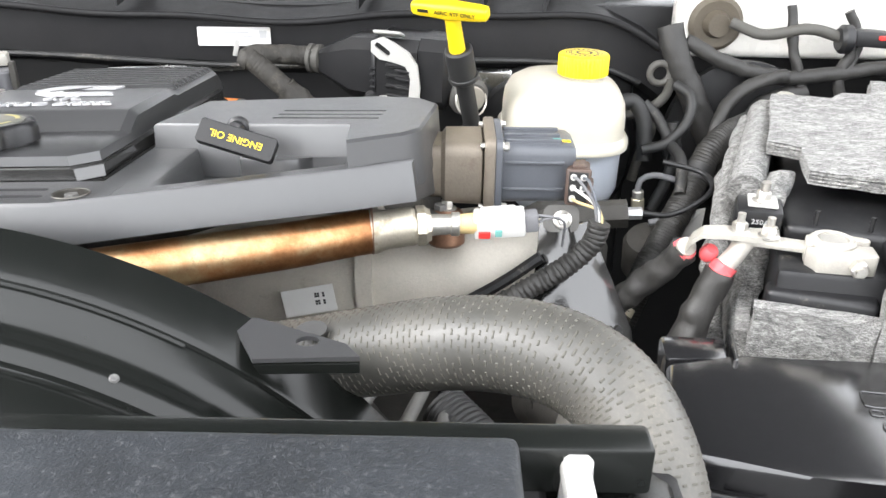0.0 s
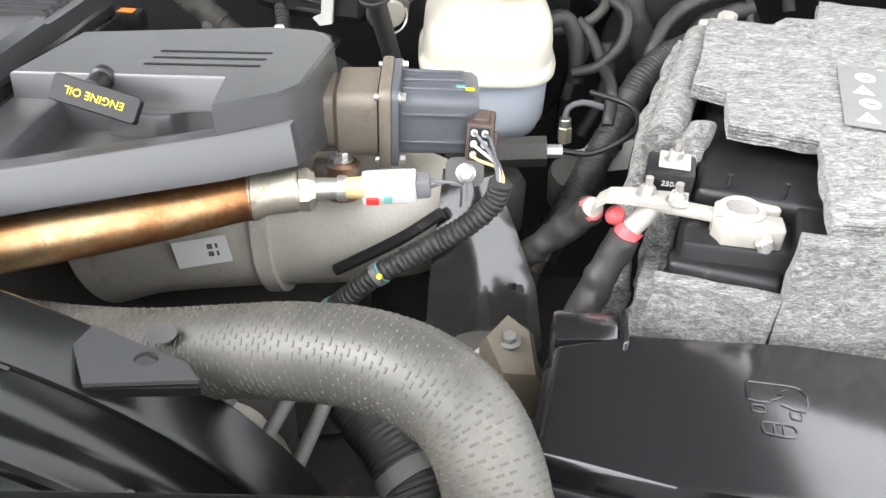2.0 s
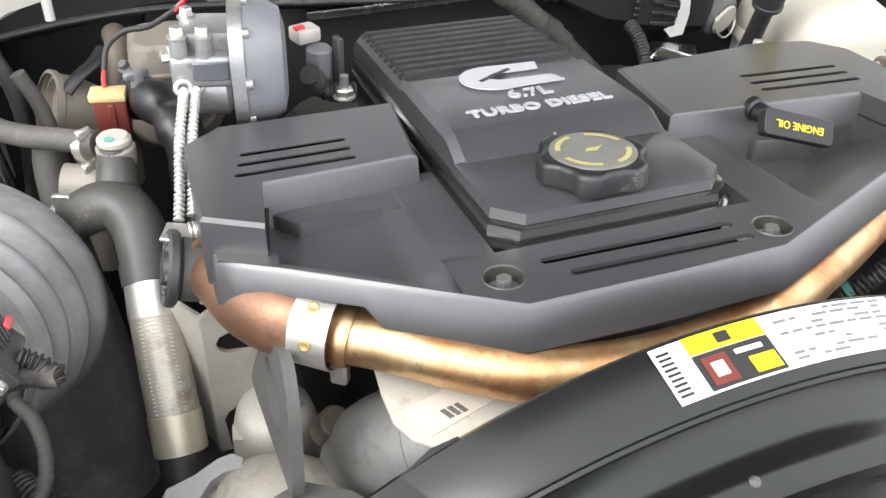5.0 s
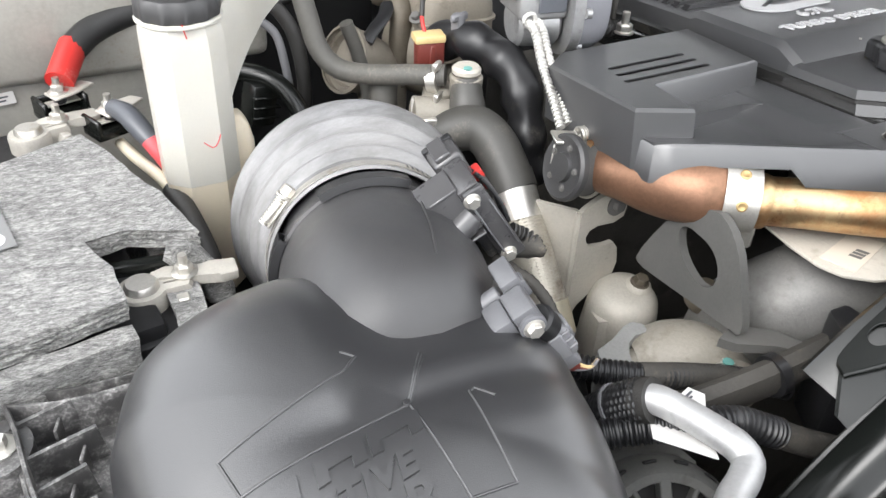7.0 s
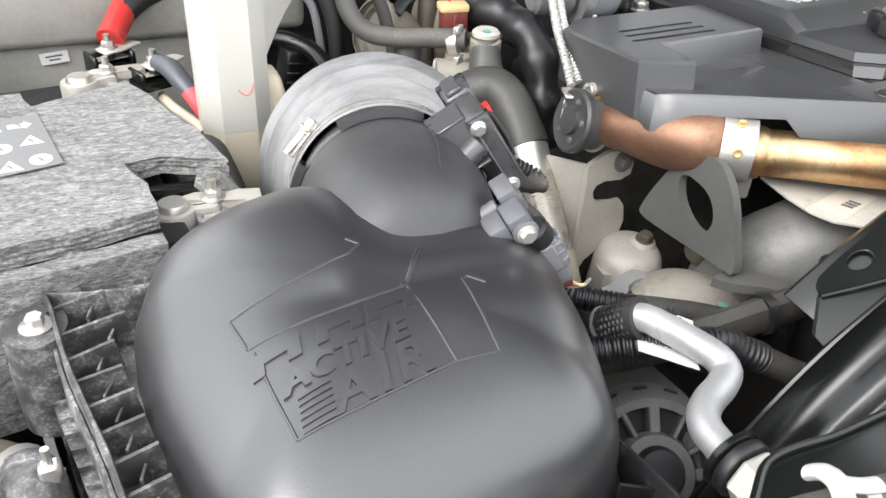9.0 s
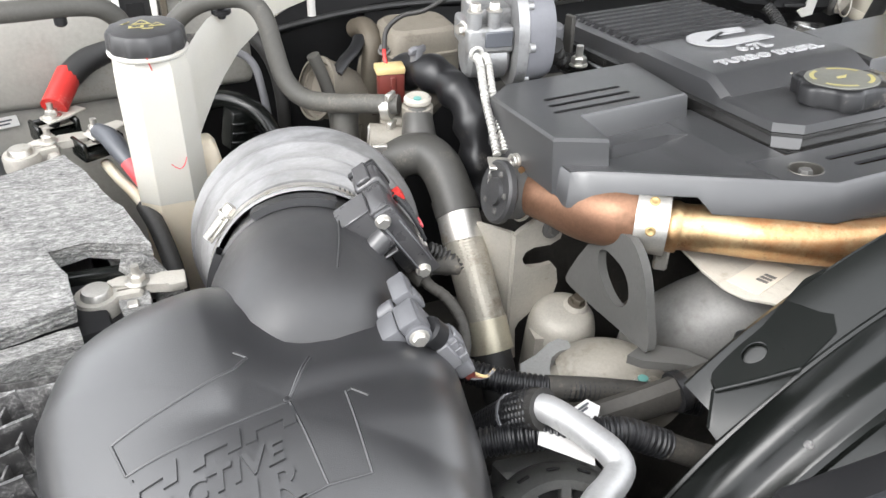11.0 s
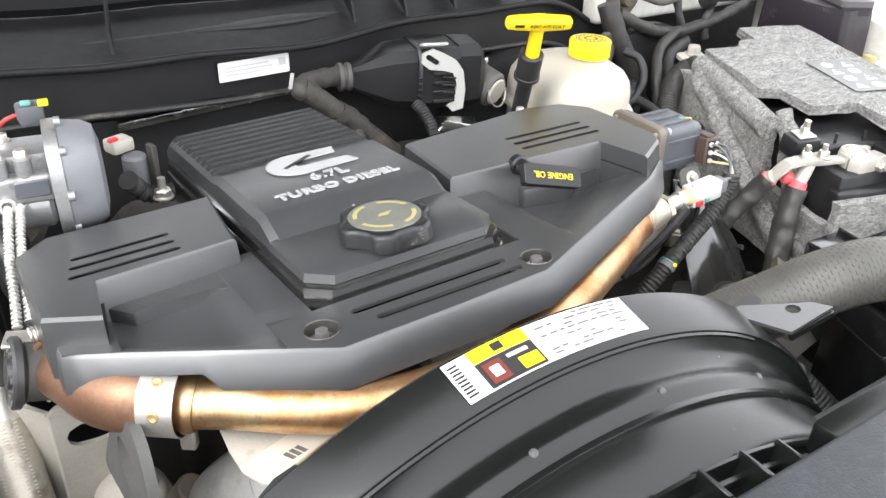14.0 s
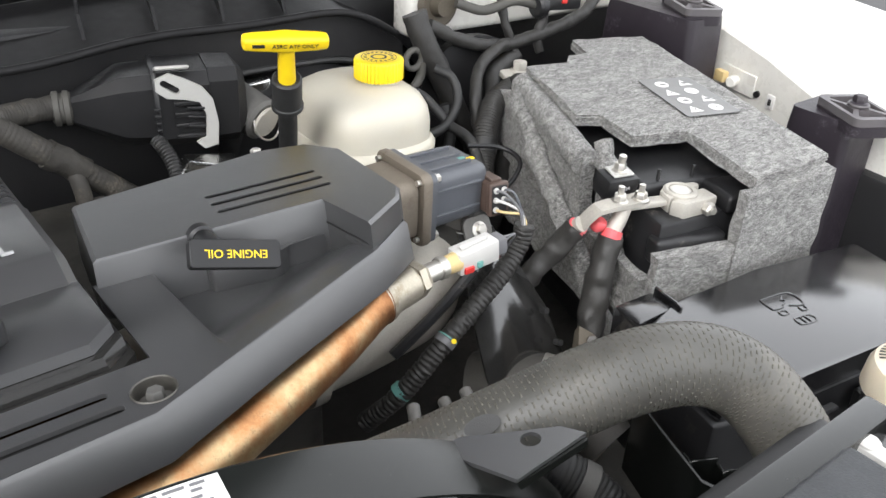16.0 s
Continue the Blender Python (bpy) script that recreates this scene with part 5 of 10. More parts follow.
# dark plugs on the sheet stand for shaded holes
for x, y, z in ((0.262, 0.806, 1.030), (0.268, 0.786, 0.998)):
    part("hole", rod((x, y + 0.002, z), (x, y - 0.006, z + 0.003), 0.0035, n=12), M_HOLESHADE, hs)
part("bar", tube([(0.092, 0.838, 1.022), (0.15, 0.838, 1.058), (0.19, 0.84, 1.088)], 0.006, 8), M_BLACK, hs)

sa = thing("rail_sensor", (-0.40, 1.04, 1.15), "small dusty sensor with a pale plug beside the actuator", "sensor")
part("body", rod((-0.402, 1.056, 1.165), (-0.402, 1.054, 1.205), 0.012, n=20, bev=0.002), M_MOUSE, sa)
part("plug", box((0.024, 0.020, 0.014), 0.003, 2, turn((-0.412, 1.066, 1.214), rz=20)), M_LEAD, sa, "pale plug")
part("red_lock", box((0.010, 0.006, 0.004), 0.001, 1, turn((-0.418, 1.060, 1.222), rz=20)), M_RED, sa)
part("bracket", box((0.006, 0.012, 0.052), 0.001, 1, turn((-0.386, 1.046, 1.190), rz=15)), M_CAST_D, sa)
part("bolt", hex_bolt((-0.388, 1.017, 1.172), (0, 0, 1), 0.0085, 0.008, 1.2), M_STEEL, sa)
part("stud", rod((-0.388, 1.017, 1.178), (-0.388, 1.017, 1.192), 0.004, n=10), M_STEEL, sa)
part("loom", tube([(-0.418, 1.02, 1.195), (-0.41, 1.03, 1.182), (-0.40, 1.03, 1.172), (-0.375, 1.03, 1.168)], 0.009, 12, wave=0.0014, pitch=0.005), M_TAPE, sa)

# ---- air box and intake ----
ab = thing("air_box", (-0.82, 0.60, 0.85), "matt black moulded air box with embossed lettering", "air box")


def superring(cx, cy, ax, ay, z, p=3.2, n=56):
    out = []
    for i in range(n):
        a = 2 * math.pi * i / n
        c, s = math.cos(a), math.sin(a)
        out.append((cx + ax * math.copysign(abs(c) ** (2 / p), c), cy + ay * math.copysign(abs(s) ** (2 / p), s), z))
    return out


LID_MID = Vector((-0.81, 0.635))
LID_FOOT = curve_points([(x, y, 0) for x, y in ((-0.944, 0.700), (-0.941, 0.665), (-0.937, 0.631), (-0.925, 0.58), (-0.914, 0.545), (-0.900, 0.520), (-0.872, 0.507), (-0.82, 0.504), (-0.765, 0.505), (-0.727, 0.513), (-0.699, 0.537),
                                           (-0.684, 0.58), (-0.673, 0.64), (-0.666, 0.70), (-0.672, 0.746), (-0.70, 0.775), (-0.75, 0.79), (-0.83, 0.795), (-0.885, 0.782), (-0.925, 0.750), (-0.944, 0.700))], 0.004)[:-1]


def crown_z(x, y):
    """The lid's top skin: it climbs towards the back, rolls over there and dips in front of the neck."""
    z = 1.1600 + 0.060 * (x + 0.82) + 0.255 * (y - 0.62)
    z -= 1.9 * max(0.0, y - 0.668) ** 2
    z -= 0.021 * ease(x, -0.832, -0.768) * ease(y, 0.618, 0.700)
    z -= 0.0055 * ease(x, -0.90, -0.80) * ease(-y, -0.655, -0.63) * ease(y, 0.60, 0.64)
    return z


def lid_point(foot, fi, q=3.3, low=1.060):
    q += 1.5 * ease(-foot.y, -0.56, -0.51)
    r, h = math.cos(fi) ** (2 / q), math.sin(fi) ** (2 / q)
    x, y = LID_MID.x + (foot.x - LID_MID.x) * r, LID_MID.y + (foot.y - LID_MID.y) * r
    return x, y, low + (crown_z(x, y) - low) * h


dome = [[(f.x, f.y, z) for f in LID_FOOT] for z in (0.86, 1.02)]
for i in range(64):
    fi = radians(90 * (i / 64) ** 1.0)
    dome.append([lid_point(f, fi) for f in LID_FOOT])
flare = [[(LID_MID.x + (f.x - LID_MID.x) * k, LID_MID.y + (f.y - LID_MID.y) * k, z) for f in LID_FOOT] for k, z in ((1.035, 1.060), (1.012, 1.066), (1.003, 1.076), (0.996, 1.088))]
LID = part("lid", loft(dome), M_AIRBOX, ab, angle=60)
part("foot_flare", loft(flare, cap=False), M_AIRBOX, ab, angle=60)

lid_shape = bmesh.new()
lid_shape.from_mesh(LID.data)
LID_TREE = BVHTree.FromBMesh(lid_shape)
lid_shape.free()


def lid_z(x, y):
    """Height of the lid above a point of the plan."""
    hit = LID_TREE.ray_cast(Vector((x + 0.82, y - 0.60, 1.0)), Vector((0, 0, -1)))
    return hit[0].z + 0.85 if hit[0] else 1.15


def draped(bm, base):
    """Lays a flat relief on the lid: heights over base become heights over its skin."""
    for v in bm.verts:
        v.co.z = lid_z(v.co.x, v.co.y) + (v.co.z - base)
    return bm


def emboss(pts, w=0.0009):
    """A thin raised line with sharp corners."""
    legs = []
    for (xa, ya), (xb, yb_) in zip(pts, pts[1:]):
        k = max(2, int(math.hypot(xb - xa, yb_ - ya) / 0.006))
        mids = [(xa + (xb - xa) * i / k, ya + (yb_ - ya) * i / k) for i in range(k + 1)]
        legs.append(tube([(x, y, lid_z(x, y)) for x, y in mids], w, 8, 0.006))
    return join(*legs)


def sheet_on_lid(poly, lift, step=0.004):
    """A thin skin that follows the lid inside a polygon."""
    xs, ys = [p[0] for p in poly], [p[1] for p in poly]
    bm = bmesh.new()
    vs = [bm.verts.new((x, y, 0)) for x, y in poly]
    bm.faces.new(vs)
    for axis, lo_, hi_ in ((0, min(xs), max(xs)), (1, min(ys), max(ys))):
        v = lo_ + step
        while v < hi_:
            co, no = (Vector((v, 0, 0)), Vector((1, 0, 0))) if axis == 0 else (Vector((0, v, 0)), Vector((0, 1, 0)))
            bmesh.ops.bisect_plane(bm, geom=bm.verts[:] + bm.edges[:] + bm.faces[:], plane_co=co, plane_no=no)
            v += step
    up = bmesh.ops.extrude_face_region(bm, geom=bm.faces[:])
    top = {v for v in up["geom"] if isinstance(v, bmesh.types.BMVert)}
    for v in bm.verts:
        v.co.z = lid_z(v.co.x, v.co.y) + (lift if v in top else -0.002)
    return bm


for pts in ([(-0.817, 0.6715), (-0.81, 0.667), (-0.819, 0.659), (-0.891, 0.638), (-0.8855, 0.617), (-0.794, 0.632), (-0.774, 0.663)], [(-0.773, 0.661), (-0.793, 0.6325), (-0.786, 0.573), (-0.762, 0.572), (-0.7605, 0.628), (-0.757, 0.63), (-0.749, 0.621)], [(-0.8828, 0.6135), (-0.881, 0.601)], [(-0.881, 0.601), (-0.874, 0.5575), (-0.786, 0.573)]):
    part("emboss_line", emboss(pts), M_AIRBOX, ab)
EMB = Matrix.Translation((-0.8375, 0.599, 0.0)) @ pose(0, 0, 0, 0, 0, 10.5) @ Matrix(((1, 0.30, 0, 0), (0, 1, 0, 0), (0, 0, 1, 0), (0, 0, 0, 1)))
# three plain slanted marks, then the words
for x, w in ((-0.0375, 0.027), (-0.0015, 0.027), (0.0295, 0.030)):
    for poly in ([(x - w / 2, 0.0070), (x - w / 2 + 0.0065, 0.0070), (x - w / 2 + 0.0065, 0.0195), (x - w / 2, 0.0195)], [(x + w / 2 - 0.0075, 0.0070), (x + w / 2, 0.0070), (x + w / 2, 0.0195), (x + w / 2 - 0.0075, 0.0195)], [(x - w / 2 + 0.0065, 0.0130), (x + w / 2 - 0.0075, 0.0130), (x + w / 2 - 0.0075, 0.0195), (x - w / 2 + 0.0065, 0.0195)]):
        part("emboss_mark", sheet_on_lid([tuple((EMB @ Vector((px, py, 0)))[:2]) for px, py in poly], 0.0015), M_AIRBOX, ab)
for word, size, x, y, wide in (("ACTIVE", 0.0168, -0.0005, -0.0052, 1.12), ("AIR", 0.0268, 0.0155, -0.0248, 1.22)):
    part("lettering", draped(lettering(word, size, EMB @ turn((x, y, 0.0)) @ Matrix.Diagonal((1.16, 1.06, 1.0, 1.0)), 0.0016, wide, 0.0006), 0.0), M_AIRBOX, ab, "raised black lettering")
for k in range(6):
    y = -0.0145 - 0.0036 * k
    part("speed_line", sheet_on_lid([tuple((EMB @ Vector(q))[:2]) for q in ((-0.0300, y - 0.0014, 0), (-0.0120, y + 0.0008, 0), (-0.0120, y - 0.0008, 0))], 0.0012), M_AIRBOX, ab)
part("mould_pip", moved(lathe([(0.0024, -0.001), (0.0020, 0.0012), (0.0, 0.0016)], 12), turn((-0.794, 0.6335, lid_z(-0.794, 0.6335)))), M_AIRBOX, ab)

# ribbed flange round the lid
rim = [(-0.995, 0.787, 1.093), (-0.990, 0.765, 1.095), (-0.983, 0.712, 1.098), (-0.9735, 0.668, 1.098), (-0.963, 0.622, 1.097), (-0.9547, 0.575, 1.096), (-0.945, 0.51, 1.094), (-0.937, 0.45, 1.092)]


def flange_wall(line, depth, thick=0.0032):
    """An upright strip with a rounded top that follows a line."""
    rows, pts = [], curve_points(line, 0.012)
    for i, p in enumerate(pts):
        d = (pts[min(i + 1, len(pts) - 1)] - pts[max(i - 1, 0)]).normalized()
        o = Vector((d.y, -d.x, 0)).normalized() * thick / 2
        rows.append([p + o - Vector((0, 0, 0.0012)), p + o * 0.5, p - o * 0.5, p - o - Vector((0, 0, 0.0012)), p - o - Vector((0, 0, depth)), p + o - Vector((0, 0, depth))])
    return loft(rows)


part("rim", flange_wall(rim, 0.034), M_RIBS, ab)
part("rim_lip", flange_wall([(x - 0.0034, y, z - 0.014) for x, y, z in rim], 0.026, 0.003), M_RIBS, ab)
rear = [(-0.995, 0.787, 1.093), (-0.967, 0.778, 1.093), (-0.936, 0.776, 1.093), (-0.90, 0.78, 1.092), (-0.86, 0.786, 1.090)]
part("rear_rim", flange_wall(rear, 0.032), M_RIBS, ab)
part("rear_lip", flange_wall([(x + 0.004, y + 0.014, z - 0.004) for x, y, z in rear], 0.03, 0.003), M_RIBS, ab)
part("rim_floor", loft([[(x, y, z - 0.026), (x + 0.062, y, z - 0.030), (x + 0.062, y, z - 0.034), (x, y, z - 0.030)] for x, y, z in curve_points(rim, 0.03)]), M_RIBS, ab)
part("rear_floor", prism([(-0.994, 0.786), (-0.967, 0.777), (-0.86, 0.785), (-0.86, 0.80), (-0.992, 0.803)], 1.062, 1.066), M_RIBS, ab)
for xa, ya, xb, yb_ in [(-0.99, 0.77, -0.958, 0.776), (-0.985, 0.74, -0.946, 0.747), (-0.979, 0.714, -0.954, 0.719), (-0.974, 0.692, -0.951, 0.693), (-0.97, 0.667, -0.946, 0.67), (-0.966, 0.643, -0.942, 0.646), (-0.96, 0.618, -0.937, 0.622), (-0.956, 0.593, -0.933, 0.597)]:
    d = Vector((xb - xa, yb_ - ya, 0)).normalized()
    o = Vector((-d.y, d.x, 0)) * 0.0013
    a_, b_ = Vector((xa, ya, 0)) - d * 0.004, Vector((xb, yb_, 0))
    part("rib", loft([[a_ + s * o + Vector((0, 0, 1.090)), b_ + s * o + Vector((0, 0, 1.0945)), b_ + d * 0.004 + s * o + Vector((0, 0, 1.066)), a_ + s * o + Vector((0, 0, 1.064))] for s in (-1, 1)]), M_RIBS, ab)
    part("rib_web", box((0.012, 0.002, 0.022), 0.0005, 1, turn((xb - d.x * 0.010, yb_ - 0.011, 1.076), rz=math.degrees(math.atan2(d.y, d.x)) + 62)), M_RIBS, ab)
for xa, ya, xb, yb_ in [(-0.950, 0.545, -0.918, 0.555), (-0.946, 0.518, -0.908, 0.528), (-0.940, 0.49, -0.896, 0.505), (-0.90, 0.455, -0.893, 0.497), (-0.868, 0.450, -0.865, 0.487), (-0.836, 0.448, -0.835, 0.484)]:
    d = Vector((xb - xa, yb_ - ya, 0)).normalized()
    o = Vector((-d.y, d.x, 0)) * 0.0013
    part("rib", loft([[Vector((xa, ya, 1.088)) + s * o, Vector((xb, yb_, 1.0945)) + s * o, Vector((xb, yb_, 1.06)) + s * o, Vector((xa, ya, 1.06)) + s * o] for s in (-1, 1)]), M_RIBS, ab)
ear = part("ear", loft([[(x, y, z) for x, y in ring_points(-1.001, 0.757, 0.021, 0.024, 24)] for z in (1.012, 1.060, 1.062)]), M_RIBS, ab, "bolted corner ear")
part("ear_top", loft([[(x, y, z) for x, y in ring_points(-1.001, 0.757, 0.0195, 0.0225, 24)] for z in (1.0625, 1.072, 1.074)]), M_RIBS, ab)
part("ear_cap", loft([[(x, y, z) for x, y in ring_points(-1.001, 0.757, 0.0200, 0.0232, 24)] for z in (1.0745, 1.086, 1.088)]), M_RIBS, ab)
part("bolt", hex_bolt((-1.000, 0.757, 1.089), (0, 0, 1), 0.0060, 0.008, 1.8), M_STEEL, ab)
grille = []
cell = [q for q in curve_points(rim, 0.0135) if q.y < 0.722]
for q in cell:
    grille.append(box((0.014, 0.0026, 0.15), m=turn((q.x - 0.006, q.y, 0.985))))
for i in range(7):
    z = 1.056 - 0.021 * i
    grille.append(loft([[(q.x - 0.013, q.y, z), (q.x - 0.001, q.y, z), (q.x - 0.001, q.y, z - 0.0025), (q.x - 0.013, q.y, z - 0.0025)] for q in cell[::4] + cell[-1:]]))
grille.append(loft([[(q.x + 0.0005, q.y, 1.06), (q.x + 0.0025, q.y, 1.06), (q.x + 0.0025, q.y, 0.90), (q.x + 0.0005, q.y, 0.90)] for q in cell[::4] + cell[-1:]]))
part("side_grille", join(*grille), M_RIBS, ab)
part("corner_post", box((0.012, 0.012, 0.20), 0.002, 1, turn((-0.990, 0.715, 0.94))), M_RIBS, ab)
# the flange on the engine side and in front
inner = [(-0.700, 0.612, 1.078), (-0.690, 0.56, 1.080), (-0.684, 0.53, 1.080), (-0.676, 0.487, 1.079), (-0.674, 0.455, 1.078)]
part("rim", flange_wall(inner, 0.036), M_FLANGE, ab)
part("rim_lip", flange_wall([(x + 0.005, y, z - 0.006) for x, y, z in inner], 0.030), M_FLANGE, ab)
part("rim_floor", prism([(-0.695, 0.60), (-0.677, 0.487), (-0.675, 0.452), (-0.735, 0.452), (-0.71, 0.52), (-0.70, 0.56)], 1.046, 1.050), M_FLANGE, ab)
for xa, ya, xb, yb_ in ((-0.688, 0.548, -0.7005, 0.541), (-0.683, 0.520, -0.708, 0.520), (-0.677, 0.490, -0.720, 0.505), (-0.690, 0.455, -0.738, 0.4965), (-0.742, 0.452, -0.757, 0.491), (-0.785, 0.450, -0.79, 0.488)):
    d = Vector((xb - xa, yb_ - ya, 0)).normalized()
    o = Vector((-d.y, d.x, 0)) * 0.0012
    part("rib", loft([[Vector((xa, ya, 1.070)) + s * o, Vector((xb, yb_, 1.083)) + s * o, Vector((xb, yb_, 1.048)) + s * o, Vector((xa, ya, 1.048)) + s * o] for s in (-1, 1)]), M_FLANGE, ab)

NA, NB = Vector((-0.752, 0.765, 1.113)), Vector((-0.712, 0.945, 1.068))
ndir = (NB - NA).normalized()
inl = thing("intake_tube", (-0.75, 0.82, 1.02), "matt black plastic intake neck leaving the air box", "intake tube")
n0 = NA - ndir * 0.10
part("neck", lathe([(0.0, 0.0), (0.030, 0.003), (0.050, 0.016), (0.062, 0.036), (0.070, 0.066), (0.0733, 0.096), (0.0738, 0.112), (0.0715, 0.145), (0.0735, 0.146), (0.0735, 0.152), (0.0715, 0.153), (0.0715, 0.185), (0.067, 0.186)], 56, along(n0, ndir)), M_NECK, inl, angle=30)
e0 = along(NA, ndir)
for a in (-95, -20, 60, 150):
    part("rim_tab", lathe([(0.0725, 0.040), (0.0785, 0.041), (0.0785, 0.056), (0.0725, 0.056)], 14, e0, cap=False, start=a, sweep=50), M_BLACK, inl)
SEAM = Vector((0.40, 0.139, 0.907)).normalized()
part("seam", tube([NA + ndir * d + SEAM * r for d, r in ((-0.060, 0.0625), (-0.034, 0.0702), (-0.004, 0.0735), (0.012, 0.0740), (0.036, 0.0722))], 0.0009, 8, 0.004), M_NECK, inl)

be = thing("intake_bellows", (-0.71, 0.97, 0.98), "scuffed grey-black rubber intake bellows", "bellows")
part("boot", lathe([(0.0765, 0.070), (0.0785, 0.072), (0.0785, 0.084), (0.0768, 0.090), (0.0785, 0.096), (0.0835, 0.100), (0.0855, 0.103), (0.0850, 0.107), (0.0835, 0.109), (0.0865, 0.116), (0.0905, 0.120), (0.0918, 0.124), (0.0910, 0.128), (0.0895, 0.130), (0.0940, 0.139), (0.0985, 0.144), (0.0998, 0.148), (0.0990, 0.152), (0.0972, 0.154), (0.1010, 0.162), (0.1045, 0.166), (0.1065, 0.172), (0.1060, 0.180), (0.100, 0.192), (0.085, 0.21), (0.06, 0.225), (0.0, 0.23)], 72, e0, cap=False), M_BELLOWS, be, angle=32)
part("outlet", tube([NB + ndir * 0.02, NB + ndir * 0.05 + Vector((0.01, 0, -0.03)), NB + Vector((0.03, 0.06, -0.13)), NB + Vector((0.04, 0.06, -0.3))], 0.07, 28, 0.012), M_BELLOWS, be)
hc = thing("hose_clamp", tuple(NA + ndir * 0.1), "steel worm-drive hose clamp on the bellows", "clamp")
part("band", lathe([(0.0788, 0.073), (0.0798, 0.073), (0.0798, 0.083), (0.0788, 0.083)], 64, e0, cap=False), M_STEEL, hc)
for i in range(11):
    part("band_slot", lathe([(0.0799, 0.0745), (0.0801, 0.0745), (0.0801, 0.0815), (0.0799, 0.0815)], 2, e0, cap=False, start=112 + 3.0 * i, sweep=1.4), M_GREYMETAL, hc)
q = Vector((-0.8097, 0.8295, 1.1600))
hub = NA + ndir * 0.078
out_ = (q - hub - ndir * (q - hub).dot(ndir)).normalized()
tan_ = ndir.cross(out_).normalized()
if tan_.z < 0:
    tan_ = -tan_
q = hub + out_ * 0.0835
CLM = Matrix.Translation(q) @ Matrix((ndir, tan_, out_)).transposed().to_4x4()
part("screw_housing", join(span(CLM, -0.0062, 0.0062, -0.019, 0.006, -0.0035, -0.0012, 0.0008, 1), span(CLM, -0.0052, 0.0052, -0.017, 0.002, -0.0015, 0.0035, 0.002, 2)), M_STEEL, hc)
part("screw_thread", tube([q - tan_ * 0.019 + out_ * 0.001, q + tan_ * 0.008 + out_ * 0.001], 0.0040, 14, wave=0.0008, pitch=0.0022), M_STEEL, hc)
part("screw_head", hex_bolt(q + tan_ * 0.007 + out_ * 0.001, tan_, 0.0052, 0.008, 1.2), M_STEEL, hc)

SENSOR_AXES = Matrix(((0.534, -0.838, 0.115, 0), (-0.053, 0.103, 0.994, 0), (-0.844, -0.538, 0.011, 0), (0, 0, 0, 1)))
FACE = SENSOR_AXES.to_3x3() @ Vector((0, 0, -1))
mf = thing("air_flow_sensor", (-0.68, 0.79, 1.13), "black air flow sensor screwed to the intake neck", "sensor")
MF = Matrix.Translation((-0.6931, 0.7677, 1.1855)) @ SENSOR_AXES
part("body", span(MF, -0.008, 0.061, -0.010, 0.006, -0.004, 0.032, 0.002), M_MAF, mf)
part("cover", span(MF, -0.007, 0.063, -0.0115, 0.0035, -0.0085, -0.0043, 0.0014), M_MAF, mf)
part("cover_ridge", span(MF, 0.006, 0.052, 0.0012, 0.0028, -0.0102, -0.0084, 0.0006, 1), M_SENSOR, mf)
part("cover_ridge", span(MF, 0.006, 0.052, -0.0105, -0.0092, -0.0100, -0.0084, 0.0006, 1), M_SENSOR, mf)
part("snout", loft([[MF @ Vector((u, v, w)) for u, w in ((-0.009, 0.0 + d), (0.007 - d, -0.004 + d), (0.007 - d, 0.024), (-0.008, 0.026))] for v, d in ((0.005, 0.0), (0.026, 0.0), (0.0305, 0.002))]), M_MAF, mf)
part("snout_lip", span(MF, -0.0105, -0.0085, 0.004, 0.031, -0.001, 0.026, 0.0008, 1), M_MAF, mf)
part("bulge", rod(MF @ Vector((0.0145, 0.004, -0.003)), MF @ Vector((0.0165, 0.0245, -0.008)), 0.0095, 0.0088, 24, 0.002), M_MAF, mf)
part("bulge_web", span(MF, 0.0235, 0.0255, 0.004, 0.023, -0.014, 0.010, 0.0008, 1), M_MAF, mf)
part("lower_block", span(MF, 0.0260, 0.056, 0.004, 0.013, -0.0035, 0.022, 0.002), M_BLACK, mf)
part("foot_tab", span(MF, 0.056, 0.074, -0.006, 0.010, 0.002, 0.010, 0.002), M_MAF, mf)
# dark plug in place of the shaded screw hole
part("foot_hole", rod(MF @ Vector((0.067, 0.002, 0.0005)), MF @ Vector((0.067, 0.002, 0.0035)), 0.0035, n=14), M_HOLESHADE, mf)
conn = part("connector", span(MF, -0.010, 0.014, -0.012, 0.010, 0.0325, 0.056, 0.0035, 3), M_MAF, mf)
part("collar", span(MF, -0.011, 0.015, -0.013, 0.011, 0.0535, 0.060, 0.002), M_BLACK, conn)
part("latch", span(MF, -0.0135, -0.0095, -0.006, 0.006, 0.034, 0.058, 0.001, 1), M_MAF, conn)
part("red_lock", span(MF, 0.0125, 0.0215, -0.0175, -0.0095, 0.033, 0.043, 0.0015), M_RED, conn, "red lock tab")
part("red_lock", span(MF, 0.0235, 0.0285, -0.0165, -0.0125, 0.028, 0.035, 0.001, 1), M_RED, conn, "red lock tab")
part("red_clip", span(MF, 0.0385, 0.0435, -0.0170, -0.0140, 0.020, 0.030, 0.0008, 1), M_PINK, conn, "faded red clip")
for k in range(4):
    part("wire", tube([MF @ Vector(q) for q in ((0.012, -0.011 - 0.001 * k, 0.036 - 0.005 * k), (0.022, -0.0155, 0.034 - 0.006 * k), (0.034, -0.0150, 0.026 - 0.005 * k), (0.046, -0.0125, 0.020 - 0.004 * k))], 0.0017, 8), M_BLACK, mf)
for u in (0.0, 0.0563):
    part("screw", hex_bolt(MF @ Vector((u, 0.0, -0.0085)), FACE, 0.0048, 0.004, 1.25), M_STEEL, mf)
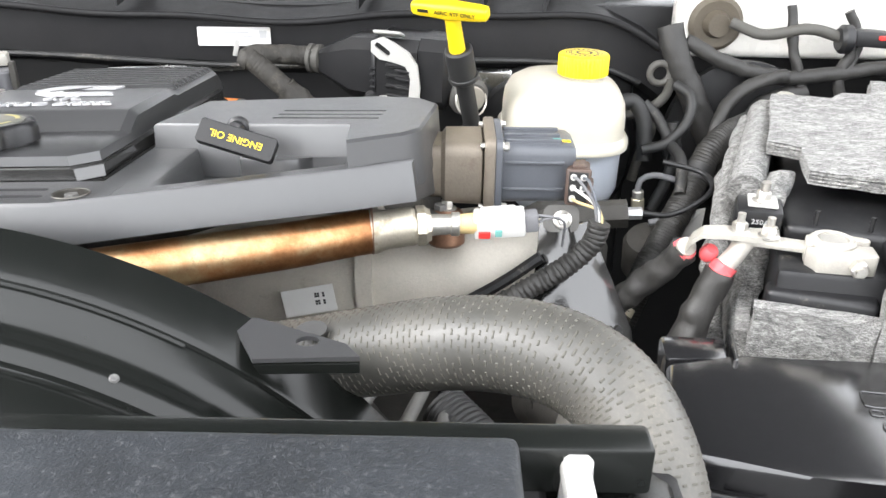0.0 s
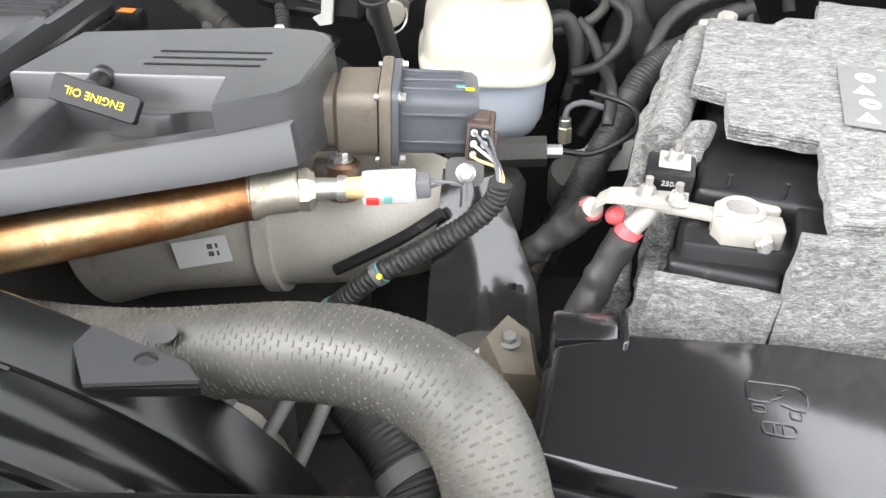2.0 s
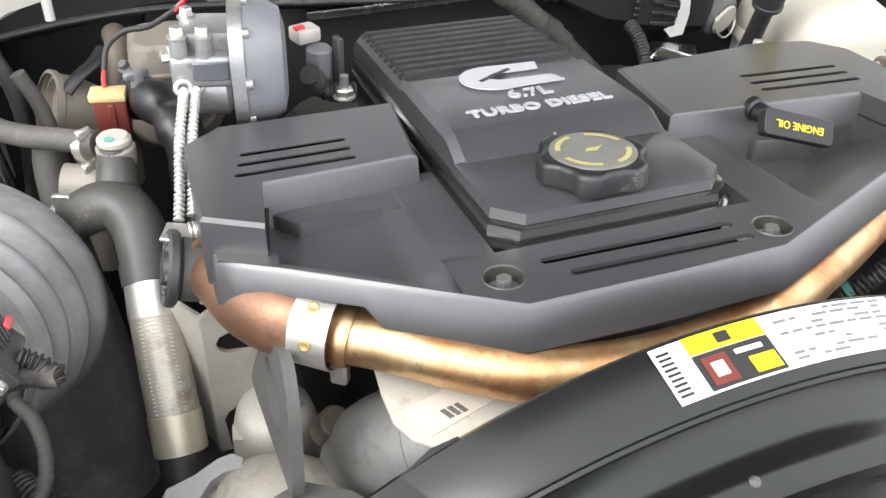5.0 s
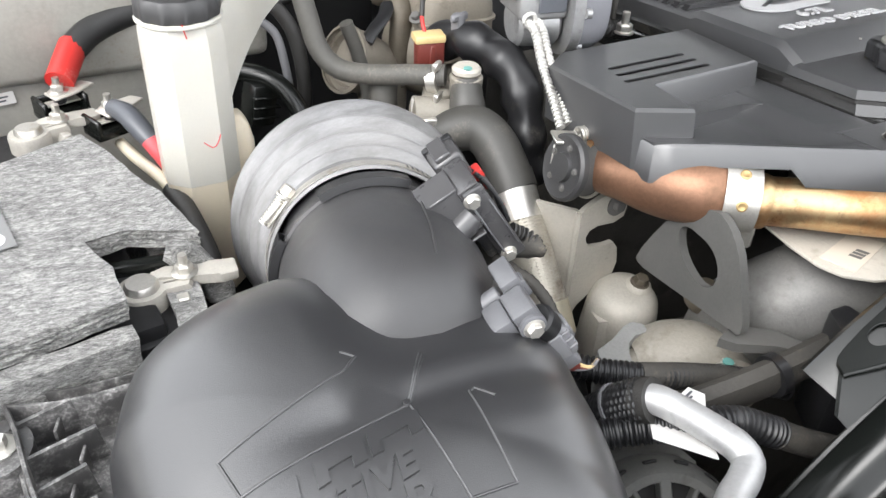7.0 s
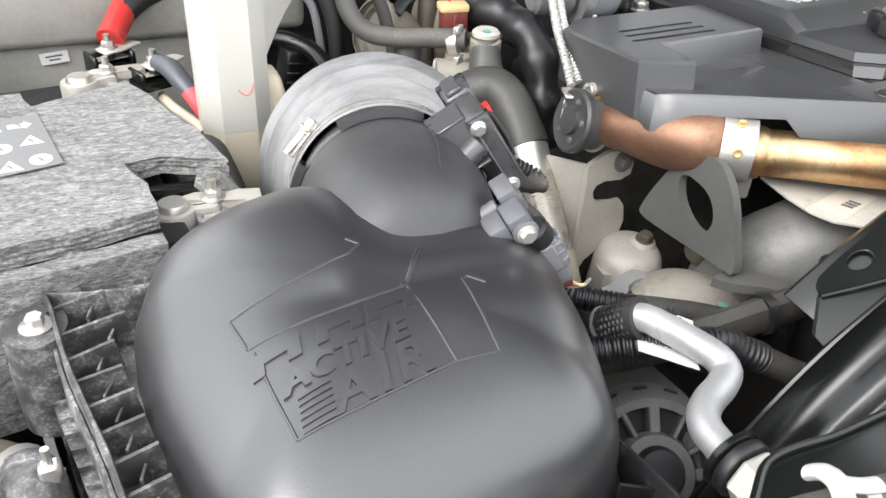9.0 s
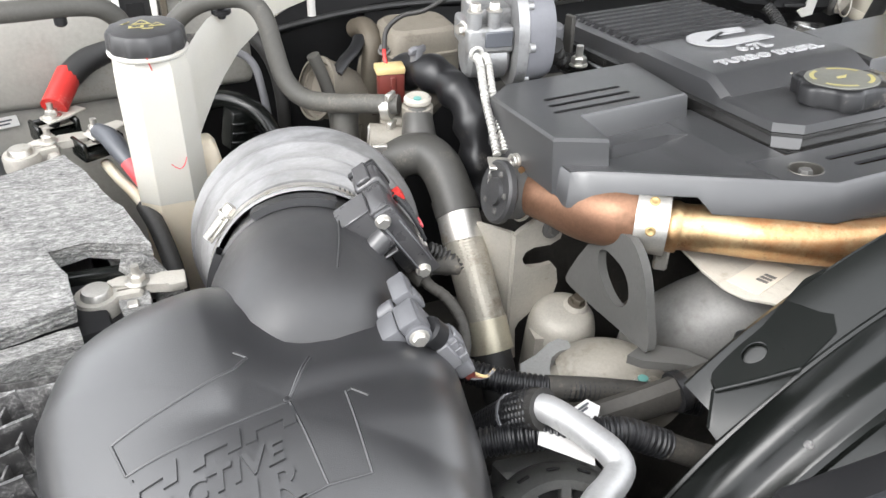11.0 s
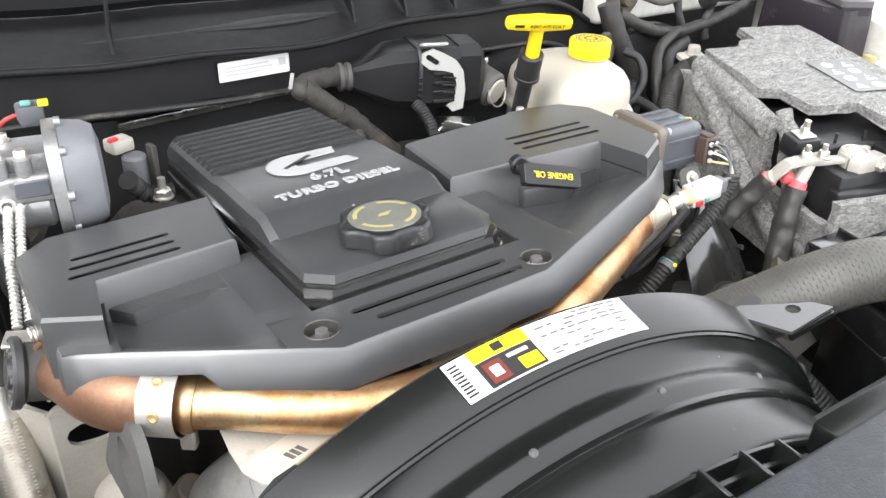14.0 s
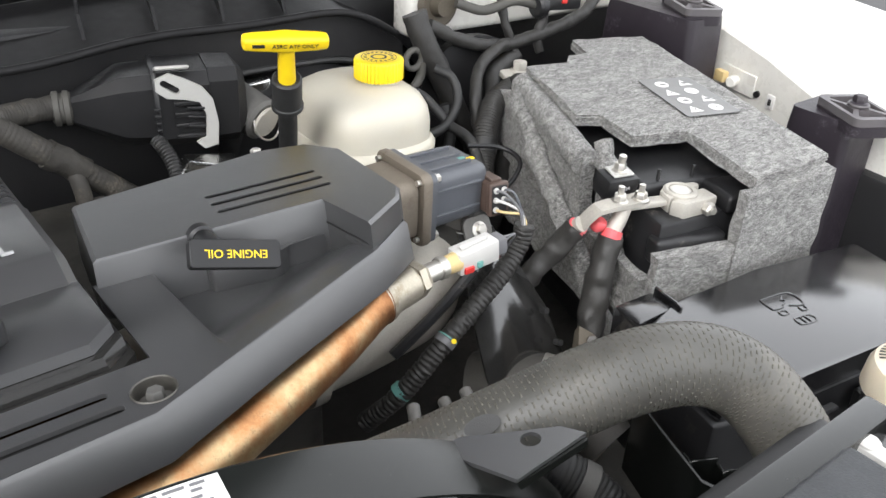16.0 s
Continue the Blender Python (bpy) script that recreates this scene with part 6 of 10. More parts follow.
part("conduit", tube([MF @ Vector(q) for q in ((0.058, -0.010, 0.012), (0.068, -0.016, 0.010), (0.076, -0.019, 0.006), (0.083, -0.018, 0.002))], 0.0052, 12, wave=0.0022, pitch=0.0036), M_TAPE, mf)
part("tape_lump", roughen(tube([MF @ Vector((0.080, -0.022, 0.004)), (-0.664, 0.776, 1.128), (-0.660, 0.764, 1.122)], 0.0075, 14, 0.003), 0.003, 120, 3.0), M_WRAP, mf, "crumpled tape")
part("branch", tube([(-0.661, 0.770, 1.125), (-0.658, 0.759, 1.120), (-0.649, 0.746, 1.115), (-0.644, 0.7265, 1.105), (-0.648, 0.709, 1.092), (-0.659, 0.703, 1.085)], 0.0044, 12, wave=0.0004, pitch=0.005), M_WRAP, mf)
ms = thing("pressure_sensor", (-0.70, 0.69, 1.11), "grey pressure sensor with a ribbed plug", "sensor")
MS = Matrix.Translation((-0.7021, 0.6712, 1.1602)) @ SENSOR_AXES
part("block", span(MS, -0.011, 0.006, 0.008, 0.0215, -0.009, 0.013, 0.0018), M_SENSOR, ms)
part("block", span(MS, -0.012, 0.007, -0.007, 0.0078, -0.010, 0.013, 0.002), M_SENSOR, ms)
part("body", span(MS, -0.010, 0.022, -0.008, 0.006, -0.006, 0.016, 0.003, 3), M_SENSOR, ms)
part("port", rod(MS @ Vector((-0.006, 0.006, 0.0195)), MS @ Vector((-0.006, 0.0225, 0.0195)), 0.0062, n=20, bev=0.0012), M_SENSOR, ms)
part("arm", span(MS, -0.016, -0.004, -0.009, 0.004, 0.013, 0.0365, 0.0018), M_SENSOR, ms)
part("arm_step", span(MS, -0.010, 0.004, -0.011, 0.002, 0.0135, 0.024, 0.0015), M_SENSOR, ms)
part("boss", moved(lathe([(0.0085, 0.0), (0.0085, 0.003), (0.0070, 0.004), (0.0, 0.004)], 24), along(MS @ Vector((0.0, 0.0, -0.0095)), FACE)), M_SENSOR, ms)
part("screw", hex_bolt(MS @ Vector((0.0, 0.0, -0.0138)), FACE, 0.0050, 0.004, 1.35), M_STEEL, ms)
part("hub", rod(MS @ Vector((0.006, -0.004, -0.002)), MS @ Vector((0.021, -0.006, -0.001)), 0.0105, 0.0100, 22, 0.002), M_BLACK, ms)
pl = part("plug", span(MS, 0.020, 0.047, -0.015, 0.004, -0.008, 0.010, 0.003, 3), M_MOUSE, ms, "pale grey ribbed plug")
part("plug_ear", span(MS, 0.022, 0.036, -0.0175, -0.0145, -0.005, 0.006, 0.001, 1), M_MOUSE, pl)
part("plug_neck", span(MS, 0.047, 0.061, -0.012, 0.001, -0.006, 0.007, 0.003, 3), M_MOUSE, pl)
part("latch", span(MS, 0.020, 0.042, -0.010, -0.001, -0.0115, -0.0078, 0.001, 1), M_MOUSE, pl)
for k in range(3):
    part("rib", span(MS, 0.024 + 0.007 * k, 0.026 + 0.007 * k, -0.0158, 0.0048, -0.0088, 0.0108, 0.0006, 1), M_MOUSE, pl)
part("seal", span(MS, 0.0605, 0.0665, -0.0095, -0.0015, -0.004, 0.005, 0.002), M_MAROON, pl, "dark red seal")
for k in range(3):
    part("wire", tube([MS @ Vector(q) for q in ((0.066, -0.008 + 0.003 * k, 0.0), (0.070, -0.010 + 0.002 * k, -0.001), (0.074, -0.014, -0.002), (0.076, -0.020, 0.002))], 0.0013, 8), (M_TAN, M_MAROON, M_MOUSE)[k], pl)

# corrugated conduits beside the box
cd = thing("wire_conduit", (-0.6, 0.68, 1.03), "black corrugated wire conduit", "conduit", "corrugated conduits")
part("sleeve", tube([(-0.670, 0.745, 1.065), (-0.652, 0.722, 1.066), (-0.62, 0.697, 1.062), (-0.583, 0.680, 1.057), (-0.54, 0.675, 1.045), (-0.50, 0.672, 1.03), (-0.46, 0.655, 1.02)], 0.0092, 18, wave=0.0014, pitch=0.0042), M_BLACK, cd)
part("tape_wrap", tube([(-0.590, 0.682, 1.0582), (-0.578, 0.679, 1.0562), (-0.54, 0.675, 1.045), (-0.505, 0.6725, 1.0315)], 0.0100, 16), M_WRAP, cd)
cd = thing("wire_conduit", (-0.55, 0.60, 1.06), "black corrugated wire conduit", "conduit", "corrugated conduits")
part("sleeve", tube([(-0.70, 0.66, 1.050), (-0.64, 0.638, 1.066), (-0.60, 0.616, 1.078), (-0.580, 0.608, 1.079), (-0.5668, 0.6042, 1.076), (-0.555, 0.5993, 1.0709), (-0.5411, 0.5958, 1.0636)], 0.0102, 18, wave=0.0016, pitch=0.0042), M_BLACK, cd)
part("tape_wrap", tube([(-0.5445, 0.5966, 1.0655), (-0.530, 0.593, 1.057), (-0.510, 0.589, 1.046), (-0.48, 0.585, 1.03)], 0.0098, 16), M_WRAP, cd)
clh = thing("coolant_hose", (-0.55, 0.65, 1.0), "worn dark rubber hose passing under the shroud", "hose")
part("rubber", tube([(-0.70, 0.69, 1.015), (-0.62, 0.668, 1.028), (-0.56, 0.655, 1.040), (-0.50, 0.645, 1.056), (-0.42, 0.65, 1.06)], 0.0150, 8, flat=0.75), M_WRAP, clh)
part("hose_band", tube([(-0.500, 0.6450, 1.056), (-0.492, 0.6450, 1.0568)], 0.0162, 18), M_BLACK, clh)
bls = thing("braided_loom", (-0.66, 0.645, 1.04), "black woven sleeve round the aluminium pipe", "sleeve")
part("weave", knurled([(-0.672, 0.685, 1.015), (-0.652, 0.674, 1.036), (-0.640, 0.664, 1.054), (-0.631, 0.6515, 1.0735), (-0.6225, 0.638, 1.0885)], 0.0150, 80, 0.0009, 0.0020, 0.0036, 20), M_BLACK, bls)
part("tape_end", tube([(-0.6255, 0.643, 1.084), (-0.6205, 0.634, 1.0905)], 0.0152, 20), M_TAPE, bls)
part("cable_tie", tube([(-0.6330, 0.6545, 1.0695), (-0.6322, 0.6532, 1.0711)], 0.0166, 20), M_MOUSE, bls)
ac = thing("refrigerant_pipe", (-0.64, 0.57, 1.08), "bent bare aluminium refrigerant pipe", "pipe")
part("tube", tube([(-0.630, 0.648, 1.082), (-0.6205, 0.634, 1.0915), (-0.6110, 0.6185, 1.0915), (-0.6040, 0.5985, 1.0925), (-0.5985, 0.582, 1.0920), (-0.5985, 0.571, 1.0890), (-0.6090, 0.5625, 1.0875), (-0.6232, 0.5552, 1.0873), (-0.6360, 0.5450, 1.0890), (-0.6415, 0.5350, 1.0887), (-0.6422, 0.5260, 1.0882), (-0.6422, 0.5146, 1.0881), (-0.6410, 0.5055, 1.0889)], 0.0100, 24, 0.003), M_ALU, ac)
PD = Vector((0.10, -1.0, -0.02))
part("fitting", lathe([(0.0100, 0.0), (0.0170, 0.0), (0.0192, 0.0014), (0.0192, 0.0046), (0.0172, 0.006), (0.0100, 0.006)], 36, along((-0.6420, 0.5140, 1.0881), PD)), M_SHROUD, ac)
part("fitting_groove", lathe([(0.0100, 0.0), (0.0180, 0.0), (0.0186, 0.001), (0.0186, 0.0055), (0.0176, 0.007), (0.0100, 0.007)], 36, along((-0.6413, 0.5070, 1.0880), PD)), M_BLACK, ac)
part("nut", rod((-0.6405, 0.4995, 1.0878), (-0.6385, 0.4835, 1.0872), 0.0172, 0.0165, 6, 0.002), M_LEAD, ac, "pale hex nut")
part("stub", tube([(-0.6385, 0.484, 1.0872), (-0.638, 0.474, 1.078), (-0.638, 0.468, 1.05), (-0.638, 0.466, 1.0)], 0.0125, 18), M_GREYMETAL, ac)
tg = thing("paper_tag", (-0.585, 0.645, 1.05), "curled white paper tag on the pipe", "tag")
part("paper", loft([[(-0.6290 + 0.0005 * k, 0.6215, 1.0790 - 0.0006 * k), (-0.6060, 0.6360, 1.0765 - 0.0006 * k), (-0.5760, 0.6490, 1.0715 - 0.0006 * k), (-0.5720, 0.6370, 1.0740 - 0.0006 * k), (-0.5870, 0.6180, 1.0770 - 0.0006 * k), (-0.6030, 0.5940, 1.0785 - 0.0006 * k)] for k in (0, 1)]), M_PAPER, tg)
part("fold", loft([[(-0.6365, 0.6120, 1.0845 - k), (-0.6100, 0.5820, 1.0850 - k), (-0.5990, 0.6000, 1.0800 - k), (-0.6250, 0.6300, 1.0795 - k)] for k in (0.0, 0.0006)]), M_PAPER, tg)
for k in range(3):
    part("print_bar", box((0.030, 0.0016, 0.0004), m=Matrix.Translation((-0.592 - 0.003 * k, 0.637 - 0.004 * k, 1.0757)) @ pose(0, 0, 0, 6, 6, 24)), M_SLATE, tg)
al = thing("alternator", (-0.60, 0.63, 0.9), "dull grey finned alternator deep beside the engine", "alternator")
ALM = along((-0.612, 0.592, 0.978), (0.12, 0.62, -0.7))
part("housing", lathe([(0.0475, 0.000), (0.054, -0.001), (0.060, 0.003), (0.0655, 0.012), (0.0675, 0.020), (0.0675, 0.032), (0.0645, 0.034), (0.0645, 0.060), (0.0675, 0.062), (0.0675, 0.10), (0.05, 0.11), (0.0, 0.11)], 48, ALM, cap=False), M_ALTERN, al, angle=30)
# dark disc behind the spokes stands for the shade inside
part("rear_disc", lathe([(0.0, 0.010), (0.050, 0.010), (0.050, 0.012), (0.0, 0.012)], 32, ALM), M_HOLESHADE, al)
part("hub_ring", lathe([(0.020, 0.012), (0.020, -0.003), (0.0275, -0.003), (0.0305, 0.001), (0.0305, 0.012)], 36, ALM, cap=False), M_ALTERN, al)
part("hub_cover", lathe([(0.0, -0.010), (0.0165, -0.009), (0.0195, -0.005), (0.0195, 0.010)], 28, ALM), M_BLACK, al)
for i in range(12):
    a = radians(30 * i + 8)
    part("spoke", box((0.022, 0.0042 if i % 3 else 0.009, 0.010), 0.0012, 1, ALM @ pose(0, 0, 0, 0, 0, math.degrees(a)) @ turn((0.0395, 0, 0.0045))), M_ALTERN, al)
# dark bars on the housing stand for shaded vents
for i in range(16):
    a = 22.5 * i
    part("vent", box((0.0022, 0.010, 0.006), 0.0006, 1, ALM @ pose(0, 0, 0, 0, 0, a) @ turn((0.0622, 0, 0.0062))), M_HOLESHADE, al)
part("mount_lug", loft([[(-0.640, 0.668, z), (-0.612, 0.684, z + 0.004), (-0.575, 0.676, z + 0.002), (-0.556, 0.640, z - 0.012), (-0.566, 0.624, z - 0.014), (-0.600, 0.640, z - 0.004), (-0.632, 0.646, z - 0.004)] for z in (0.985, 1.004, 1.007)]), M_ALTERN, al)
part("mount_bolt", hex_bolt((-0.572, 0.642, 0.995), (0.05, -0.4, 0.9), 0.006, 0.007, 1.7), M_GREYMETAL, al)
part("strut", loft([[(-0.580, 0.608, z), (-0.566, 0.614, z), (-0.556, 0.580, z - 0.04), (-0.572, 0.574, z - 0.04)] for z in (0.984, 0.992)]), M_ALTERN, al)

# ---- battery beside the air box ----
def sloped(a, b, z):
    return BL @ Vector((a, b, z))


BL = Matrix.Translation((-1.012, 0.800, 0.0)) @ pose(0, 0, 0, 0, 0, 9)


def felt_slab(poly, z0, z1, m, seed=0.0, amp=0.0016, cuts=0.012, layers=4):
    """A slab of felt with layered, slightly ragged edges."""
    pts = []
    n = len(poly)
    for i in range(n):
        a, b = Vector(poly[i]), Vector(poly[(i + 1) % n])
        k = max(1, int((b - a).length / cuts))
        pts += [a + (b - a) * j / k for j in range(k)]
    rings = []
    for li in range(2 * layers + 1):
        f = li / (2 * layers)
        off = -0.0007 if li % 2 else 0.0007
        ring = []
        for i, p in enumerate(pts):
            d = (pts[(i + 1) % len(pts)] - pts[i - 1])
            nn = Vector((d.y, -d.x)).normalized() * (off + 0.0026 * noise.noise(Vector((p.x * 60, p.y * 60, 0.8 * li + seed))))
            ring.append((p.x + nn.x, p.y + nn.y, z0 + (z1 - z0) * f))
        rings.append(ring)
    bm = loft(rings)
    return moved(roughen(bm, amp, 22.0, seed), m)


bt = thing("battery", (-0.95, 0.98, 0.9), "black truck battery wrapped in grey felt", "battery")
part("case", prism([(-0.005, 0.01), (0.125, 0.01), (0.135, 0.36), (-0.01, 0.36)], 0.90, 1.092, 0.006, 2, BL), M_BLACK, bt)
part("felt_lid", felt_slab([(-0.05, 0.0), (0.101, 0.008), (0.103, 0.050), (0.097, 0.092), (0.125, 0.094), (0.150, 0.078), (0.172, 0.066), (0.166, 0.12), (0.150, 0.20), (0.139, 0.262), (0.05, 0.235), (0.045, 0.27), (-0.05, 0.27)], 1.106, 1.122, BL, 3.0), M_FELT, bt, "grey felt cover")
part("felt_front", felt_slab([(-0.05, -0.013), (0.100, -0.013), (0.100, 0.002), (-0.05, 0.002)], 0.98, 1.106, BL, 5.0, 0.0015), M_FELT, bt, "grey felt wrap")
part("felt_side", felt_slab([(0.13, -0.005), (0.15, -0.005), (0.165, 0.08), (0.150, 0.30), (0.136, 0.30), (0.142, 0.08)], 0.95, 1.09, BL, 7.0, 0.003), M_FELT, bt, "grey felt wrap")
part("felt_curl", tube([sloped(0.148, 0.078, 1.104), sloped(0.164, 0.070, 1.098), sloped(0.174, 0.062, 1.086), sloped(0.178, 0.052, 1.064)], 0.010, 14, 0.005, radius=lambda f: 1.0 + 0.25 * math.sin(9 * f)), M_FELT, bt, "curled felt edge")
part("case_ledge", prism([(0.100, 0.004), (0.150, 0.004), (0.150, 0.085), (0.100, 0.090)], 1.060, 1.080, 0.003, 2, BL), M_BLACK, bt)
part("lid_bar", prism([(0.098, 0.080), (0.150, 0.068), (0.152, 0.078), (0.098, 0.091)], 1.088, 1.101, 0.002, 2, BL), M_SHROUD, bt)
lbp = part("label", prism([(-0.05, 0.100), (0.055, 0.108), (0.052, 0.213), (-0.05, 0.207)], 1.1236, 1.1241, m=BL), M_GLASSY, bt, "clear printed label")
for x, y, k in ((0.0345, 0.1927, 0), (0.039, 0.159, 1), (0.041, 0.121, 2), (0.018, 0.117, 1), (0.016, 0.152, 2), (0.011, 0.188, 0), (-0.010, 0.155, 1), (-0.008, 0.120, 2)):
    shp = [[(x - 0.009, y - 0.004), (x + 0.004, y - 0.005), (x + 0.004, y - 0.008), (x + 0.010, y), (x + 0.004, y + 0.007), (x + 0.004, y + 0.003), (x - 0.009, y + 0.004)], [(x - 0.009, y - 0.007), (x + 0.009, y - 0.008), (x + 0.001, y + 0.011)], ring_points(x, y, 0.0085, 0.0095, 20)][k]
    part("label_sign", prism(shp, 1.1242, 1.1245, m=BL), M_PAPER, lbp)
    part("sign_bar", box((0.0022, 0.008, 0.0003), m=BL @ turn((x, y, 1.1247), rz=20)), M_GLASSY, lbp)


def terminal(owner, at, turn_deg, long_=0.07):
    """An oxidised post clamp with its bolt and strap."""
    m = Matrix.Translation(at) @ pose(0, 0, 0, 0, 0, turn_deg)
    loop = [(0.0185 * math.cos(a), 0.0185 * math.sin(a)) for a in [radians(28 + 304 * i / 22) for i in range(23)]]
    jaws = loop + [(0.034, -0.0085), (0.036, -0.0030), (0.034, -0.0012), (0.016, -0.0012), (0.016, 0.0012), (0.034, 0.0012), (0.036, 0.0030), (0.034, 0.0085)]
    t = part("post_clamp", loft([[(x * k, y * k, z) for x, y in jaws] for z, k in ((-0.012, 1.0), (0.003, 1.0), (0.0055, 0.94))]), M_LEAD, owner, "oxidised lead post clamp")
    t.data.transform(Matrix.Translation(-ORIGIN[owner.name]) @ m @ Matrix.Translation(ORIGIN[owner.name]))
    part("post", moved(lathe([(0.0135, 0), (0.0120, 0.007), (0.0105, 0.009), (0, 0.0092)], 28), m @ turn((0, 0, 0.002))), M_STEEL, t)
    part("clamp_bolt", rod(m @ Vector((0.026, -0.036, -0.003)), m @ Vector((0.026, 0.012, -0.003)), 0.0036, n=12), M_STEEL, t)
    part("clamp_nut", moved(lathe([(0.0072, 0), (0.0072, 0.007), (0.006, 0.008)], 6), along(m @ Vector((0.026, -0.014, -0.003)), m.to_3x3() @ Vector((0, -1, 0)))), M_STEEL, t)
    part("strap", moved(roughen(prism([(0.012, 0.004), (0.030, 0.002), (long_ * 0.8, -0.008), (long_, -0.007), (long_, 0.010), (long_ * 0.7, 0.015), (0.02, 0.019), (0.008, 0.016)], -0.001, 0.007, 0.0015, 2), 0.0008, 90, 4.0), m), M_LEAD, t, "oxidised lead strap")
    part("stud", hex_bolt(m @ Vector((long_ * 0.46, 0.007, 0.007)), (0, 0, 1), 0.0068, 0.007, 1.5), M_STEEL, t)
    part("stud_tip", rod(m @ Vector((long_ * 0.46, 0.007, 0.012)), m @ Vector((long_ * 0.46, 0.007, 0.022)), 0.0034, n=12), M_STEEL, t)
    return t


terminal(bt, (-0.901, 0.872, 1.089), 0, 0.070)
terminal(bt, (-0.960, 1.128, 1.103), 18, 0.066)
fz = thing("fuse_holder", (-0.90, 1.17, 1.09), "black terminal fuse blocks with pale links", "fuse holder")
for at, rz in (((-0.928, 1.186, 1.108), 20), ((-0.887, 1.140, 1.104), 24)):
    m = turn(at, rz=rz)
    part("base", box((0.046, 0.030, 0.008), 0.002, 2, m @ turn((0, 0, -0.009))), M_SHROUD, fz)
    for dx in (-0.020, 0.020):
        part("side_wall", box((0.005, 0.030, 0.018), 0.0015, 1, m @ turn((dx, 0, -0.001))), M_SHROUD, fz)
    part("back_wall", box((0.038, 0.004, 0.016), 0.0015, 1, m @ turn((0, 0.013, -0.002))), M_SHROUD, fz)
    part("link", prism([(-0.017, -0.004), (0.019, -0.006), (0.021, 0.006), (-0.015, 0.008)], -0.001, 0.001, 0.0006, 1, m), M_LEAD, fz)
    part("top_tab", prism([(-0.010, -0.016), (0.012, -0.012), (0.036, -0.002), (0.030, 0.012), (0.004, 0.012), (-0.012, 0.006)], 0.0085, 0.0115, 0.001, 1, m), M_LEAD, fz, "oxidised lug")
    part("post", rod(m @ Vector((0, 0, 0)), m @ Vector((0, 0, 0.010)), 0.006, n=14), M_BLACK, fz)
    part("stud", hex_bolt(m @ Vector((0, 0, 0.0120)), (0, 0, 1), 0.0066, 0.007, 1.45), M_STEEL, fz)
    part("stud_tip", rod(m @ Vector((0, 0, 0.018)), m @ Vector((0, 0, 0.026)), 0.0034, n=12), M_STEEL, fz)
rc = thing("battery_cable", (-0.86, 1.05, 1.05), "red battery cable with grey heat-shrink end", "cable", "battery cables")
part("boot", tube([(-0.884, 1.132, 1.119), (-0.874, 1.112, 1.119), (-0.866, 1.093, 1.112), (-0.8585, 1.077, 1.103)], 0.0100, 16, 0.003, radius=lambda f: 0.85 + 0.2 * math.sin(math.pi * f)), M_SLATE, rc, "grey heat-shrink boot")
part("lug_sleeve", tube([(-0.8600, 1.080, 1.105), (-0.854, 1.070, 1.094), (-0.849, 1.066, 1.083)], 0.0090, 16, 0.003, radius=lambda f: 1.0 - 0.22 * f), M_PINK, rc, "faded red sleeve")
part("insulation", tube([(-0.8500, 1.067, 1.085), (-0.842, 1.064, 1.066), (-0.832, 1.062, 1.040), (-0.822, 1.058, 0.99)], 0.0066, 14), M_RED, rc)
rc = thing("battery_cable", (-0.93, 1.22, 1.12), "red-booted black cable to the rear terminal", "cable", "battery cables")
part("boot", tube([(-0.925, 1.195, 1.125), (-0.915, 1.215, 1.135), (-0.905, 1.235, 1.145)], 0.014, 14), M_RED, rc)
part("insulation", tube([(-0.908, 1.230, 1.142), (-0.88, 1.25, 1.155), (-0.83, 1.26, 1.165), (-0.75, 1.26, 1.16)], 0.014, 14), M_RUBBER_D, rc)
rc = thing("battery_cable", (-0.87, 1.0, 1.03), "tan cable with black tape", "cable", "battery cables")
part("insulation", tube([(-0.884, 1.135, 1.080), (-0.874, 1.10, 1.079), (-0.862, 1.062, 1.080), (-0.851, 1.032, 1.074)], 0.0056, 12), M_COOLANT, rc)
part("tape", tube([(-0.853, 1.037, 1.0755), (-0.845, 1.005, 1.066), (-0.838, 0.96, 1.045), (-0.836, 0.92, 1.01)], 0.0090, 12), M_TAPE, rc)

# ---- coolant bottle ----
cb = thing("coolant_bottle", (-0.81, 1.08, 0.95), "milky plastic coolant bottle with a black cap", "bottle")
BC = Vector((-0.8225, 1.047, 0))
sec = [(-0.0335, -0.018), (-0.016, -0.0325), (0.016, -0.0315), (0.0325, -0.015), (0.0325, 0.020), (0.016, 0.033), (-0.018, 0.033), (-0.0335, 0.018)]
part("body", loft([[(BC.x + x * s, BC.y + y * s, z) for x, y in sec] for z, s in ((1.085, 1.0), (1.14, 1.0), (1.20, 1.0), (1.216, 0.985), (1.222, 0.95), (1.228, 0.88))]), M_BOTTLE, cb, angle=30)
part("lower_body", loft([[(BC.x + x * s, BC.y + y * s, z) for x, y in sec] for z, s in ((0.96, 0.78), (1.0, 0.92), (1.05, 0.985), (1.0848, 0.999))]), M_COOLANT, cb, "coolant showing tan through the plastic", angle=30)
part("sump", loft([[(-0.786 + x * k, 1.058 + y * k, z) for x, y in round_rect(-0.014, -0.020, 0.014, 0.020, 0.008)] for z, k in ((0.98, 0.9), (1.05, 1.0), (1.108, 1.0), (1.122, 0.8), (1.130, 0.45))]), M_COOLANT, cb, "tan coolant in the side bulge", angle=50)
part("neck", rod((BC.x, BC.y, 1.2275), (BC.x, BC.y, 1.2320), 0.0358, n=40, bev=0.0015), M_BOTTLE, cb)
wing = []
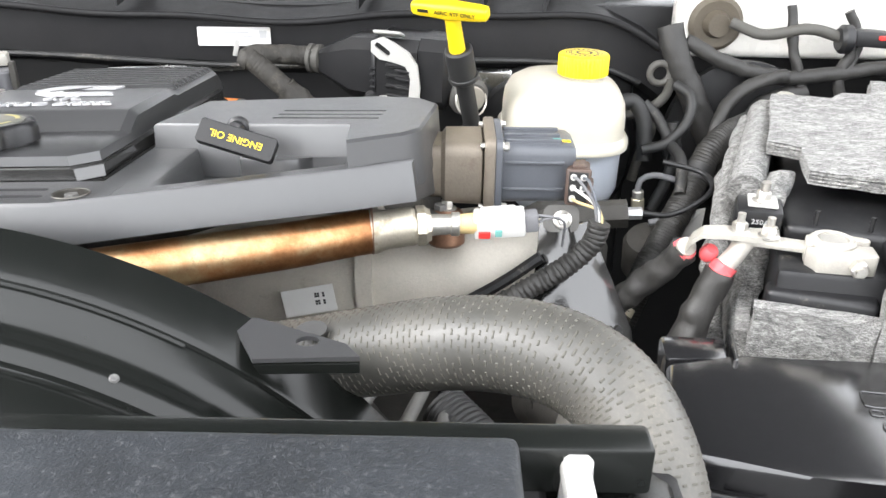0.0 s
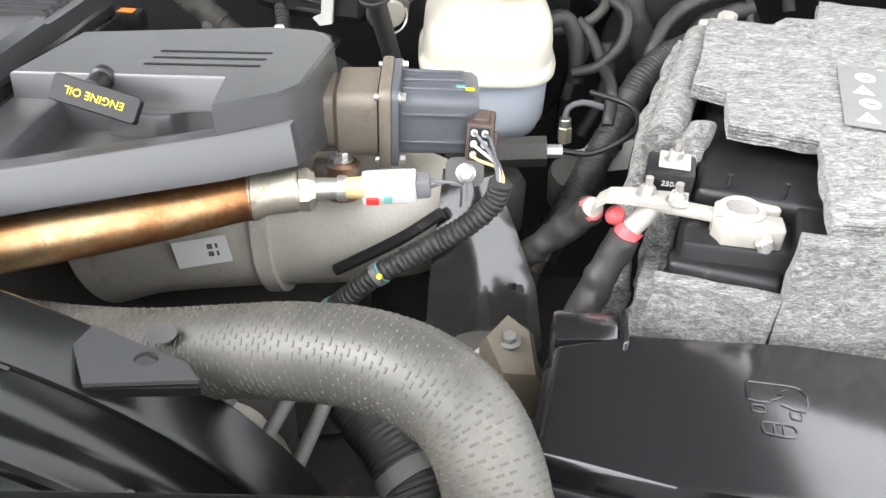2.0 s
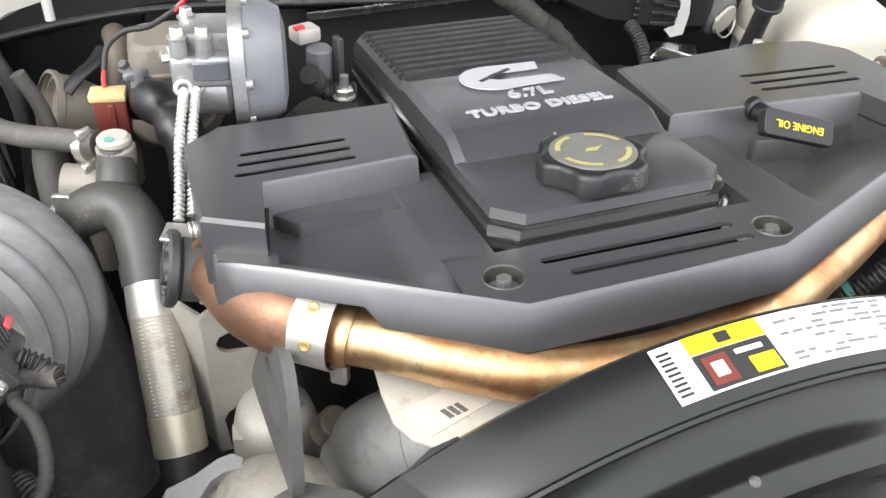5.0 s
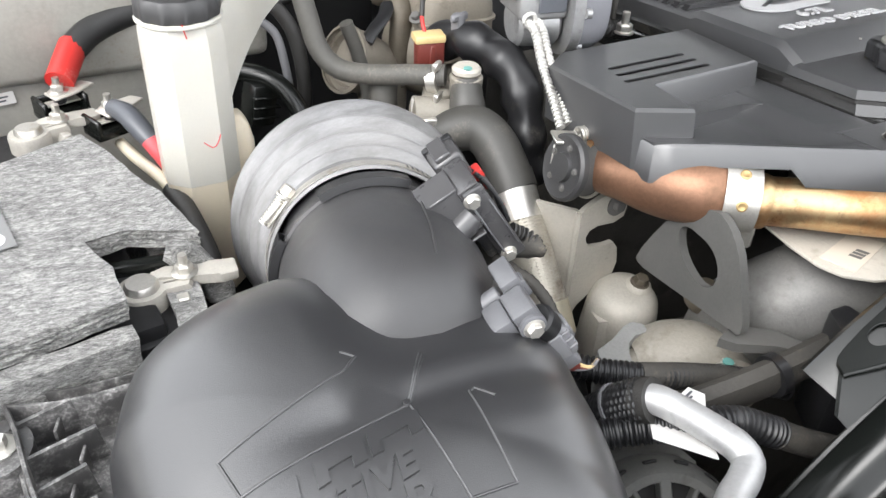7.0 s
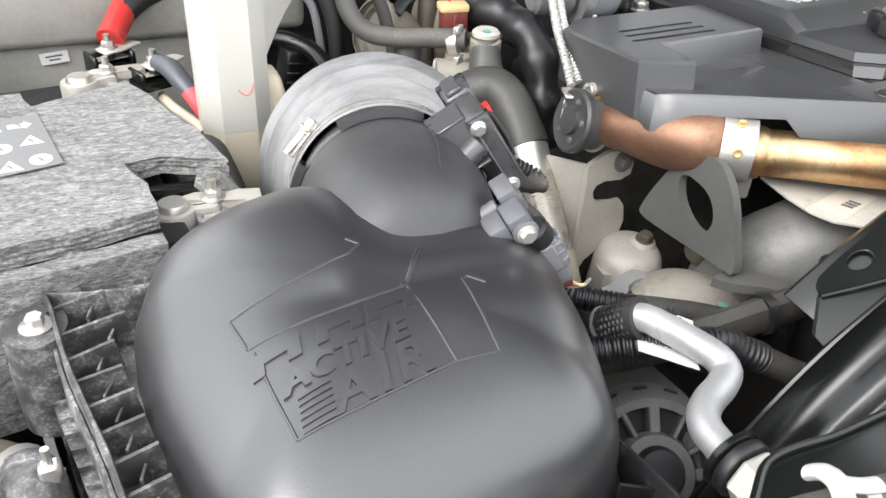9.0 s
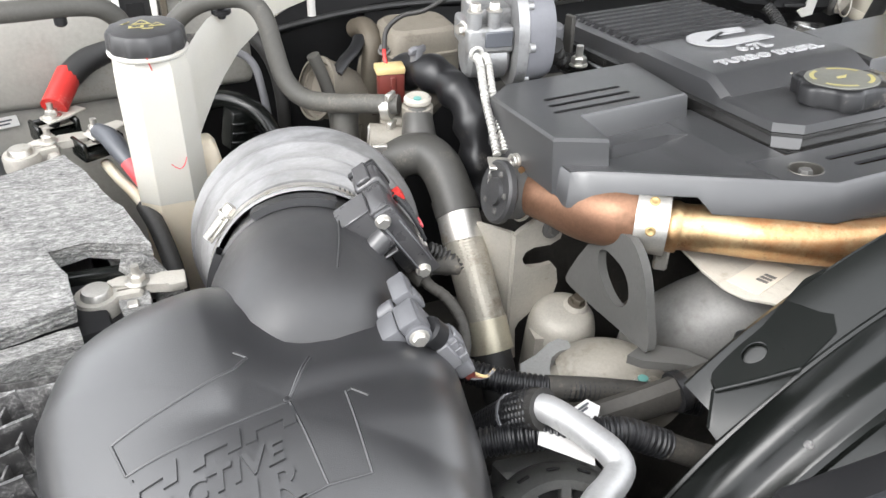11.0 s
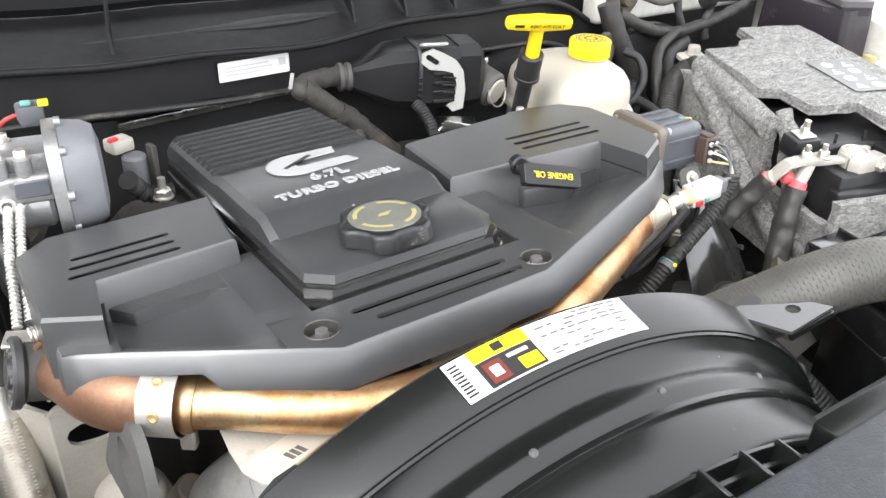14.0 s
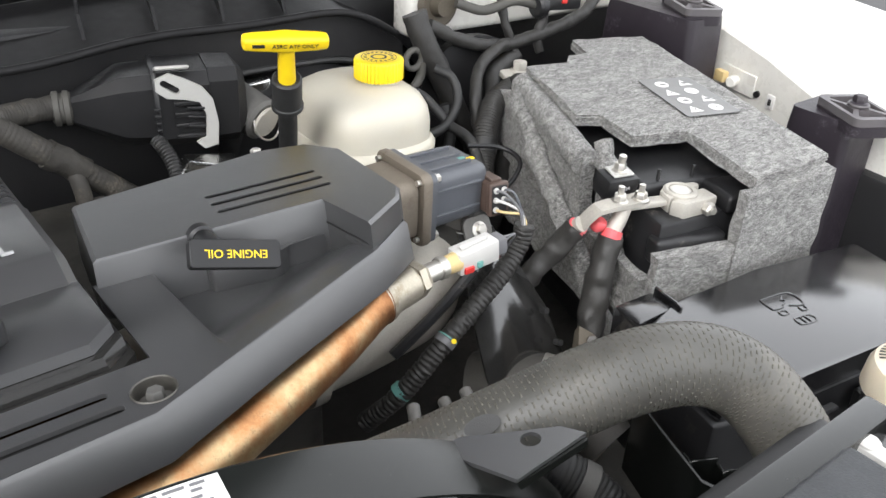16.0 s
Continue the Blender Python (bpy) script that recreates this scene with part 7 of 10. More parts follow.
for x, y, lo_, hi_ in ((-0.803, 1.060, 1.110, 1.204), (-0.7855, 1.0805, 1.134, 1.211), (-0.7694, 1.0996, 1.1538, 1.2235), (-0.7569, 1.1141, 1.166, 1.2305), (-0.7349, 1.1398, 1.1819, 1.2345), (-0.6968, 1.1841, 1.194, 1.233), (-0.662, 1.202, 1.205, 1.230), (-0.626, 1.2154, 1.211, 1.226)):
    wing.append([(x - 0.006, y - 0.006, lo_), (x + 0.006, y + 0.006, lo_), (x + 0.007, y + 0.007, (lo_ + hi_) / 2), (x + 0.005, y + 0.005, hi_), (x - 0.005, y - 0.005, hi_), (x - 0.007, y - 0.007, (lo_ + hi_) / 2)])
part("arm", loft(wing), M_BOTTLE, cb, "milky mounting wing", angle=40)
part("arm_pin", rod((-0.634, 1.206, 1.192), (-0.634, 1.206, 1.214), 0.0048, n=12), M_WHITE, cb)
cpp = part("cap", loft([[(BC.x + r * (1 + 0.022 * math.cos(12 * a)) * math.cos(a), BC.y + r * (1 + 0.022 * math.cos(12 * a)) * math.sin(a), z) for a in [2 * math.pi * i / 96 for i in range(96)]] for z, r in ((1.2322, 0.0335), (1.2335, 0.0344), (1.2465, 0.0337), (1.2495, 0.0316), (1.2505, 0.028))]), M_NECK, cb, "black screw cap with yellow print")
for ring in ([(-0.013, 0.004), (0.004, 0.004), (-0.004, 0.017)], [(0.002, -0.003), (0.016, -0.003), (0.009, 0.007)], [(-0.015, -0.005), (-0.002, -0.005), (-0.002, 0.001), (-0.015, 0.001)], [(-0.004, -0.0095), (0.006, -0.0095), (0.006, -0.0075), (-0.004, -0.0075)], [(-0.020, 0.006), (-0.014, 0.0125), (-0.015, 0.0140), (-0.022, 0.0075)]):
    sgn = part("print_sign", prism(ring, 1.2507, 1.2510, m=turn((BC.x + 0.002, BC.y, 0), rz=-4)), M_FADED, cpp, "yellow print")
    if len(ring) < 5 and ring[0][1] > -0.006:
        cx_, cy_ = sum(p[0] for p in ring) / len(ring), sum(p[1] for p in ring) / len(ring)
        part("print_gap", prism([(cx_ + 0.55 * (x - cx_), cy_ + 0.55 * (y - cy_)) for x, y in ring], 1.2511, 1.2513, m=turn((BC.x + 0.002, BC.y, 0), rz=-4)), M_NECK, sgn)
part("red_mark", tube([(-0.822, 1.0135, 1.128), (-0.815, 1.0130, 1.122), (-0.810, 1.0133, 1.126), (-0.807, 1.0140, 1.133)], 0.0005, 6), M_PINK, cb)
part("red_mark", tube([(-0.826, 1.0128, 1.2335), (-0.825, 1.0125, 1.228), (-0.8235, 1.0140, 1.221)], 0.0006, 6), M_RED, cb)

# ---- heater hose and thermostat pipes ----
hh = thing("heater_hose", (-0.68, 1.08, 1.14), "dusty grey-black rubber heater hose", "hose")
part("rubber", tube([(-0.600, 0.998, 1.163), (-0.63, 1.018, 1.160), (-0.66, 1.040, 1.156), (-0.683, 1.058, 1.158), (-0.697, 1.072, 1.174), (-0.703, 1.085, 1.205), (-0.708, 1.096, 1.233), (-0.722, 1.107, 1.247), (-0.7453, 1.115, 1.248), (-0.768, 1.123, 1.242), (-0.7856, 1.130, 1.229), (-0.800, 1.132, 1.214), (-0.818, 1.132, 1.206), (-0.836, 1.131, 1.216), (-0.8433, 1.130, 1.2335), (-0.858, 1.125, 1.2473), (-0.8833, 1.120, 1.2525), (-0.92, 1.11, 1.255), (-0.98, 1.10, 1.258)], 0.0098, 20), M_RUBBER, hh)
part("spring_clip", tube([(-0.612, 1.008, 1.157), (-0.605, 1.002, 1.1587)], 0.0135, 18), M_STEEL, hh)
part("clip_ear", box((0.014, 0.005, 0.008), 0.001, 1, turn((-0.609, 0.998, 1.173), rz=40)), M_STEEL, hh)
part("clip_ear", box((0.014, 0.005, 0.008), 0.001, 1, turn((-0.609, 0.993, 1.145), rz=40)), M_STEEL, hh)
part("hold_pin", join(rod((-0.7450, 1.121, 1.226), (-0.7450, 1.121, 1.268), 0.0042, n=12, bev=0.001), rod((-0.7450, 1.1215, 1.231), (-0.7450, 1.1215, 1.236), 0.0100, n=18, bev=0.001)), M_BLACK, hh)
part("hold_pin", rod((-0.8935, 1.122, 1.234), (-0.8935, 1.122, 1.246), 0.0060, n=14, bev=0.002), M_BLACK, hh)
tp = thing("coolant_pipe", (-0.58, 0.93, 1.0), "coolant elbow with a perforated heat sleeve", "pipe")
part("tee", rod((-0.586, 0.983, 1.150), (-0.586, 0.983, 1.168), 0.0150, 0.0155, 24, 0.002), M_DULLCAST, tp)
part("tee_cap", rod((-0.586, 0.983, 1.168), (-0.586, 0.983, 1.1765), 0.0135, n=24, bev=0.0025), M_CAST, tp, "tan cap with a teal paint dab")
part("paint_dab", rod((-0.589, 0.975, 1.1765), (-0.589, 0.975, 1.1778), 0.004, n=10), M_CYAN, tp)
part("elbow", tube([(-0.640, 0.968, 1.108), (-0.622, 0.962, 1.119), (-0.606, 0.958, 1.127), (-0.590, 0.951, 1.129), (-0.580, 0.937, 1.121), (-0.5765, 0.919, 1.107), (-0.5755, 0.901, 1.090)], 0.0208, 28, 0.003, radius=lambda f: 0.78 + 0.22 * min(1.0, f * 2.6)), M_ELBOW, tp, "dusty black rubber elbow")
part("elbow_band", tube([(-0.5758, 0.9105, 1.0992), (-0.5754, 0.8985, 1.0876)], 0.0222, 28), M_ELBOW, tp, "thicker rubber end")
part("post", tube([(-0.5865, 0.982, 1.165), (-0.588, 0.976, 1.148), (-0.590, 0.966, 1.132)], 0.0135, 20, radius=lambda f: 1.0 + 0.35 * f), M_ELBOW, tp)
part("stub_clip", tube([(-0.6335, 0.9655, 1.112), (-0.6285, 0.9640, 1.115)], 0.0180, 20), M_STEEL, tp, "pale spring clip")
part("clip_ear", span(turn((-0.632, 0.962, 1.133), rz=-15), -0.007, 0.007, -0.003, 0.003, -0.004, 0.008, 0.001, 1), M_STEEL, tp)
part("braided_stub", tube([(-0.632, 1.0, 1.128), (-0.60, 0.992, 1.124)], 0.0175, 18), M_DULLCAST, tp, "grey woven sleeve")
part("end_band", tube([(-0.5755, 0.899, 1.088), (-0.5765, 0.880, 1.068)], 0.0208, 24), M_STEEL, tp)
part("sleeve", tube([(-0.5765, 0.881, 1.069), (-0.5755, 0.846, 1.030), (-0.5745, 0.829, 1.010)], 0.0200, 28, 0.004), M_SLEEVE, tp, "perforated heat sleeve")
dent = []
top_, foot_ = Vector((-0.5765, 0.880, 1.068)), Vector((-0.5747, 0.831, 1.012))
for i in range(25):
    c = top_.lerp(foot_, i / 24)
    for k in range(5):
        a = radians(-34 + 15 * k)
        o = 0.0200 * Vector((math.sin(a), -0.75 * math.cos(a), 0.66 * math.cos(a)))
        dent.append(box((0.0042, 0.0012, 0.0013), 0.0003, 1, Matrix.Translation(c + o) @ pose(0, 0, 0, 42, 0, 0)))
part("perforated_skin", join(*dent), M_SLEEVE, tp)
part("end_band", tube([(-0.5745, 0.830, 1.011), (-0.574, 0.811, 0.986)], 0.0210, 24), M_BAND, tp, "yellowed steel end band")
part("lower_hose", tube([(-0.574, 0.811, 0.986), (-0.574, 0.785, 0.955), (-0.572, 0.76, 0.91)], 0.018, 20), M_RUBBER_D, tp)
wp = thing("water_fitting", (-0.61, 1.0, 1.05), "dusty plastic coolant fitting below the hose", "fitting")
part("barrel", rod((-0.604, 1.012, 1.075), (-0.600, 1.008, 1.150), 0.016, 0.016, 24, 0.004), M_DULLCAST, wp)
part("stub", rod((-0.60, 1.00, 1.108), (-0.64, 0.985, 1.100), 0.011, n=18, bev=0.002), M_RUBBER, wp)
part("tag", box((0.004, 0.012, 0.044), 0.001, 1, turn((-0.628, 1.000, 1.120), rz=15)), M_WHITE, wp)
part("clip", box((0.016, 0.006, 0.016), 0.002, 1, turn((-0.628, 0.975, 1.098), rz=25)), M_ALU, wp)
solo("rubber_hose", tube([(-0.640, 1.05, 1.15), (-0.645, 1.04, 1.12), (-0.642, 1.02, 1.08), (-0.635, 1.01, 1.03), (-0.63, 1.0, 0.96)], 0.014, 18), M_RUBBER, "dusty rubber hose dropping behind the fitting", "hose")

# ---- turbo side ----
tu = thing("turbocharger", (-0.53, 1.13, 1.0), "dusty tan turbocharger housing behind the actuator", "turbocharger")
part("volute", lathe([(0.0, -0.040), (0.036, -0.040), (0.050, -0.028), (0.056, 0.0), (0.050, 0.028), (0.036, 0.040), (0.0, 0.040)], 40, along((-0.535, 1.170, 1.118), (0.3, -0.9, 0.25))), M_TURBO, tu)
cov = part("heat_cover", loft([[(-0.528 + x * s, 1.150 + y * s, z) for x, y in round_rect(-0.040, -0.034, 0.046, 0.040, 0.018)] for z, s in ((1.12, 1.02), (1.160, 1.03), (1.1615, 1.09), (1.164, 1.09), (1.1655, 1.02), (1.178, 1.0), (1.187, 0.93), (1.191, 0.80))]), M_TURBO, tu, "dusty beige heat cover with a seam", angle=30)
part("flange_bolt", hex_bolt((-0.572, 1.130, 1.170), (-0.4, -0.4, 0.8), 0.005, 0.006, 1.5), M_GREYMETAL, cov)
part("hot_pipe", tube([(-0.580, 1.215, 1.168), (-0.577, 1.185, 1.178), (-0.577, 1.160, 1.170), (-0.582, 1.150, 1.140), (-0.588, 1.146, 1.09)], 0.0120, 20), M_TANBOX, tu, "heat-browned pipe")
part("horn", tube([(-0.648, 1.146, 1.128), (-0.632, 1.150, 1.122), (-0.612, 1.156, 1.108), (-0.600, 1.16, 1.085), (-0.598, 1.16, 1.03)], 0.030, 32, 0.004, ends=False, radius=lambda f: 1.15 - 0.35 * f), M_TURBO, tu, angle=60)
part("horn_mouth", lathe([(0.0330, 0.0), (0.0365, 0.001), (0.0365, 0.006), (0.0335, 0.008), (0.0290, 0.007), (0.0270, 0.014), (0.0, 0.016)], 32, along((-0.650, 1.1455, 1.129), (0.80, 0.25, -0.32)), cap=False), M_TURBO, tu)
part("horn_strap", tube([(-0.628, 1.130, 1.150), (-0.616, 1.138, 1.160), (-0.600, 1.150, 1.168), (-0.590, 1.165, 1.175)], 0.0045, 10, flat=1.8), M_BLACK, tu, "black strap over the horn")
part("drop_tube", tube([(-0.616, 1.142, 1.10), (-0.618, 1.134, 1.075), (-0.621, 1.130, 1.03), (-0.624, 1.126, 0.95)], 0.0155, 20), M_TURBO, tu)
part("drop_collar", tube([(-0.6175, 1.136, 1.083), (-0.618, 1.134, 1.075)], 0.0175, 20), M_TURBO, tu)
ta = thing("turbo_actuator", (-0.49, 1.0, 1.16), "cast aluminium turbo actuator with a grey plastic lid", "actuator")
AX = Matrix.Translation((-0.474, 1.004, 1.220)) @ pose(0, 0, 0, 0, 0, -8) @ Matrix.Scale(0.88, 4)
face = superring(0, 0, 0.050, 0.056, 0, 2.6, 40)


def yz(ring, x, s=1.0):
    return [(x, a * s, b * s) for a, b, _ in ring]


part("back_plate", moved(loft([yz(face, -0.012, 1.02), yz(face, 0.0, 1.02), yz(face, 0.001, 1.0)]), AX), M_ALUCAST, ta)
part("lid", moved(loft([yz(face, 0.0012, 0.985), yz(face, 0.024, 0.94), yz(face, 0.034, 0.84), yz(face, 0.038, 0.55)]), AX), M_LAVENDER, ta, "dull grey plastic lid")
part("gear_housing", box((0.054, 0.066, 0.030), 0.005, 3, AX @ turn((-0.038, -0.002, 0.004))), M_ALUCAST, ta)
part("lower_barrel", rod(AX @ Vector((-0.062, -0.004, -0.020)), AX @ Vector((-0.014, -0.004, -0.020)), 0.023, 0.0255, 30, 0.004), M_ALUCAST, ta)
for dx in (-0.056, -0.034):
    part("pillar", rod(AX @ Vector((dx, -0.026, -0.006)), AX @ Vector((dx, -0.026, 0.036)), 0.0075, 0.0070, 18, 0.0015), M_ALUCAST, ta)
part("side_bolt", hex_bolt(AX @ Vector((-0.066, -0.016, 0.014)), (-1, -0.2, 0), 0.0055, 0.007, 1.4), M_STEEL, ta)
part("step", box((0.046, 0.052, 0.020), 0.004, 2, AX @ turn((-0.034, 0.006, 0.026))), M_ALUCAST, ta)
part("window", box((0.032, 0.003, 0.018), 0.0015, 1, AX @ turn((-0.030, -0.0355, 0.006))), M_SLATE, ta)
for dx, dy, dz in ((-0.056, -0.026, 0.0365), (-0.034, -0.026, 0.0365), (-0.050, 0.022, 0.0365)):
    part("bolt", hex_bolt(AX @ Vector((dx, dy, dz)), (0, 0, 1), 0.0055, 0.007, 1.4), M_STEEL, ta)
for a in range(0, 360, 45):
    part("lid_bolt", rod(AX @ Vector((0.0, 0.052 * math.cos(radians(a)), 0.058 * math.sin(radians(a)))), AX @ Vector((0.006, 0.052 * math.cos(radians(a)), 0.058 * math.sin(radians(a)))), 0.0045, n=10), M_ALUCAST, ta)
tcn = part("connector", box((0.024, 0.022, 0.020), 0.003, 2, AX @ turn((-0.02, 0.034, 0.058), rz=10)), M_SLATE, ta)
part("teal_tab", box((0.010, 0.008, 0.004), 0.001, 1, AX @ turn((-0.022, 0.030, 0.070))), M_CYAN, tcn)
part("yellow_tab", box((0.010, 0.008, 0.006), 0.001, 1, AX @ turn((-0.006, 0.026, 0.070))), M_YELLOW, tcn)
part("red_wire", tube([AX @ Vector((-0.03, 0.04, 0.056)), AX @ Vector((-0.046, 0.045, 0.048)), AX @ Vector((-0.062, 0.052, 0.030))], 0.0018, 8), M_RED, ta, "red wire")
part("grey_wire", tube([AX @ Vector((-0.03, 0.046, 0.054)), AX @ Vector((-0.044, 0.052, 0.048)), AX @ Vector((-0.062, 0.056, 0.032))], 0.0014, 8), M_MOUSE, ta, "grey wire")
lm = thing("sensor_loom", (-0.56, 1.1, 1.17), "thin black loom to the maroon plug", "loom")
part("loom", tube([AX @ Vector((-0.060, 0.053, 0.032)), (-0.545, 1.075, 1.228), (-0.565, 1.085, 1.222), (-0.582, 1.088, 1.208), (-0.588, 1.08, 1.190)], 0.0026, 10), M_TAPE, lm)
part("wire", tube([(-0.588, 1.08, 1.19), (-0.590, 1.072, 1.183), (-0.589, 1.066, 1.174)], 0.002, 8), M_RED, lm, "red wire")
rp_ = thing("maroon_plug", (-0.586, 1.062, 1.13), "maroon connector with a yellowed lock", "connector")
part("shell", box((0.028, 0.018, 0.036), 0.003, 2, turn((-0.587, 1.063, 1.156), rz=-8)), M_MAROON, rp_)
part("lock", box((0.031, 0.020, 0.008), 0.002, 2, turn((-0.588, 1.063, 1.175), rz=-8)), M_TAN, rp_, "yellowed lock")
part("key_rib", box((0.006, 0.003, 0.028), 0.001, 1, turn((-0.587, 1.0535, 1.155), rz=-8)), M_MAROON, rp_)
ho = thing("oil_drain_hose", (-0.555, 1.03, 1.08), "black moulded rubber hose with an aluminium clamp", "hose")
part("rubber", roughen(tube([(-0.566, 1.085, 1.160), (-0.552, 1.050, 1.172), (-0.538, 1.014, 1.168), (-0.529, 0.985, 1.150), (-0.528, 0.965, 1.115), (-0.532, 0.95, 1.06)], 0.0185, 28, 0.003, radius=lambda f: 1.0 + 0.10 * math.sin(f * 34)), 0.002, 60, 2.0), M_BLACK, ho)
part("clip", box((0.010, 0.012, 0.034), 0.003, 2, turn((-0.562, 1.052, 1.182), rz=20)), M_MOUSE, ho, "grey clip")
part("clip_arm", box((0.022, 0.006, 0.008), 0.002, 1, turn((-0.562, 1.050, 1.196), rz=20)), M_MOUSE, ho)

# ---- damper, cables and brackets ----
fd = thing("flap_actuator", (-0.547, 0.86, 1.09), "black round vibration damper on the elbow", "actuator")
fdir = Vector((-0.94, 0.02, 0.24)).normalized()
f0 = Vector((-0.536, 0.850, 1.129))
part("drum", lathe([(0.021, 0.0), (0.0235, 0.002), (0.0235, 0.016), (0.021, 0.018)], 32, along(f0, fdir)), M_EYE, fd)
part("disc", lathe([(0.026, 0.018), (0.0285, 0.020), (0.0285, 0.025), (0.026, 0.027), (0.022, 0.0255), (0.013, 0.0255), (0.012, 0.029), (0.0, 0.029)], 36, along(f0, fdir)), M_NECK, fd)
part("steel_ring", tube([f0 - fdir * 0.0005 + 0.024 * (math.cos(a) * Vector((0.02, 1.0, 0)) + math.sin(a) * Vector((0.25, 0.0, 0.97))) for a in [2 * math.pi * i / 28 for i in range(29)]], 0.0014, 8), M_STEEL, fd)
for i in range(5):
    a = 2 * math.pi * i / 5 + 0.4
    part("disc_screw", hex_bolt(f0 + fdir * 0.0262 + 0.0175 * (math.cos(a) * Vector((0.02, 1.0, 0)) + math.sin(a) * Vector((0.25, 0.0, 0.97))), fdir, 0.0024, 0.0016, 1.3), M_GREYMETAL, fd)
part("top_plate", box((0.040, 0.022, 0.003), 0.0008, 1, turn((-0.540, 0.866, 1.151), rz=-18, ry=4)), M_STEEL, fd, "small steel bracket")
part("spring", tube([(-0.541 + 0.0165 * f, 0.862 + 0.006 * math.cos(f * 38), 1.156 + 0.006 * math.sin(f * 38)) for f in [i / 60 for i in range(61)]], 0.0012, 6, 0.002), M_STEEL, fd)
for dx in (-0.006, 0.004):
    part("wire_rod", tube([(-0.549 + dx, 0.873, 1.152), (-0.5535 + dx, 0.868, 1.135), (-0.560 + dx * 0.5, 0.866, 1.110)], 0.0014, 8), M_STEEL, fd)
for dx, dy in ((0.0, 0.0), (0.010, 0.004)):
    cbx = thing("armoured_cable", (-0.54, 0.93, 1.15), "steel-armoured cable from the actuator", "cable", "armoured cables")
    part("armour", tube([(-0.527 + dx, 0.980 + dy, 1.210), (-0.530 + dx, 0.962 + dy, 1.207), (-0.537 + dx, 0.935 + dy, 1.190), (-0.543 + dx, 0.900 + dy, 1.168), (-0.547 + dx, 0.880 + dy, 1.155)], 0.0031, 12, wave=0.0020, pitch=0.0040), M_BRIGHT, cbx)
    part("eye", tube([(-0.527 + dx + 0.006 * math.cos(a), 0.978 + dy, 1.213 + 0.006 * math.sin(a)) for a in [2 * math.pi * i / 14 for i in range(15)]], 0.0020, 8), M_BRIGHT, cbx)
br = thing("support_bracket", (-0.53, 0.84, 0.95), "beige pressed bracket with a slotted arm", "bracket")
outer = [(-0.545, 1.094), (-0.539, 1.098), (-0.525, 1.104), (-0.511, 1.105), (-0.498, 1.099), (-0.493, 1.087), (-0.495, 1.077), (-0.506, 1.073), (-0.524, 1.075), (-0.533, 1.072), (-0.536, 1.066), (-0.534, 1.059), (-0.528, 1.054), (-0.513, 1.051), (-0.502, 1.051), (-0.496, 1.043), (-0.493, 1.026), (-0.496, 1.014), (-0.504, 1.010), (-0.514, 1.004), (-0.526, 0.995), (-0.534, 0.990), (-0.538, 0.983), (-0.535, 0.945), (-0.545, 0.945)]
part("web", plate(outer, [ring_points(-0.506, 1.0925, 0.0055, n=14)], 0.005, Matrix.Translation((-0.515, 0.844, 0)) @ pose(0, 0, 0, 90, 0, 5) @ Matrix.Translation((0.515, 0, 0))), M_CAST, br)
part("side", loft([[(-0.5445, 0.8405, z), (-0.5435, 0.8440, z), (-0.575 + d, 0.890, z - 0.006), (-0.579 + d, 0.888, z - 0.006)] for z, d in ((1.094, 0.004), (1.05, 0.0), (1.0, 0.008), (0.945, 0.016))]), M_CAST, br)
part("fold", tube([(-0.5440, 0.8408, 1.093), (-0.5440, 0.8408, 1.03), (-0.5440, 0.8408, 0.945)], 0.0030, 10, 0.02), M_CAST, br)
part("bolt", hex_bolt((-0.5065, 0.838, 1.0925), (0.1, -1, 0.1), 0.006, 0.006, 1.7), M_GREYMETAL, br)
le = thing("lifting_eye", (-0.515, 0.72, 1.05), "thick grey steel lifting eye plate", "lifting eye")
LEM = Matrix.Translation((-0.5075, 0.731, 1.105)) @ pose(0, 0, 0, 0, 7, 3) @ Matrix(((0, 0, 1, 0), (-1, 0, 0, 0), (0, 1, 0, 0), (0, 0, 0, 1)))
part("plate", plate(rounded([(-0.017, 0.036), (-0.004, 0.043), (0.008, 0.043), (0.022, 0.034), (0.034, 0.020), (0.046, -0.004), (0.055, -0.020), (0.0565, -0.032), (0.046, -0.032), (-0.034, -0.0385), (-0.058, -0.0395), (-0.063, -0.034), (-0.0475, 0.003), (-0.0355, 0.0215)], 1),
                    [rounded([(-0.0200, 0.0190), (-0.006, 0.0180), (0.006, 0.0160), (0.0165, 0.0075), (0.0210, -0.003), (0.0195, -0.0115), (0.0120, -0.0180), (0.0, -0.0165), (-0.012, -0.0105), (-0.021, -0.003), (-0.0265, 0.0065), (-0.0275, 0.0145)])], 0.008, LEM), M_EYE, le)
part("foot", loft([[(-0.520, 0.682, z), (-0.500, 0.690, z), (-0.470, 0.676, z - 0.004), (-0.452, 0.660, z - 0.010), (-0.458, 0.648, z - 0.010), (-0.480, 0.660, z - 0.004), (-0.512, 0.672, z)] for z in (1.062, 1.070)]), M_EYE, le)
wo = thing("coolant_outlet", (-0.43, 0.71, 1.0), "dull grey cast coolant outlet elbow", "casting")
part("elbow", tube([(-0.437, 0.748, 0.95), (-0.437, 0.736, 1.01), (-0.426, 0.716, 1.045), (-0.400, 0.700, 1.064), (-0.36, 0.694, 1.070), (-0.30, 0.695, 1.07)], 0.042, 36, 0.005, radius=lambda f: 0.92 + 0.12 * math.sin(math.pi * f)), M_GREYCAST_D, wo, angle=60)
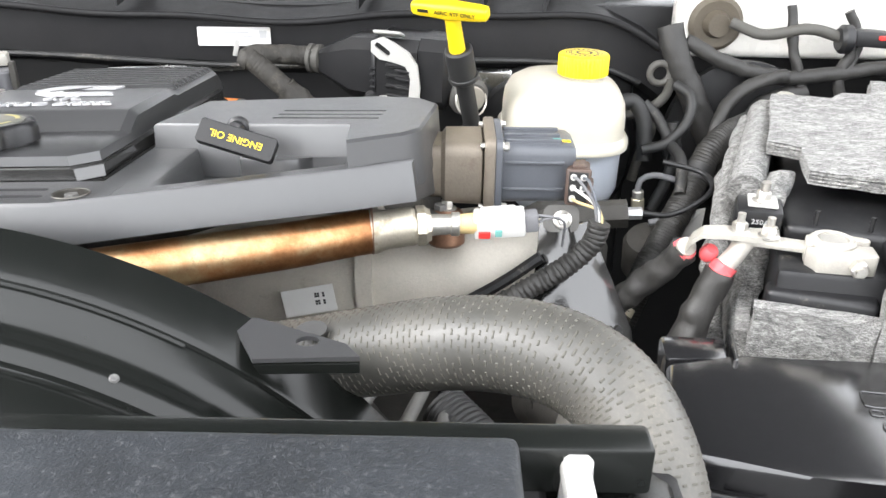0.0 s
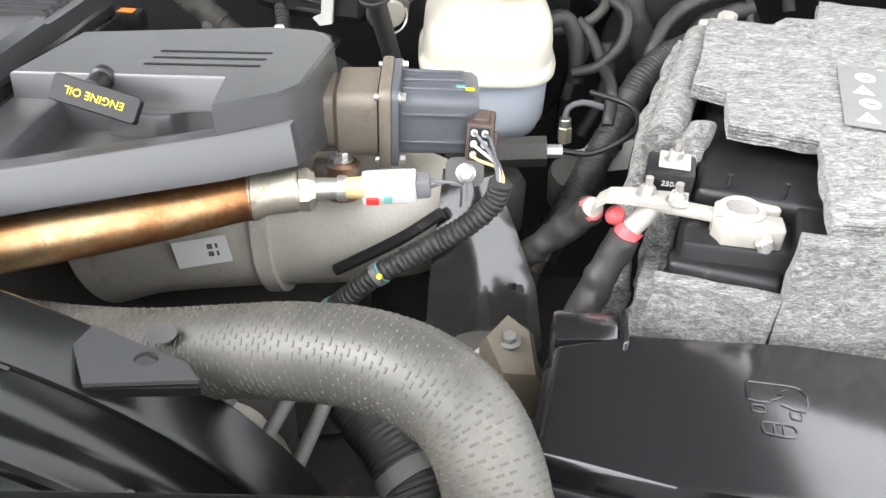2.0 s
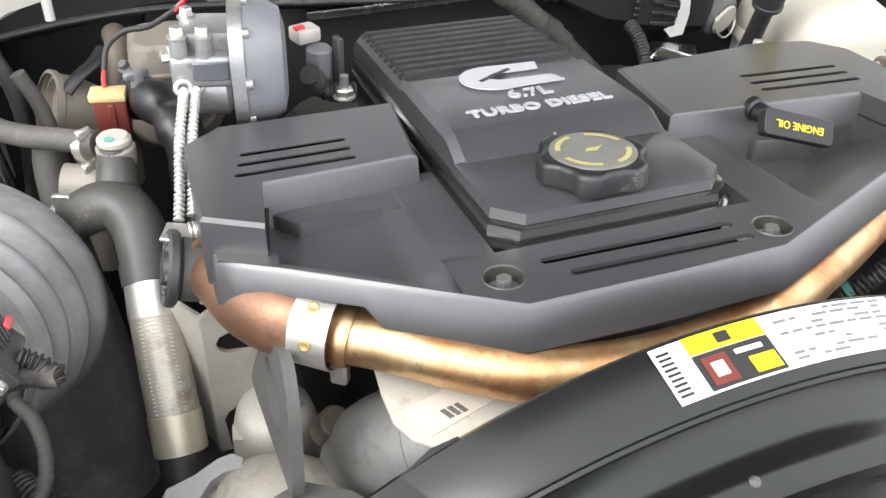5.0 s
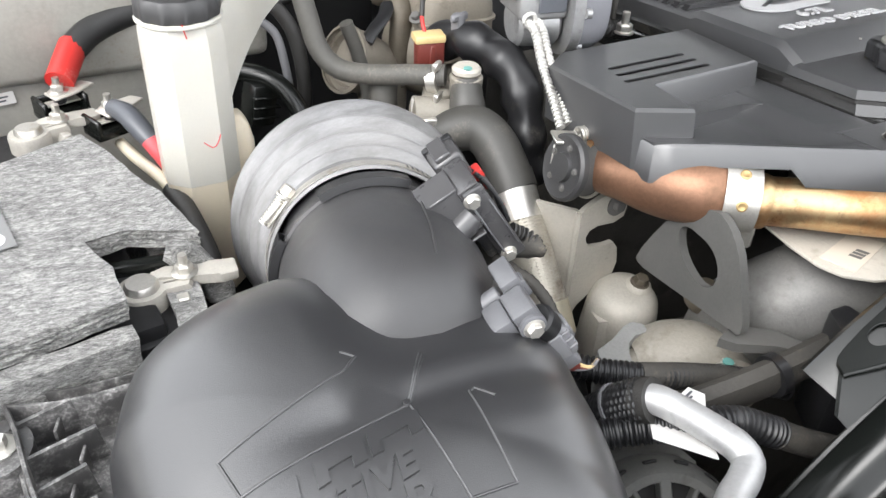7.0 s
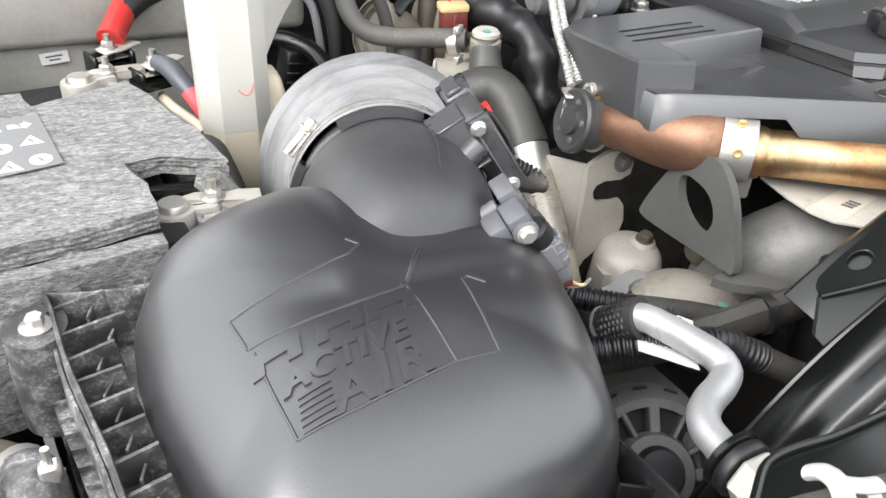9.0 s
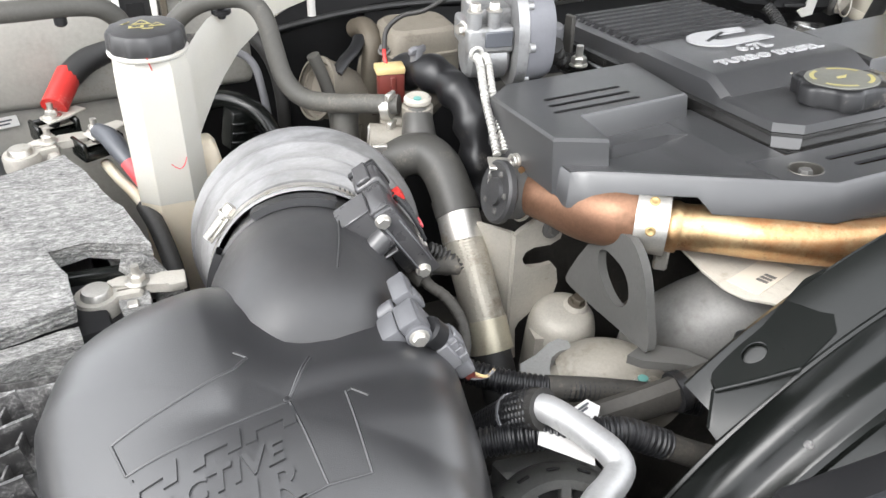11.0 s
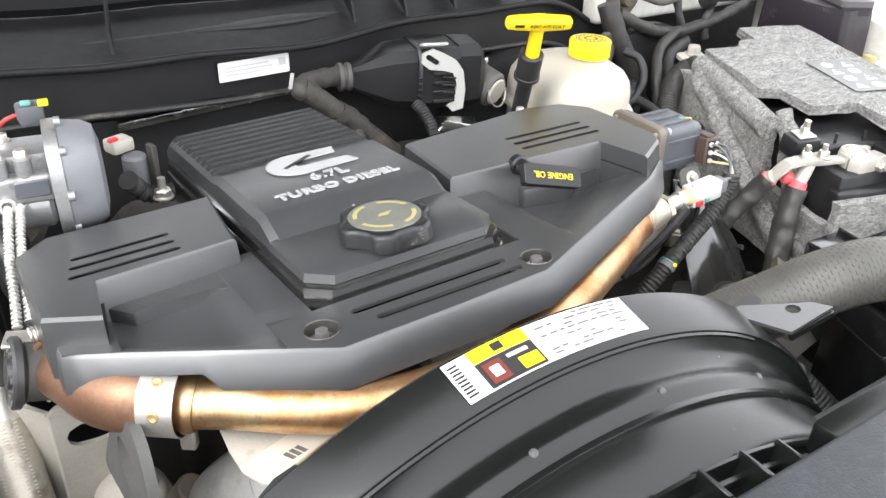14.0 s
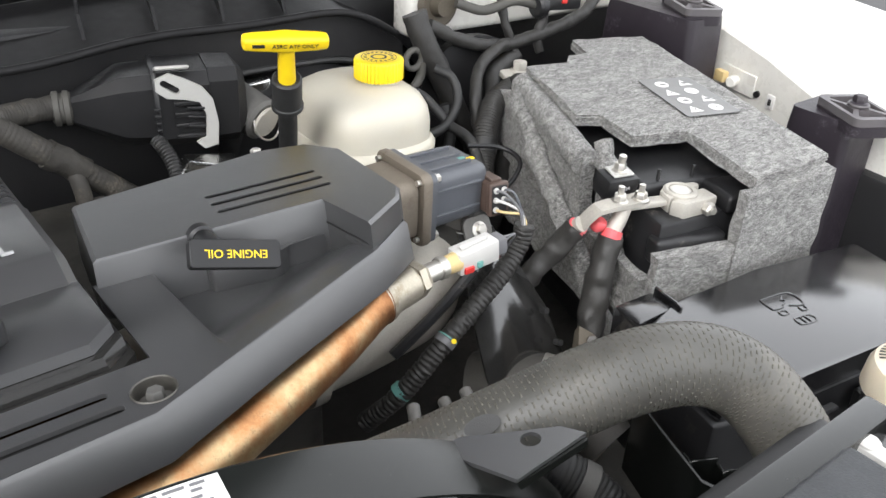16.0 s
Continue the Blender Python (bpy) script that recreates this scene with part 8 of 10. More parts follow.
part("bead", tube([(-0.4135, 0.707, 1.0560), (-0.4060, 0.703, 1.0610)], 0.0450, 36), M_GREYCAST_D, wo)
part("boss", rod((-0.470, 0.760, 1.03), (-0.462, 0.750, 1.050), 0.013, n=18, bev=0.002), M_TANBOX, wo)
part("boss", rod((-0.463, 0.735, 1.00), (-0.455, 0.722, 1.030), 0.011, n=18, bev=0.002), M_TANBOX, wo)
gp = thing("cover_plate", (-0.40, 0.68, 1.12), "pale grey steel cover plate with a white label", "plate")
part("sheet", prism([(-0.4401, 0.740), (-0.4425, 0.705), (-0.4421, 0.6787), (-0.4347, 0.6619), (-0.4169, 0.6484), (-0.39, 0.640), (-0.33, 0.638), (-0.33, 0.740)], 1.1150, 1.1180, 0.0012, 2), M_CAST, gp)
part("label", prism([(-0.4341, 0.6859), (-0.3877, 0.7008), (-0.3711, 0.6796), (-0.4243, 0.6607)], 1.1181, 1.1186), M_CARD, gp, "yellowed paper label")
for k in range(3):
    part("print", prism([(-0.4120 + 0.005 * k, 0.6790 + 0.0012 * k), (-0.4085 + 0.005 * k, 0.6800 + 0.0012 * k), (-0.4040 + 0.005 * k, 0.6720 + 0.0012 * k), (-0.4075 + 0.005 * k, 0.6710 + 0.0012 * k)], 1.1187, 1.1189), M_GREYMETAL, gp)
wh = thing("water_housing", (-0.51, 0.77, 0.95), "beige cast water housing with a sensor boss", "casting")
part("bowl", lathe([(0.0, 0.010), (0.016, 0.0095), (0.025, 0.006), (0.0305, -0.002), (0.0330, -0.014), (0.0340, -0.032), (0.0350, -0.08)], 40, along((-0.500, 0.812, 1.008), (-0.05, -0.16, 0.97))), M_CAST, wh, angle=60)
part("web", loft([[(-0.535, 0.800, z), (-0.522, 0.796, z), (-0.520, 0.812, z), (-0.533, 0.816, z)] for z in (0.93, 0.992, 0.998)]), M_CAST, wh)
part("boss", rod((-0.4885, 0.812, 1.006), (-0.4880, 0.810, 1.022), 0.0135, 0.0115, 20, 0.002), M_CAST, wh)
part("boss_bolt", hex_bolt((-0.4880, 0.8095, 1.0225), (0.1, -0.2, 1), 0.0068, 0.007, 1.3), M_TANBOX, wh)
ws = thing("thermostat_housing", (-0.52, 0.74, 0.95), "grey cast thermostat housing with a hose spout", "casting")
part("body", tube([(-0.545, 0.735, 1.000), (-0.530, 0.731, 1.003), (-0.512, 0.725, 1.004), (-0.492, 0.716, 1.000), (-0.474, 0.704, 0.990), (-0.462, 0.690, 0.975)], 0.036, 32, 0.004, radius=lambda f: 0.55 + 0.50 * math.sin(math.pi * min(1.0, 0.12 + f * 0.95)) ** 0.8), M_DULLCAST, ws, angle=60)
part("spout", rod((-0.532, 0.735, 1.010), (-0.566, 0.724, 1.006), 0.0180, 0.0165, 26, 0.003), M_DULLCAST, ws)
part("flange", prism([(-0.519, 0.683), (-0.500, 0.698), (-0.482, 0.700), (-0.466, 0.672), (-0.478, 0.662), (-0.500, 0.668)], 1.016, 1.026, 0.003, 2), M_DULLCAST, ws)
part("flange_bolt", hex_bolt((-0.4968, 0.6863, 1.0265), (0, -0.1, 0.98), 0.0065, 0.007, 1.6), M_STEEL, ws)
part("paint_dab", rod((-0.4968, 0.6858, 1.0338), (-0.4968, 0.6858, 1.0350), 0.0045, n=10), M_CYAN, ws)
part("rib", rod((-0.505, 0.706, 1.024), (-0.485, 0.700, 1.016), 0.0050, n=12, bev=0.001), M_DULLCAST, ws)
ca = thing("hose_bracket", (-0.565, 0.73, 0.97), "pale grey cast bracket clasping the spout", "bracket")
part("jaw", loft([[(-0.592 + 0.003 * k, 0.726, z), (-0.584, 0.738, z), (-0.566, 0.744, z), (-0.548, 0.754, z), (-0.538, 0.756, z), (-0.531, 0.750, z), (-0.533, 0.741, z), (-0.545, 0.741, z), (-0.555, 0.736, z), (-0.563, 0.725, z), (-0.570, 0.708, z), (-0.588, 0.712, z)] for k, z in ((0, 0.995), (0, 1.031), (1, 1.034))]), M_GREYCAST, ca)
solo("dark_bracket", prism([(-0.46, 0.62), (-0.44, 0.66), (-0.42, 0.66), (-0.42, 0.60)], 0.99, 1.09, 0.004), M_BLACK, "black bracket behind the shroud ear", "bracket")

# the radiator's corner fittings
rk = thing("radiator_bracket", (-0.66, 0.44, 1.0), "black plastic radiator corner bracket with a pale clip", "bracket")
RKE = [(-0.7162, 0.4345), (-0.7012, 0.4452), (-0.6898, 0.4549), (-0.6825, 0.4605), (-0.6744, 0.4635), (-0.66, 0.4649), (-0.638, 0.4645), (-0.6136, 0.467), (-0.585, 0.470)]
part("plate", prism([(-0.730, 0.424)] + RKE + [(-0.58, 0.470), (-0.58, 0.30), (-0.73, 0.30)], 1.140, 1.150, 0.003, 2), M_SHROUD, rk)
part("rim_edge", tube([(x, y - 0.001, 1.1505) for x, y in RKE], 0.0022, 8), M_SHROUD, rk)
part("hem", loft([[(x, y - 0.002, 1.148), (x, y, 1.148), (x, y, 1.112), (x, y - 0.002, 1.112)] for x, y in RKE]), M_SHROUD, rk)
part("round_plug", lathe([(0.0, 0.008), (0.008, 0.007), (0.014, 0.002), (0.015, -0.004), (0.015, -0.02)], 24, turn((-0.716, 0.470, 1.086))), M_LEAD, rk, "pale domed plug")
part("plug_seat", rod((-0.714, 0.474, 1.03), (-0.714, 0.474, 1.078), 0.019, n=20), M_SHROUD, rk)
yc = part("pale_clip", tube([(-0.6835, 0.4380, 1.170), (-0.6828, 0.4325, 1.176), (-0.6842, 0.4240, 1.179), (-0.6870, 0.4170, 1.1775)], 0.0034, 12, flat=1.35), M_LEVER, rk, "pale forked clip")
part("clip_arm", tube([(-0.6842, 0.4240, 1.179), (-0.6790, 0.4205, 1.1795), (-0.6740, 0.4190, 1.179), (-0.668, 0.4185, 1.178)], 0.0026, 12, flat=1.5), M_LEVER, yc)
part("clip_arm", tube([(-0.6870, 0.4170, 1.1775), (-0.6905, 0.4110, 1.173), (-0.6915, 0.4065, 1.164)], 0.0022, 12, flat=1.6), M_LEVER, yc)
ovh = thing("overflow_hose", (-0.68, 0.42, 1.15), "dusty grey overflow hose with white print", "hose")
part("rubber", tube([(-0.775, 0.395, 1.145), (-0.752, 0.410, 1.153), (-0.730, 0.419, 1.160), (-0.705, 0.422, 1.164), (-0.68, 0.420, 1.165), (-0.65, 0.418, 1.165), (-0.60, 0.412, 1.165)], 0.0100, 20), M_RUBBER, ovh)
part("lettering", lettering("RAD", 0.0072, Matrix.Translation((-0.703, 0.4185, 1.1745)) @ pose(0, 0, 0, 14, 0, 0) @ pose(0, 0, 0, 0, 0, 178), 0.0002), M_PAPER, ovh, "white lettering")
part("band", tube([(-0.674, 0.4197, 1.165), (-0.668, 0.4192, 1.165)], 0.0108, 20), M_LEVER, ovh, "pale band")
bh = thing("braided_hose", (-1.02, 0.55, 0.9), "black braided hose with a steel clip", "hose")
part("braid", knurled([(-1.016, 0.678, 1.040), (-1.009, 0.662, 1.048), (-1.004, 0.643, 1.048), (-1.002, 0.62, 1.036), (-1.005, 0.60, 1.01), (-1.01, 0.58, 0.97)], 0.0165, 60, 0.0012, 0.0011, 0.005, 18), M_RIBS, bh)
part("tail", tube([(-1.062, 0.745, 0.99), (-1.045, 0.725, 1.012), (-1.030, 0.70, 1.030), (-1.016, 0.678, 1.040)], 0.0145, 16), M_TANBOX, bh)
part("hose_band", tube([(-1.018, 0.682, 1.0385), (-1.013, 0.672, 1.0430)], 0.0172, 20), M_STEEL, bh)
part("clip", box((0.012, 0.010, 0.014), 0.002, 1, turn((-0.996, 0.648, 1.066))), M_STEEL, bh)
part("clip_pin", rod((-0.996, 0.648, 1.070), (-0.996, 0.648, 1.084), 0.0025, n=8), M_STEEL, bh)

# small sticker on the panel behind the battery
psk = thing("panel_sticker", (-0.974, 1.259, 1.065), "small white sticker with printed bars on the rear panel", "sticker")
PSK = Matrix.Translation((-0.9858, 1.2595, 1.0880)) @ pose(0, 0, 0, 88, -5, 0)
part("paper", prism(round_rect(-0.0150, -0.0065, 0.0150, 0.0065, 0.001), 0, 0.0005, m=PSK), M_PAPER, psk)
for k in range(2):
    part("print_bar", box((0.018 - 0.006 * k, 0.0018, 0.0003), m=PSK @ turn((0.0, 0.002 - 0.004 * k, 0.0007))), M_SLATE, psk)

# dark lines in the gap behind the coolant bottle
for pts, r, mt, lbl in (
    ([(-0.76, 1.20, 1.16), (-0.735, 1.19, 1.168), (-0.712, 1.18, 1.155), (-0.705, 1.17, 1.12), (-0.70, 1.16, 1.05)], 0.0045, M_MOUSE, "thin grey steel line behind the coolant bottle"),
    ([(-0.775, 1.21, 1.10), (-0.745, 1.18, 1.115), (-0.715, 1.15, 1.105), (-0.70, 1.12, 1.07), (-0.695, 1.10, 1.0)], 0.010, M_SHROUD, "glossy black line behind the coolant bottle"),
    ([(-0.73, 1.22, 1.19), (-0.705, 1.21, 1.175), (-0.685, 1.20, 1.14), (-0.68, 1.19, 1.08), (-0.69, 1.18, 1.0)], 0.008, M_TAPE, "taped black line behind the heater hose"),
    ([(-0.66, 1.10, 1.185), (-0.648, 1.10, 1.15), (-0.642, 1.09, 1.11), (-0.645, 1.08, 1.05)], 0.007, M_RUBBER, "dusty rubber line beside the turbocharger"),
):
    solo("fluid_line", tube(pts, r, 14, 0.005), mt, lbl, "pipe", "lines behind the bottle")
jb = thing("junction_plug", (-0.74, 1.17, 1.05), "black ribbed plug in the gap behind the bottle", "connector")
part("shell", box((0.030, 0.026, 0.046), 0.004, 2, turn((-0.738, 1.165, 1.085), rz=20, ry=12)), M_SHROUD, jb)
for k in range(3):
    part("rib", box((0.033, 0.029, 0.003), 0.001, 1, turn((-0.738 + 0.002 * k, 1.165, 1.072 + 0.011 * k), rz=20, ry=12)), M_SHROUD, jb)
# ---- upper radiator hose ----
uh = thing("radiator_hose", (0.12, 0.60, 1.08), "dusty ribbed black rubber radiator hose", "hose")
HOSE = [(-0.16, 0.710, 1.050), (-0.09, 0.680, 1.068), (-0.02, 0.652, 1.090), (0.045, 0.625, 1.118), (0.10, 0.604, 1.140), (0.145, 0.587, 1.150), (0.180, 0.570, 1.149), (0.205, 0.550, 1.138), (0.219, 0.525, 1.118), (0.225, 0.500, 1.090), (0.226, 0.482, 1.05), (0.226, 0.472, 1.0)]
part("rubber", tube(HOSE, 0.0308, 64, 0.004), M_HOSE, uh)
tk = part("knurling", ticks(HOSE, 0.0308), M_TICK, uh, "rows of short raised dusty strokes")
tagged(tk, kind="stuff")
for k in range(2):
    part("print_mark", box((0.0020, 0.020 - 0.006 * k, 0.0004), m=Matrix.Translation((0.243 - 0.006 * k, 0.497 + 0.002 * k, 1.111)) @ pose(0, 0, 0, 50, 32, -12)), M_GREYPRINT, uh)
part("stain", prism(ring_points(0, 0, 0.013, 0.007, 18), 0, 0.0004, m=Matrix.Translation((0.011, 0.617, 1.1405)) @ pose(0, 0, 0, 34, -16, -22)), M_RUBBER_D, uh, "dark oval patch")

# ---- brake fluid reservoir ----
bk = thing("brake_reservoir", (0.238, 1.12, 1.0), "milky plastic brake fluid reservoir with a yellow cap", "reservoir")
RC = (0.239, 1.132)


def res(ax, ay, z, p=3.0, dx=0.0, dy=0.0):
    return superring(RC[0] + dx, RC[1] + dy, (ax + 0.004) * 0.84, (ay + 0.004) * 1.22, z, p, 48)


part("upper", loft([res(0.082, 0.066, 1.124, 3.4), res(0.082, 0.066, 1.150, 3.4), res(0.080, 0.064, 1.166, 3.2), res(0.073, 0.058, 1.178, 3.0), res(0.058, 0.046, 1.187, 2.7), res(0.035, 0.03, 1.192, 2.4)]), M_RESERVOIR, bk, angle=50)
part("rim", loft([res(0.083, 0.067, 1.115, 3.4), res(0.088, 0.072, 1.117, 3.4), res(0.0885, 0.0725, 1.124, 3.4), res(0.084, 0.068, 1.130, 3.4)]), M_RESERVOIR, bk, angle=50)
part("lower", loft([res(0.060, 0.050, 1.035, 3.0), res(0.072, 0.060, 1.048, 3.2), res(0.079, 0.064, 1.065, 3.4), res(0.080, 0.065, 1.1155, 3.4)]), M_FLUID, bk, "bluish fluid-filled lower half", angle=50)
part("neck", rod((0.258, 1.116, 1.186), (0.258, 1.116, 1.197), 0.025, 0.024, 32, 0.002), M_RESERVOIR, bk)
capr = [0.0292 + 0.0008 * (1 if i % 2 else -1) for i in range(80)]
bcap = part("cap", loft([[(0.258 + capr[i] * k * math.cos(2 * math.pi * i / 80), 1.116 + capr[i] * k * math.sin(2 * math.pi * i / 80), z) for i in range(80)] for z, k in ((1.196, 1.0), (1.217, 1.0), (1.2195, 0.96), (1.220, 0.90))]), M_YELLOW, bk, "yellow screw cap", angle=50)
part("print_ring", lathe([(0.0205, 0.0), (0.0215, 0.0)], 40, turn((0.258, 1.116, 1.2205)), cap=False), M_INK, bcap)
part("print_ring", lathe([(0.007, 0.0), (0.010, 0.0)], 24, turn((0.258, 1.116, 1.2205)), cap=False), M_INK, bcap)
for i in range(18):
    part("print_bar", lathe([(0.0145, 0.0), (0.0185, 0.0)], 1, turn((0.258, 1.116, 1.2205)), cap=False, start=20 * i, sweep=10), M_INK, bcap)
part("spout", tube([(0.310, 1.15, 1.150), (0.330, 1.155, 1.152), (0.345, 1.15, 1.13), (0.350, 1.14, 1.08)], 0.010, 14), M_RUBBER_D, bk)
mc = thing("master_cylinder", (0.22, 1.08, 0.95), "dull cast master cylinder under the reservoir", "cylinder")
part("body", rod((0.225, 1.02, 1.03), (0.225, 1.25, 1.03), 0.032, n=28, bev=0.004), M_CAST_D, mc)
part("port", rod((0.235, 0.99, 1.065), (0.300, 0.985, 1.072), 0.016, n=6), M_CAST_D, mc)
part("fitting", rod((0.300, 0.985, 1.072), (0.316, 0.984, 1.073), 0.007, n=6), M_ALU, mc)
part("brake_line", tube([(0.316, 0.984, 1.073), (0.345, 0.982, 1.072), (0.375, 0.985, 1.085), (0.395, 1.0, 1.098), (0.39, 1.03, 1.105), (0.35, 1.05, 1.110)], 0.0032, 10), M_BLACK, mc)
part("valve", lathe([(0.0, 0.0), (0.03, 0.004), (0.036, 0.02), (0.036, 0.07), (0.03, 0.08)], 32, turn((0.245, 0.98, 0.965))), M_CAST_D, mc)
solo("brake_booster", lathe([(0.0, -0.02), (0.05, -0.02), (0.07, 0.0), (0.115, 0.012), (0.125, 0.03), (0.125, 0.06)], 40, along((0.24, 1.235, 1.05), (0, 1, 0))), M_COVER_D, "black round brake booster on the firewall", "booster")

bt_ = thing("brake_fitting", (0.334, 1.08, 1.0), "brass brake line fittings on a dark valve block", "fitting")
part("block", lathe([(0.0, 0.0), (0.030, 0.002), (0.034, 0.010), (0.034, 0.05), (0.028, 0.056)], 28, along((0.349, 1.052, 1.012), (0.1, 0.3, -0.95))), M_CAST_D, bt_)
part("nut", rod((0.3345, 1.080, 1.032), (0.3330, 1.080, 1.052), 0.0085, n=6, bev=0.001), M_BAND, bt_, "brass nut")
part("collar", rod((0.3330, 1.080, 1.052), (0.3322, 1.080, 1.062), 0.0070, n=16, bev=0.001), M_STEEL, bt_)
part("line", tube([(0.3322, 1.080, 1.060), (0.334, 1.082, 1.074), (0.350, 1.085, 1.080), (0.375, 1.082, 1.076), (0.389, 1.080, 1.070), (0.400, 1.075, 1.055)], 0.0038, 12), M_MOUSE, bt_)
part("line", tube([(0.345, 1.060, 1.028), (0.358, 1.060, 1.032), (0.366, 1.062, 1.046), (0.378, 1.066, 1.058), (0.395, 1.07, 1.06)], 0.0040, 12), M_MOUSE, bt_)
solo("hang_tag", loft([[(0.3736, 1.048 + k, 1.036), (0.3790, 1.050 + k, 1.010), (0.4067, 1.051 + k, 1.014), (0.4075, 1.049 + k, 1.053), (0.3960, 1.048 + k, 1.051), (0.3950, 1.048 + k, 1.040)] for k in (0.0, 0.0008)]), M_WHITE, "white plastic tag on the lines behind the reservoir", "tag")
cb3 = thing("sensor_cable", (0.29, 0.93, 0.95), "dark sleeved cable with a tan connector sleeve", "cable")
part("sleeve", tube([(0.285, 0.925, 0.935), (0.292, 0.932, 0.965), (0.306, 0.948, 0.985), (0.3295, 0.985, 0.992), (0.350, 1.02, 0.995)], 0.0105, 16, wave=0.0008, pitch=0.005), M_WRAP, cb3)
part("tan_sleeve", tube([(0.289, 0.929, 0.960), (0.297, 0.937, 0.978)], 0.0122, 16), M_TANBOX, cb3)
part("pale_band", tube([(0.2945, 0.9345, 0.9725), (0.299, 0.939, 0.980)], 0.0126, 16), M_COOLANT, cb3)

# ---- transmission dipstick ----
dp = thing("transmission_dipstick", (0.12, 1.08, 1.1), "yellow T-handled dipstick in a black tube", "dipstick")
part("tube", rod((0.150, 1.155, 1.02), (0.1105, 1.068, 1.225), 0.0105, n=20), M_RUBBER_D, dp)
part("collar", rod((0.1155, 1.079, 1.200), (0.109, 1.065, 1.234), 0.0160, n=24, bev=0.002), M_RUBBER_D, dp, "black rubber collar")
part("collar_band", rod((0.1165, 1.081, 1.195), (0.1155, 1.079, 1.201), 0.0175, n=24, bev=0.001), M_RUBBER_D, dp)
part("stem", rod((0.1095, 1.066, 1.225), (0.1015, 1.049, 1.272), 0.0095, 0.0085, 20), M_YELLOW, dp, "yellow stem")
TH = Matrix.Translation((0.0995, 1.045, 1.279)) @ pose(0, 0, 0, 22, 2, -18)
hd = part("handle", loft([[(x, a * s, b * s) for a, b in [(p[0], p[1]) for p in round_rect(-0.009, -0.0085, 0.009, 0.0085, 0.005)]] for x, s in ((-0.043, 0.55), (-0.041, 0.8), (-0.032, 0.92), (-0.015, 1.0), (0.0, 1.12), (0.015, 1.0), (0.032, 0.92), (0.041, 0.8), (0.043, 0.55))]), M_YELLOW, dp, "yellow T handle")
hd.data.transform(Matrix.Translation(-ORIGIN[dp.name]) @ TH @ Matrix.Translation(ORIGIN[dp.name]))
part("print_bar", box((0.012, 0.0006, 0.0036), m=TH @ turn((-0.028, -0.0094, 0.0013))), M_INK, hd)
part("lettering", lettering("ASRC ATF ONLY", 0.0062, TH @ turn((0.008, -0.0103, 0.0012), rx=90), 0.0003), M_INK, hd, "black lettering")

# ---- bulkhead connector ----
bc = thing("bulkhead_connector", (0.034, 1.2, 1.13), "large black harness connector with a grey lever", "connector")
BC = Matrix.Translation((0.026, 1.205, 1.180)) @ pose(0, 0, 0, 0, 1, -14) @ Matrix.Scale(1.06, 4)


def xsec(x, hy, hz, c=0.012, dz=0.0):
    return [(x, -hy, -hz + c + dz), (x, -hy + c, -hz + dz), (x, hy - c, -hz + dz), (x, hy, -hz + c + dz), (x, hy, hz - c + dz), (x, hy - c, hz + dz), (x, -hy + c, hz + dz), (x, -hy, hz - c + dz)]


part("shroud", moved(loft([xsec(-0.092, 0.014, 0.014, 0.004), xsec(-0.085, 0.018, 0.017, 0.005), xsec(-0.045, 0.036, 0.036), xsec(-0.012, 0.038, 0.038)]), BC), M_COVER_D, bc)
part("body", moved(loft([xsec(-0.0115, 0.041, 0.040), xsec(0.042, 0.041, 0.040)]), BC), M_COVER_D, bc)
part("base", moved(loft([xsec(0.0425, 0.038, 0.042), xsec(0.072, 0.036, 0.041), xsec(0.082, 0.026, 0.030)]), BC), M_COVER_D, bc)
for k in range(4):
    part("rib", box((0.030, 0.006, 0.005), 0.001, 1, BC @ turn((0.020, -0.0425, -0.025 + 0.012 * k))), M_COVER_D, bc)
part("loom_nut", lathe([(0.012, -0.004), (0.018, -0.001), (0.018, 0.004), (0.0155, 0.005), (0.0155, 0.008), (0.018, 0.009), (0.018, 0.014), (0.013, 0.018)], 24, BC @ along((-0.108, 0, 0), (1, 0, 0))), M_RUBBER, bc)
lever = plate([(-0.010, 0.030), (0.004, 0.036), (0.018, 0.030), (0.036, 0.020), (0.046, 0.006), (0.050, -0.020), (0.048, -0.044), (0.034, -0.048), (0.026, -0.040), (0.036, -0.034), (0.038, -0.010), (0.032, 0.004), (0.016, 0.008), (0.0, 0.010), (-0.010, 0.018)], [slot_points(-0.002, 0.026, 0.010, 0.018, 0.007)], 0.004, BC @ turn((-0.002, -0.0425, 0.008), rx=90))
part("lever", lever, M_LEVER, bc, "pale grey locking lever")
part("lever_top", box((0.034, 0.020, 0.004), 0.0015, 1, BC @ turn((0.006, -0.034, 0.046), rx=-20)), M_LEVER, bc)
for k in range(6):
    part("tooth", box((0.006, 0.005, 0.0035), 0.0008, 1, BC @ turn((-0.012, -0.0420, -0.032 + 0.0075 * k))), M_BLACK, bc)
for k in range(3):
    part("lever_tab", box((0.018, 0.004, 0.003), 0.0008, 1, BC @ turn((0.026, -0.0455, 0.006 - 0.010 * k), ry=6)), M_BLACK, bc)
part("seam", moved(loft([xsec(-0.0135, 0.0405, 0.0405), xsec(-0.0105, 0.0425, 0.0415), xsec(-0.0085, 0.0425, 0.0415)]), BC), M_BLACK, bc)
lo = thing("main_loom", (-0.10, 1.18, 1.10), "dusty corrugated loom from the connector", "loom")
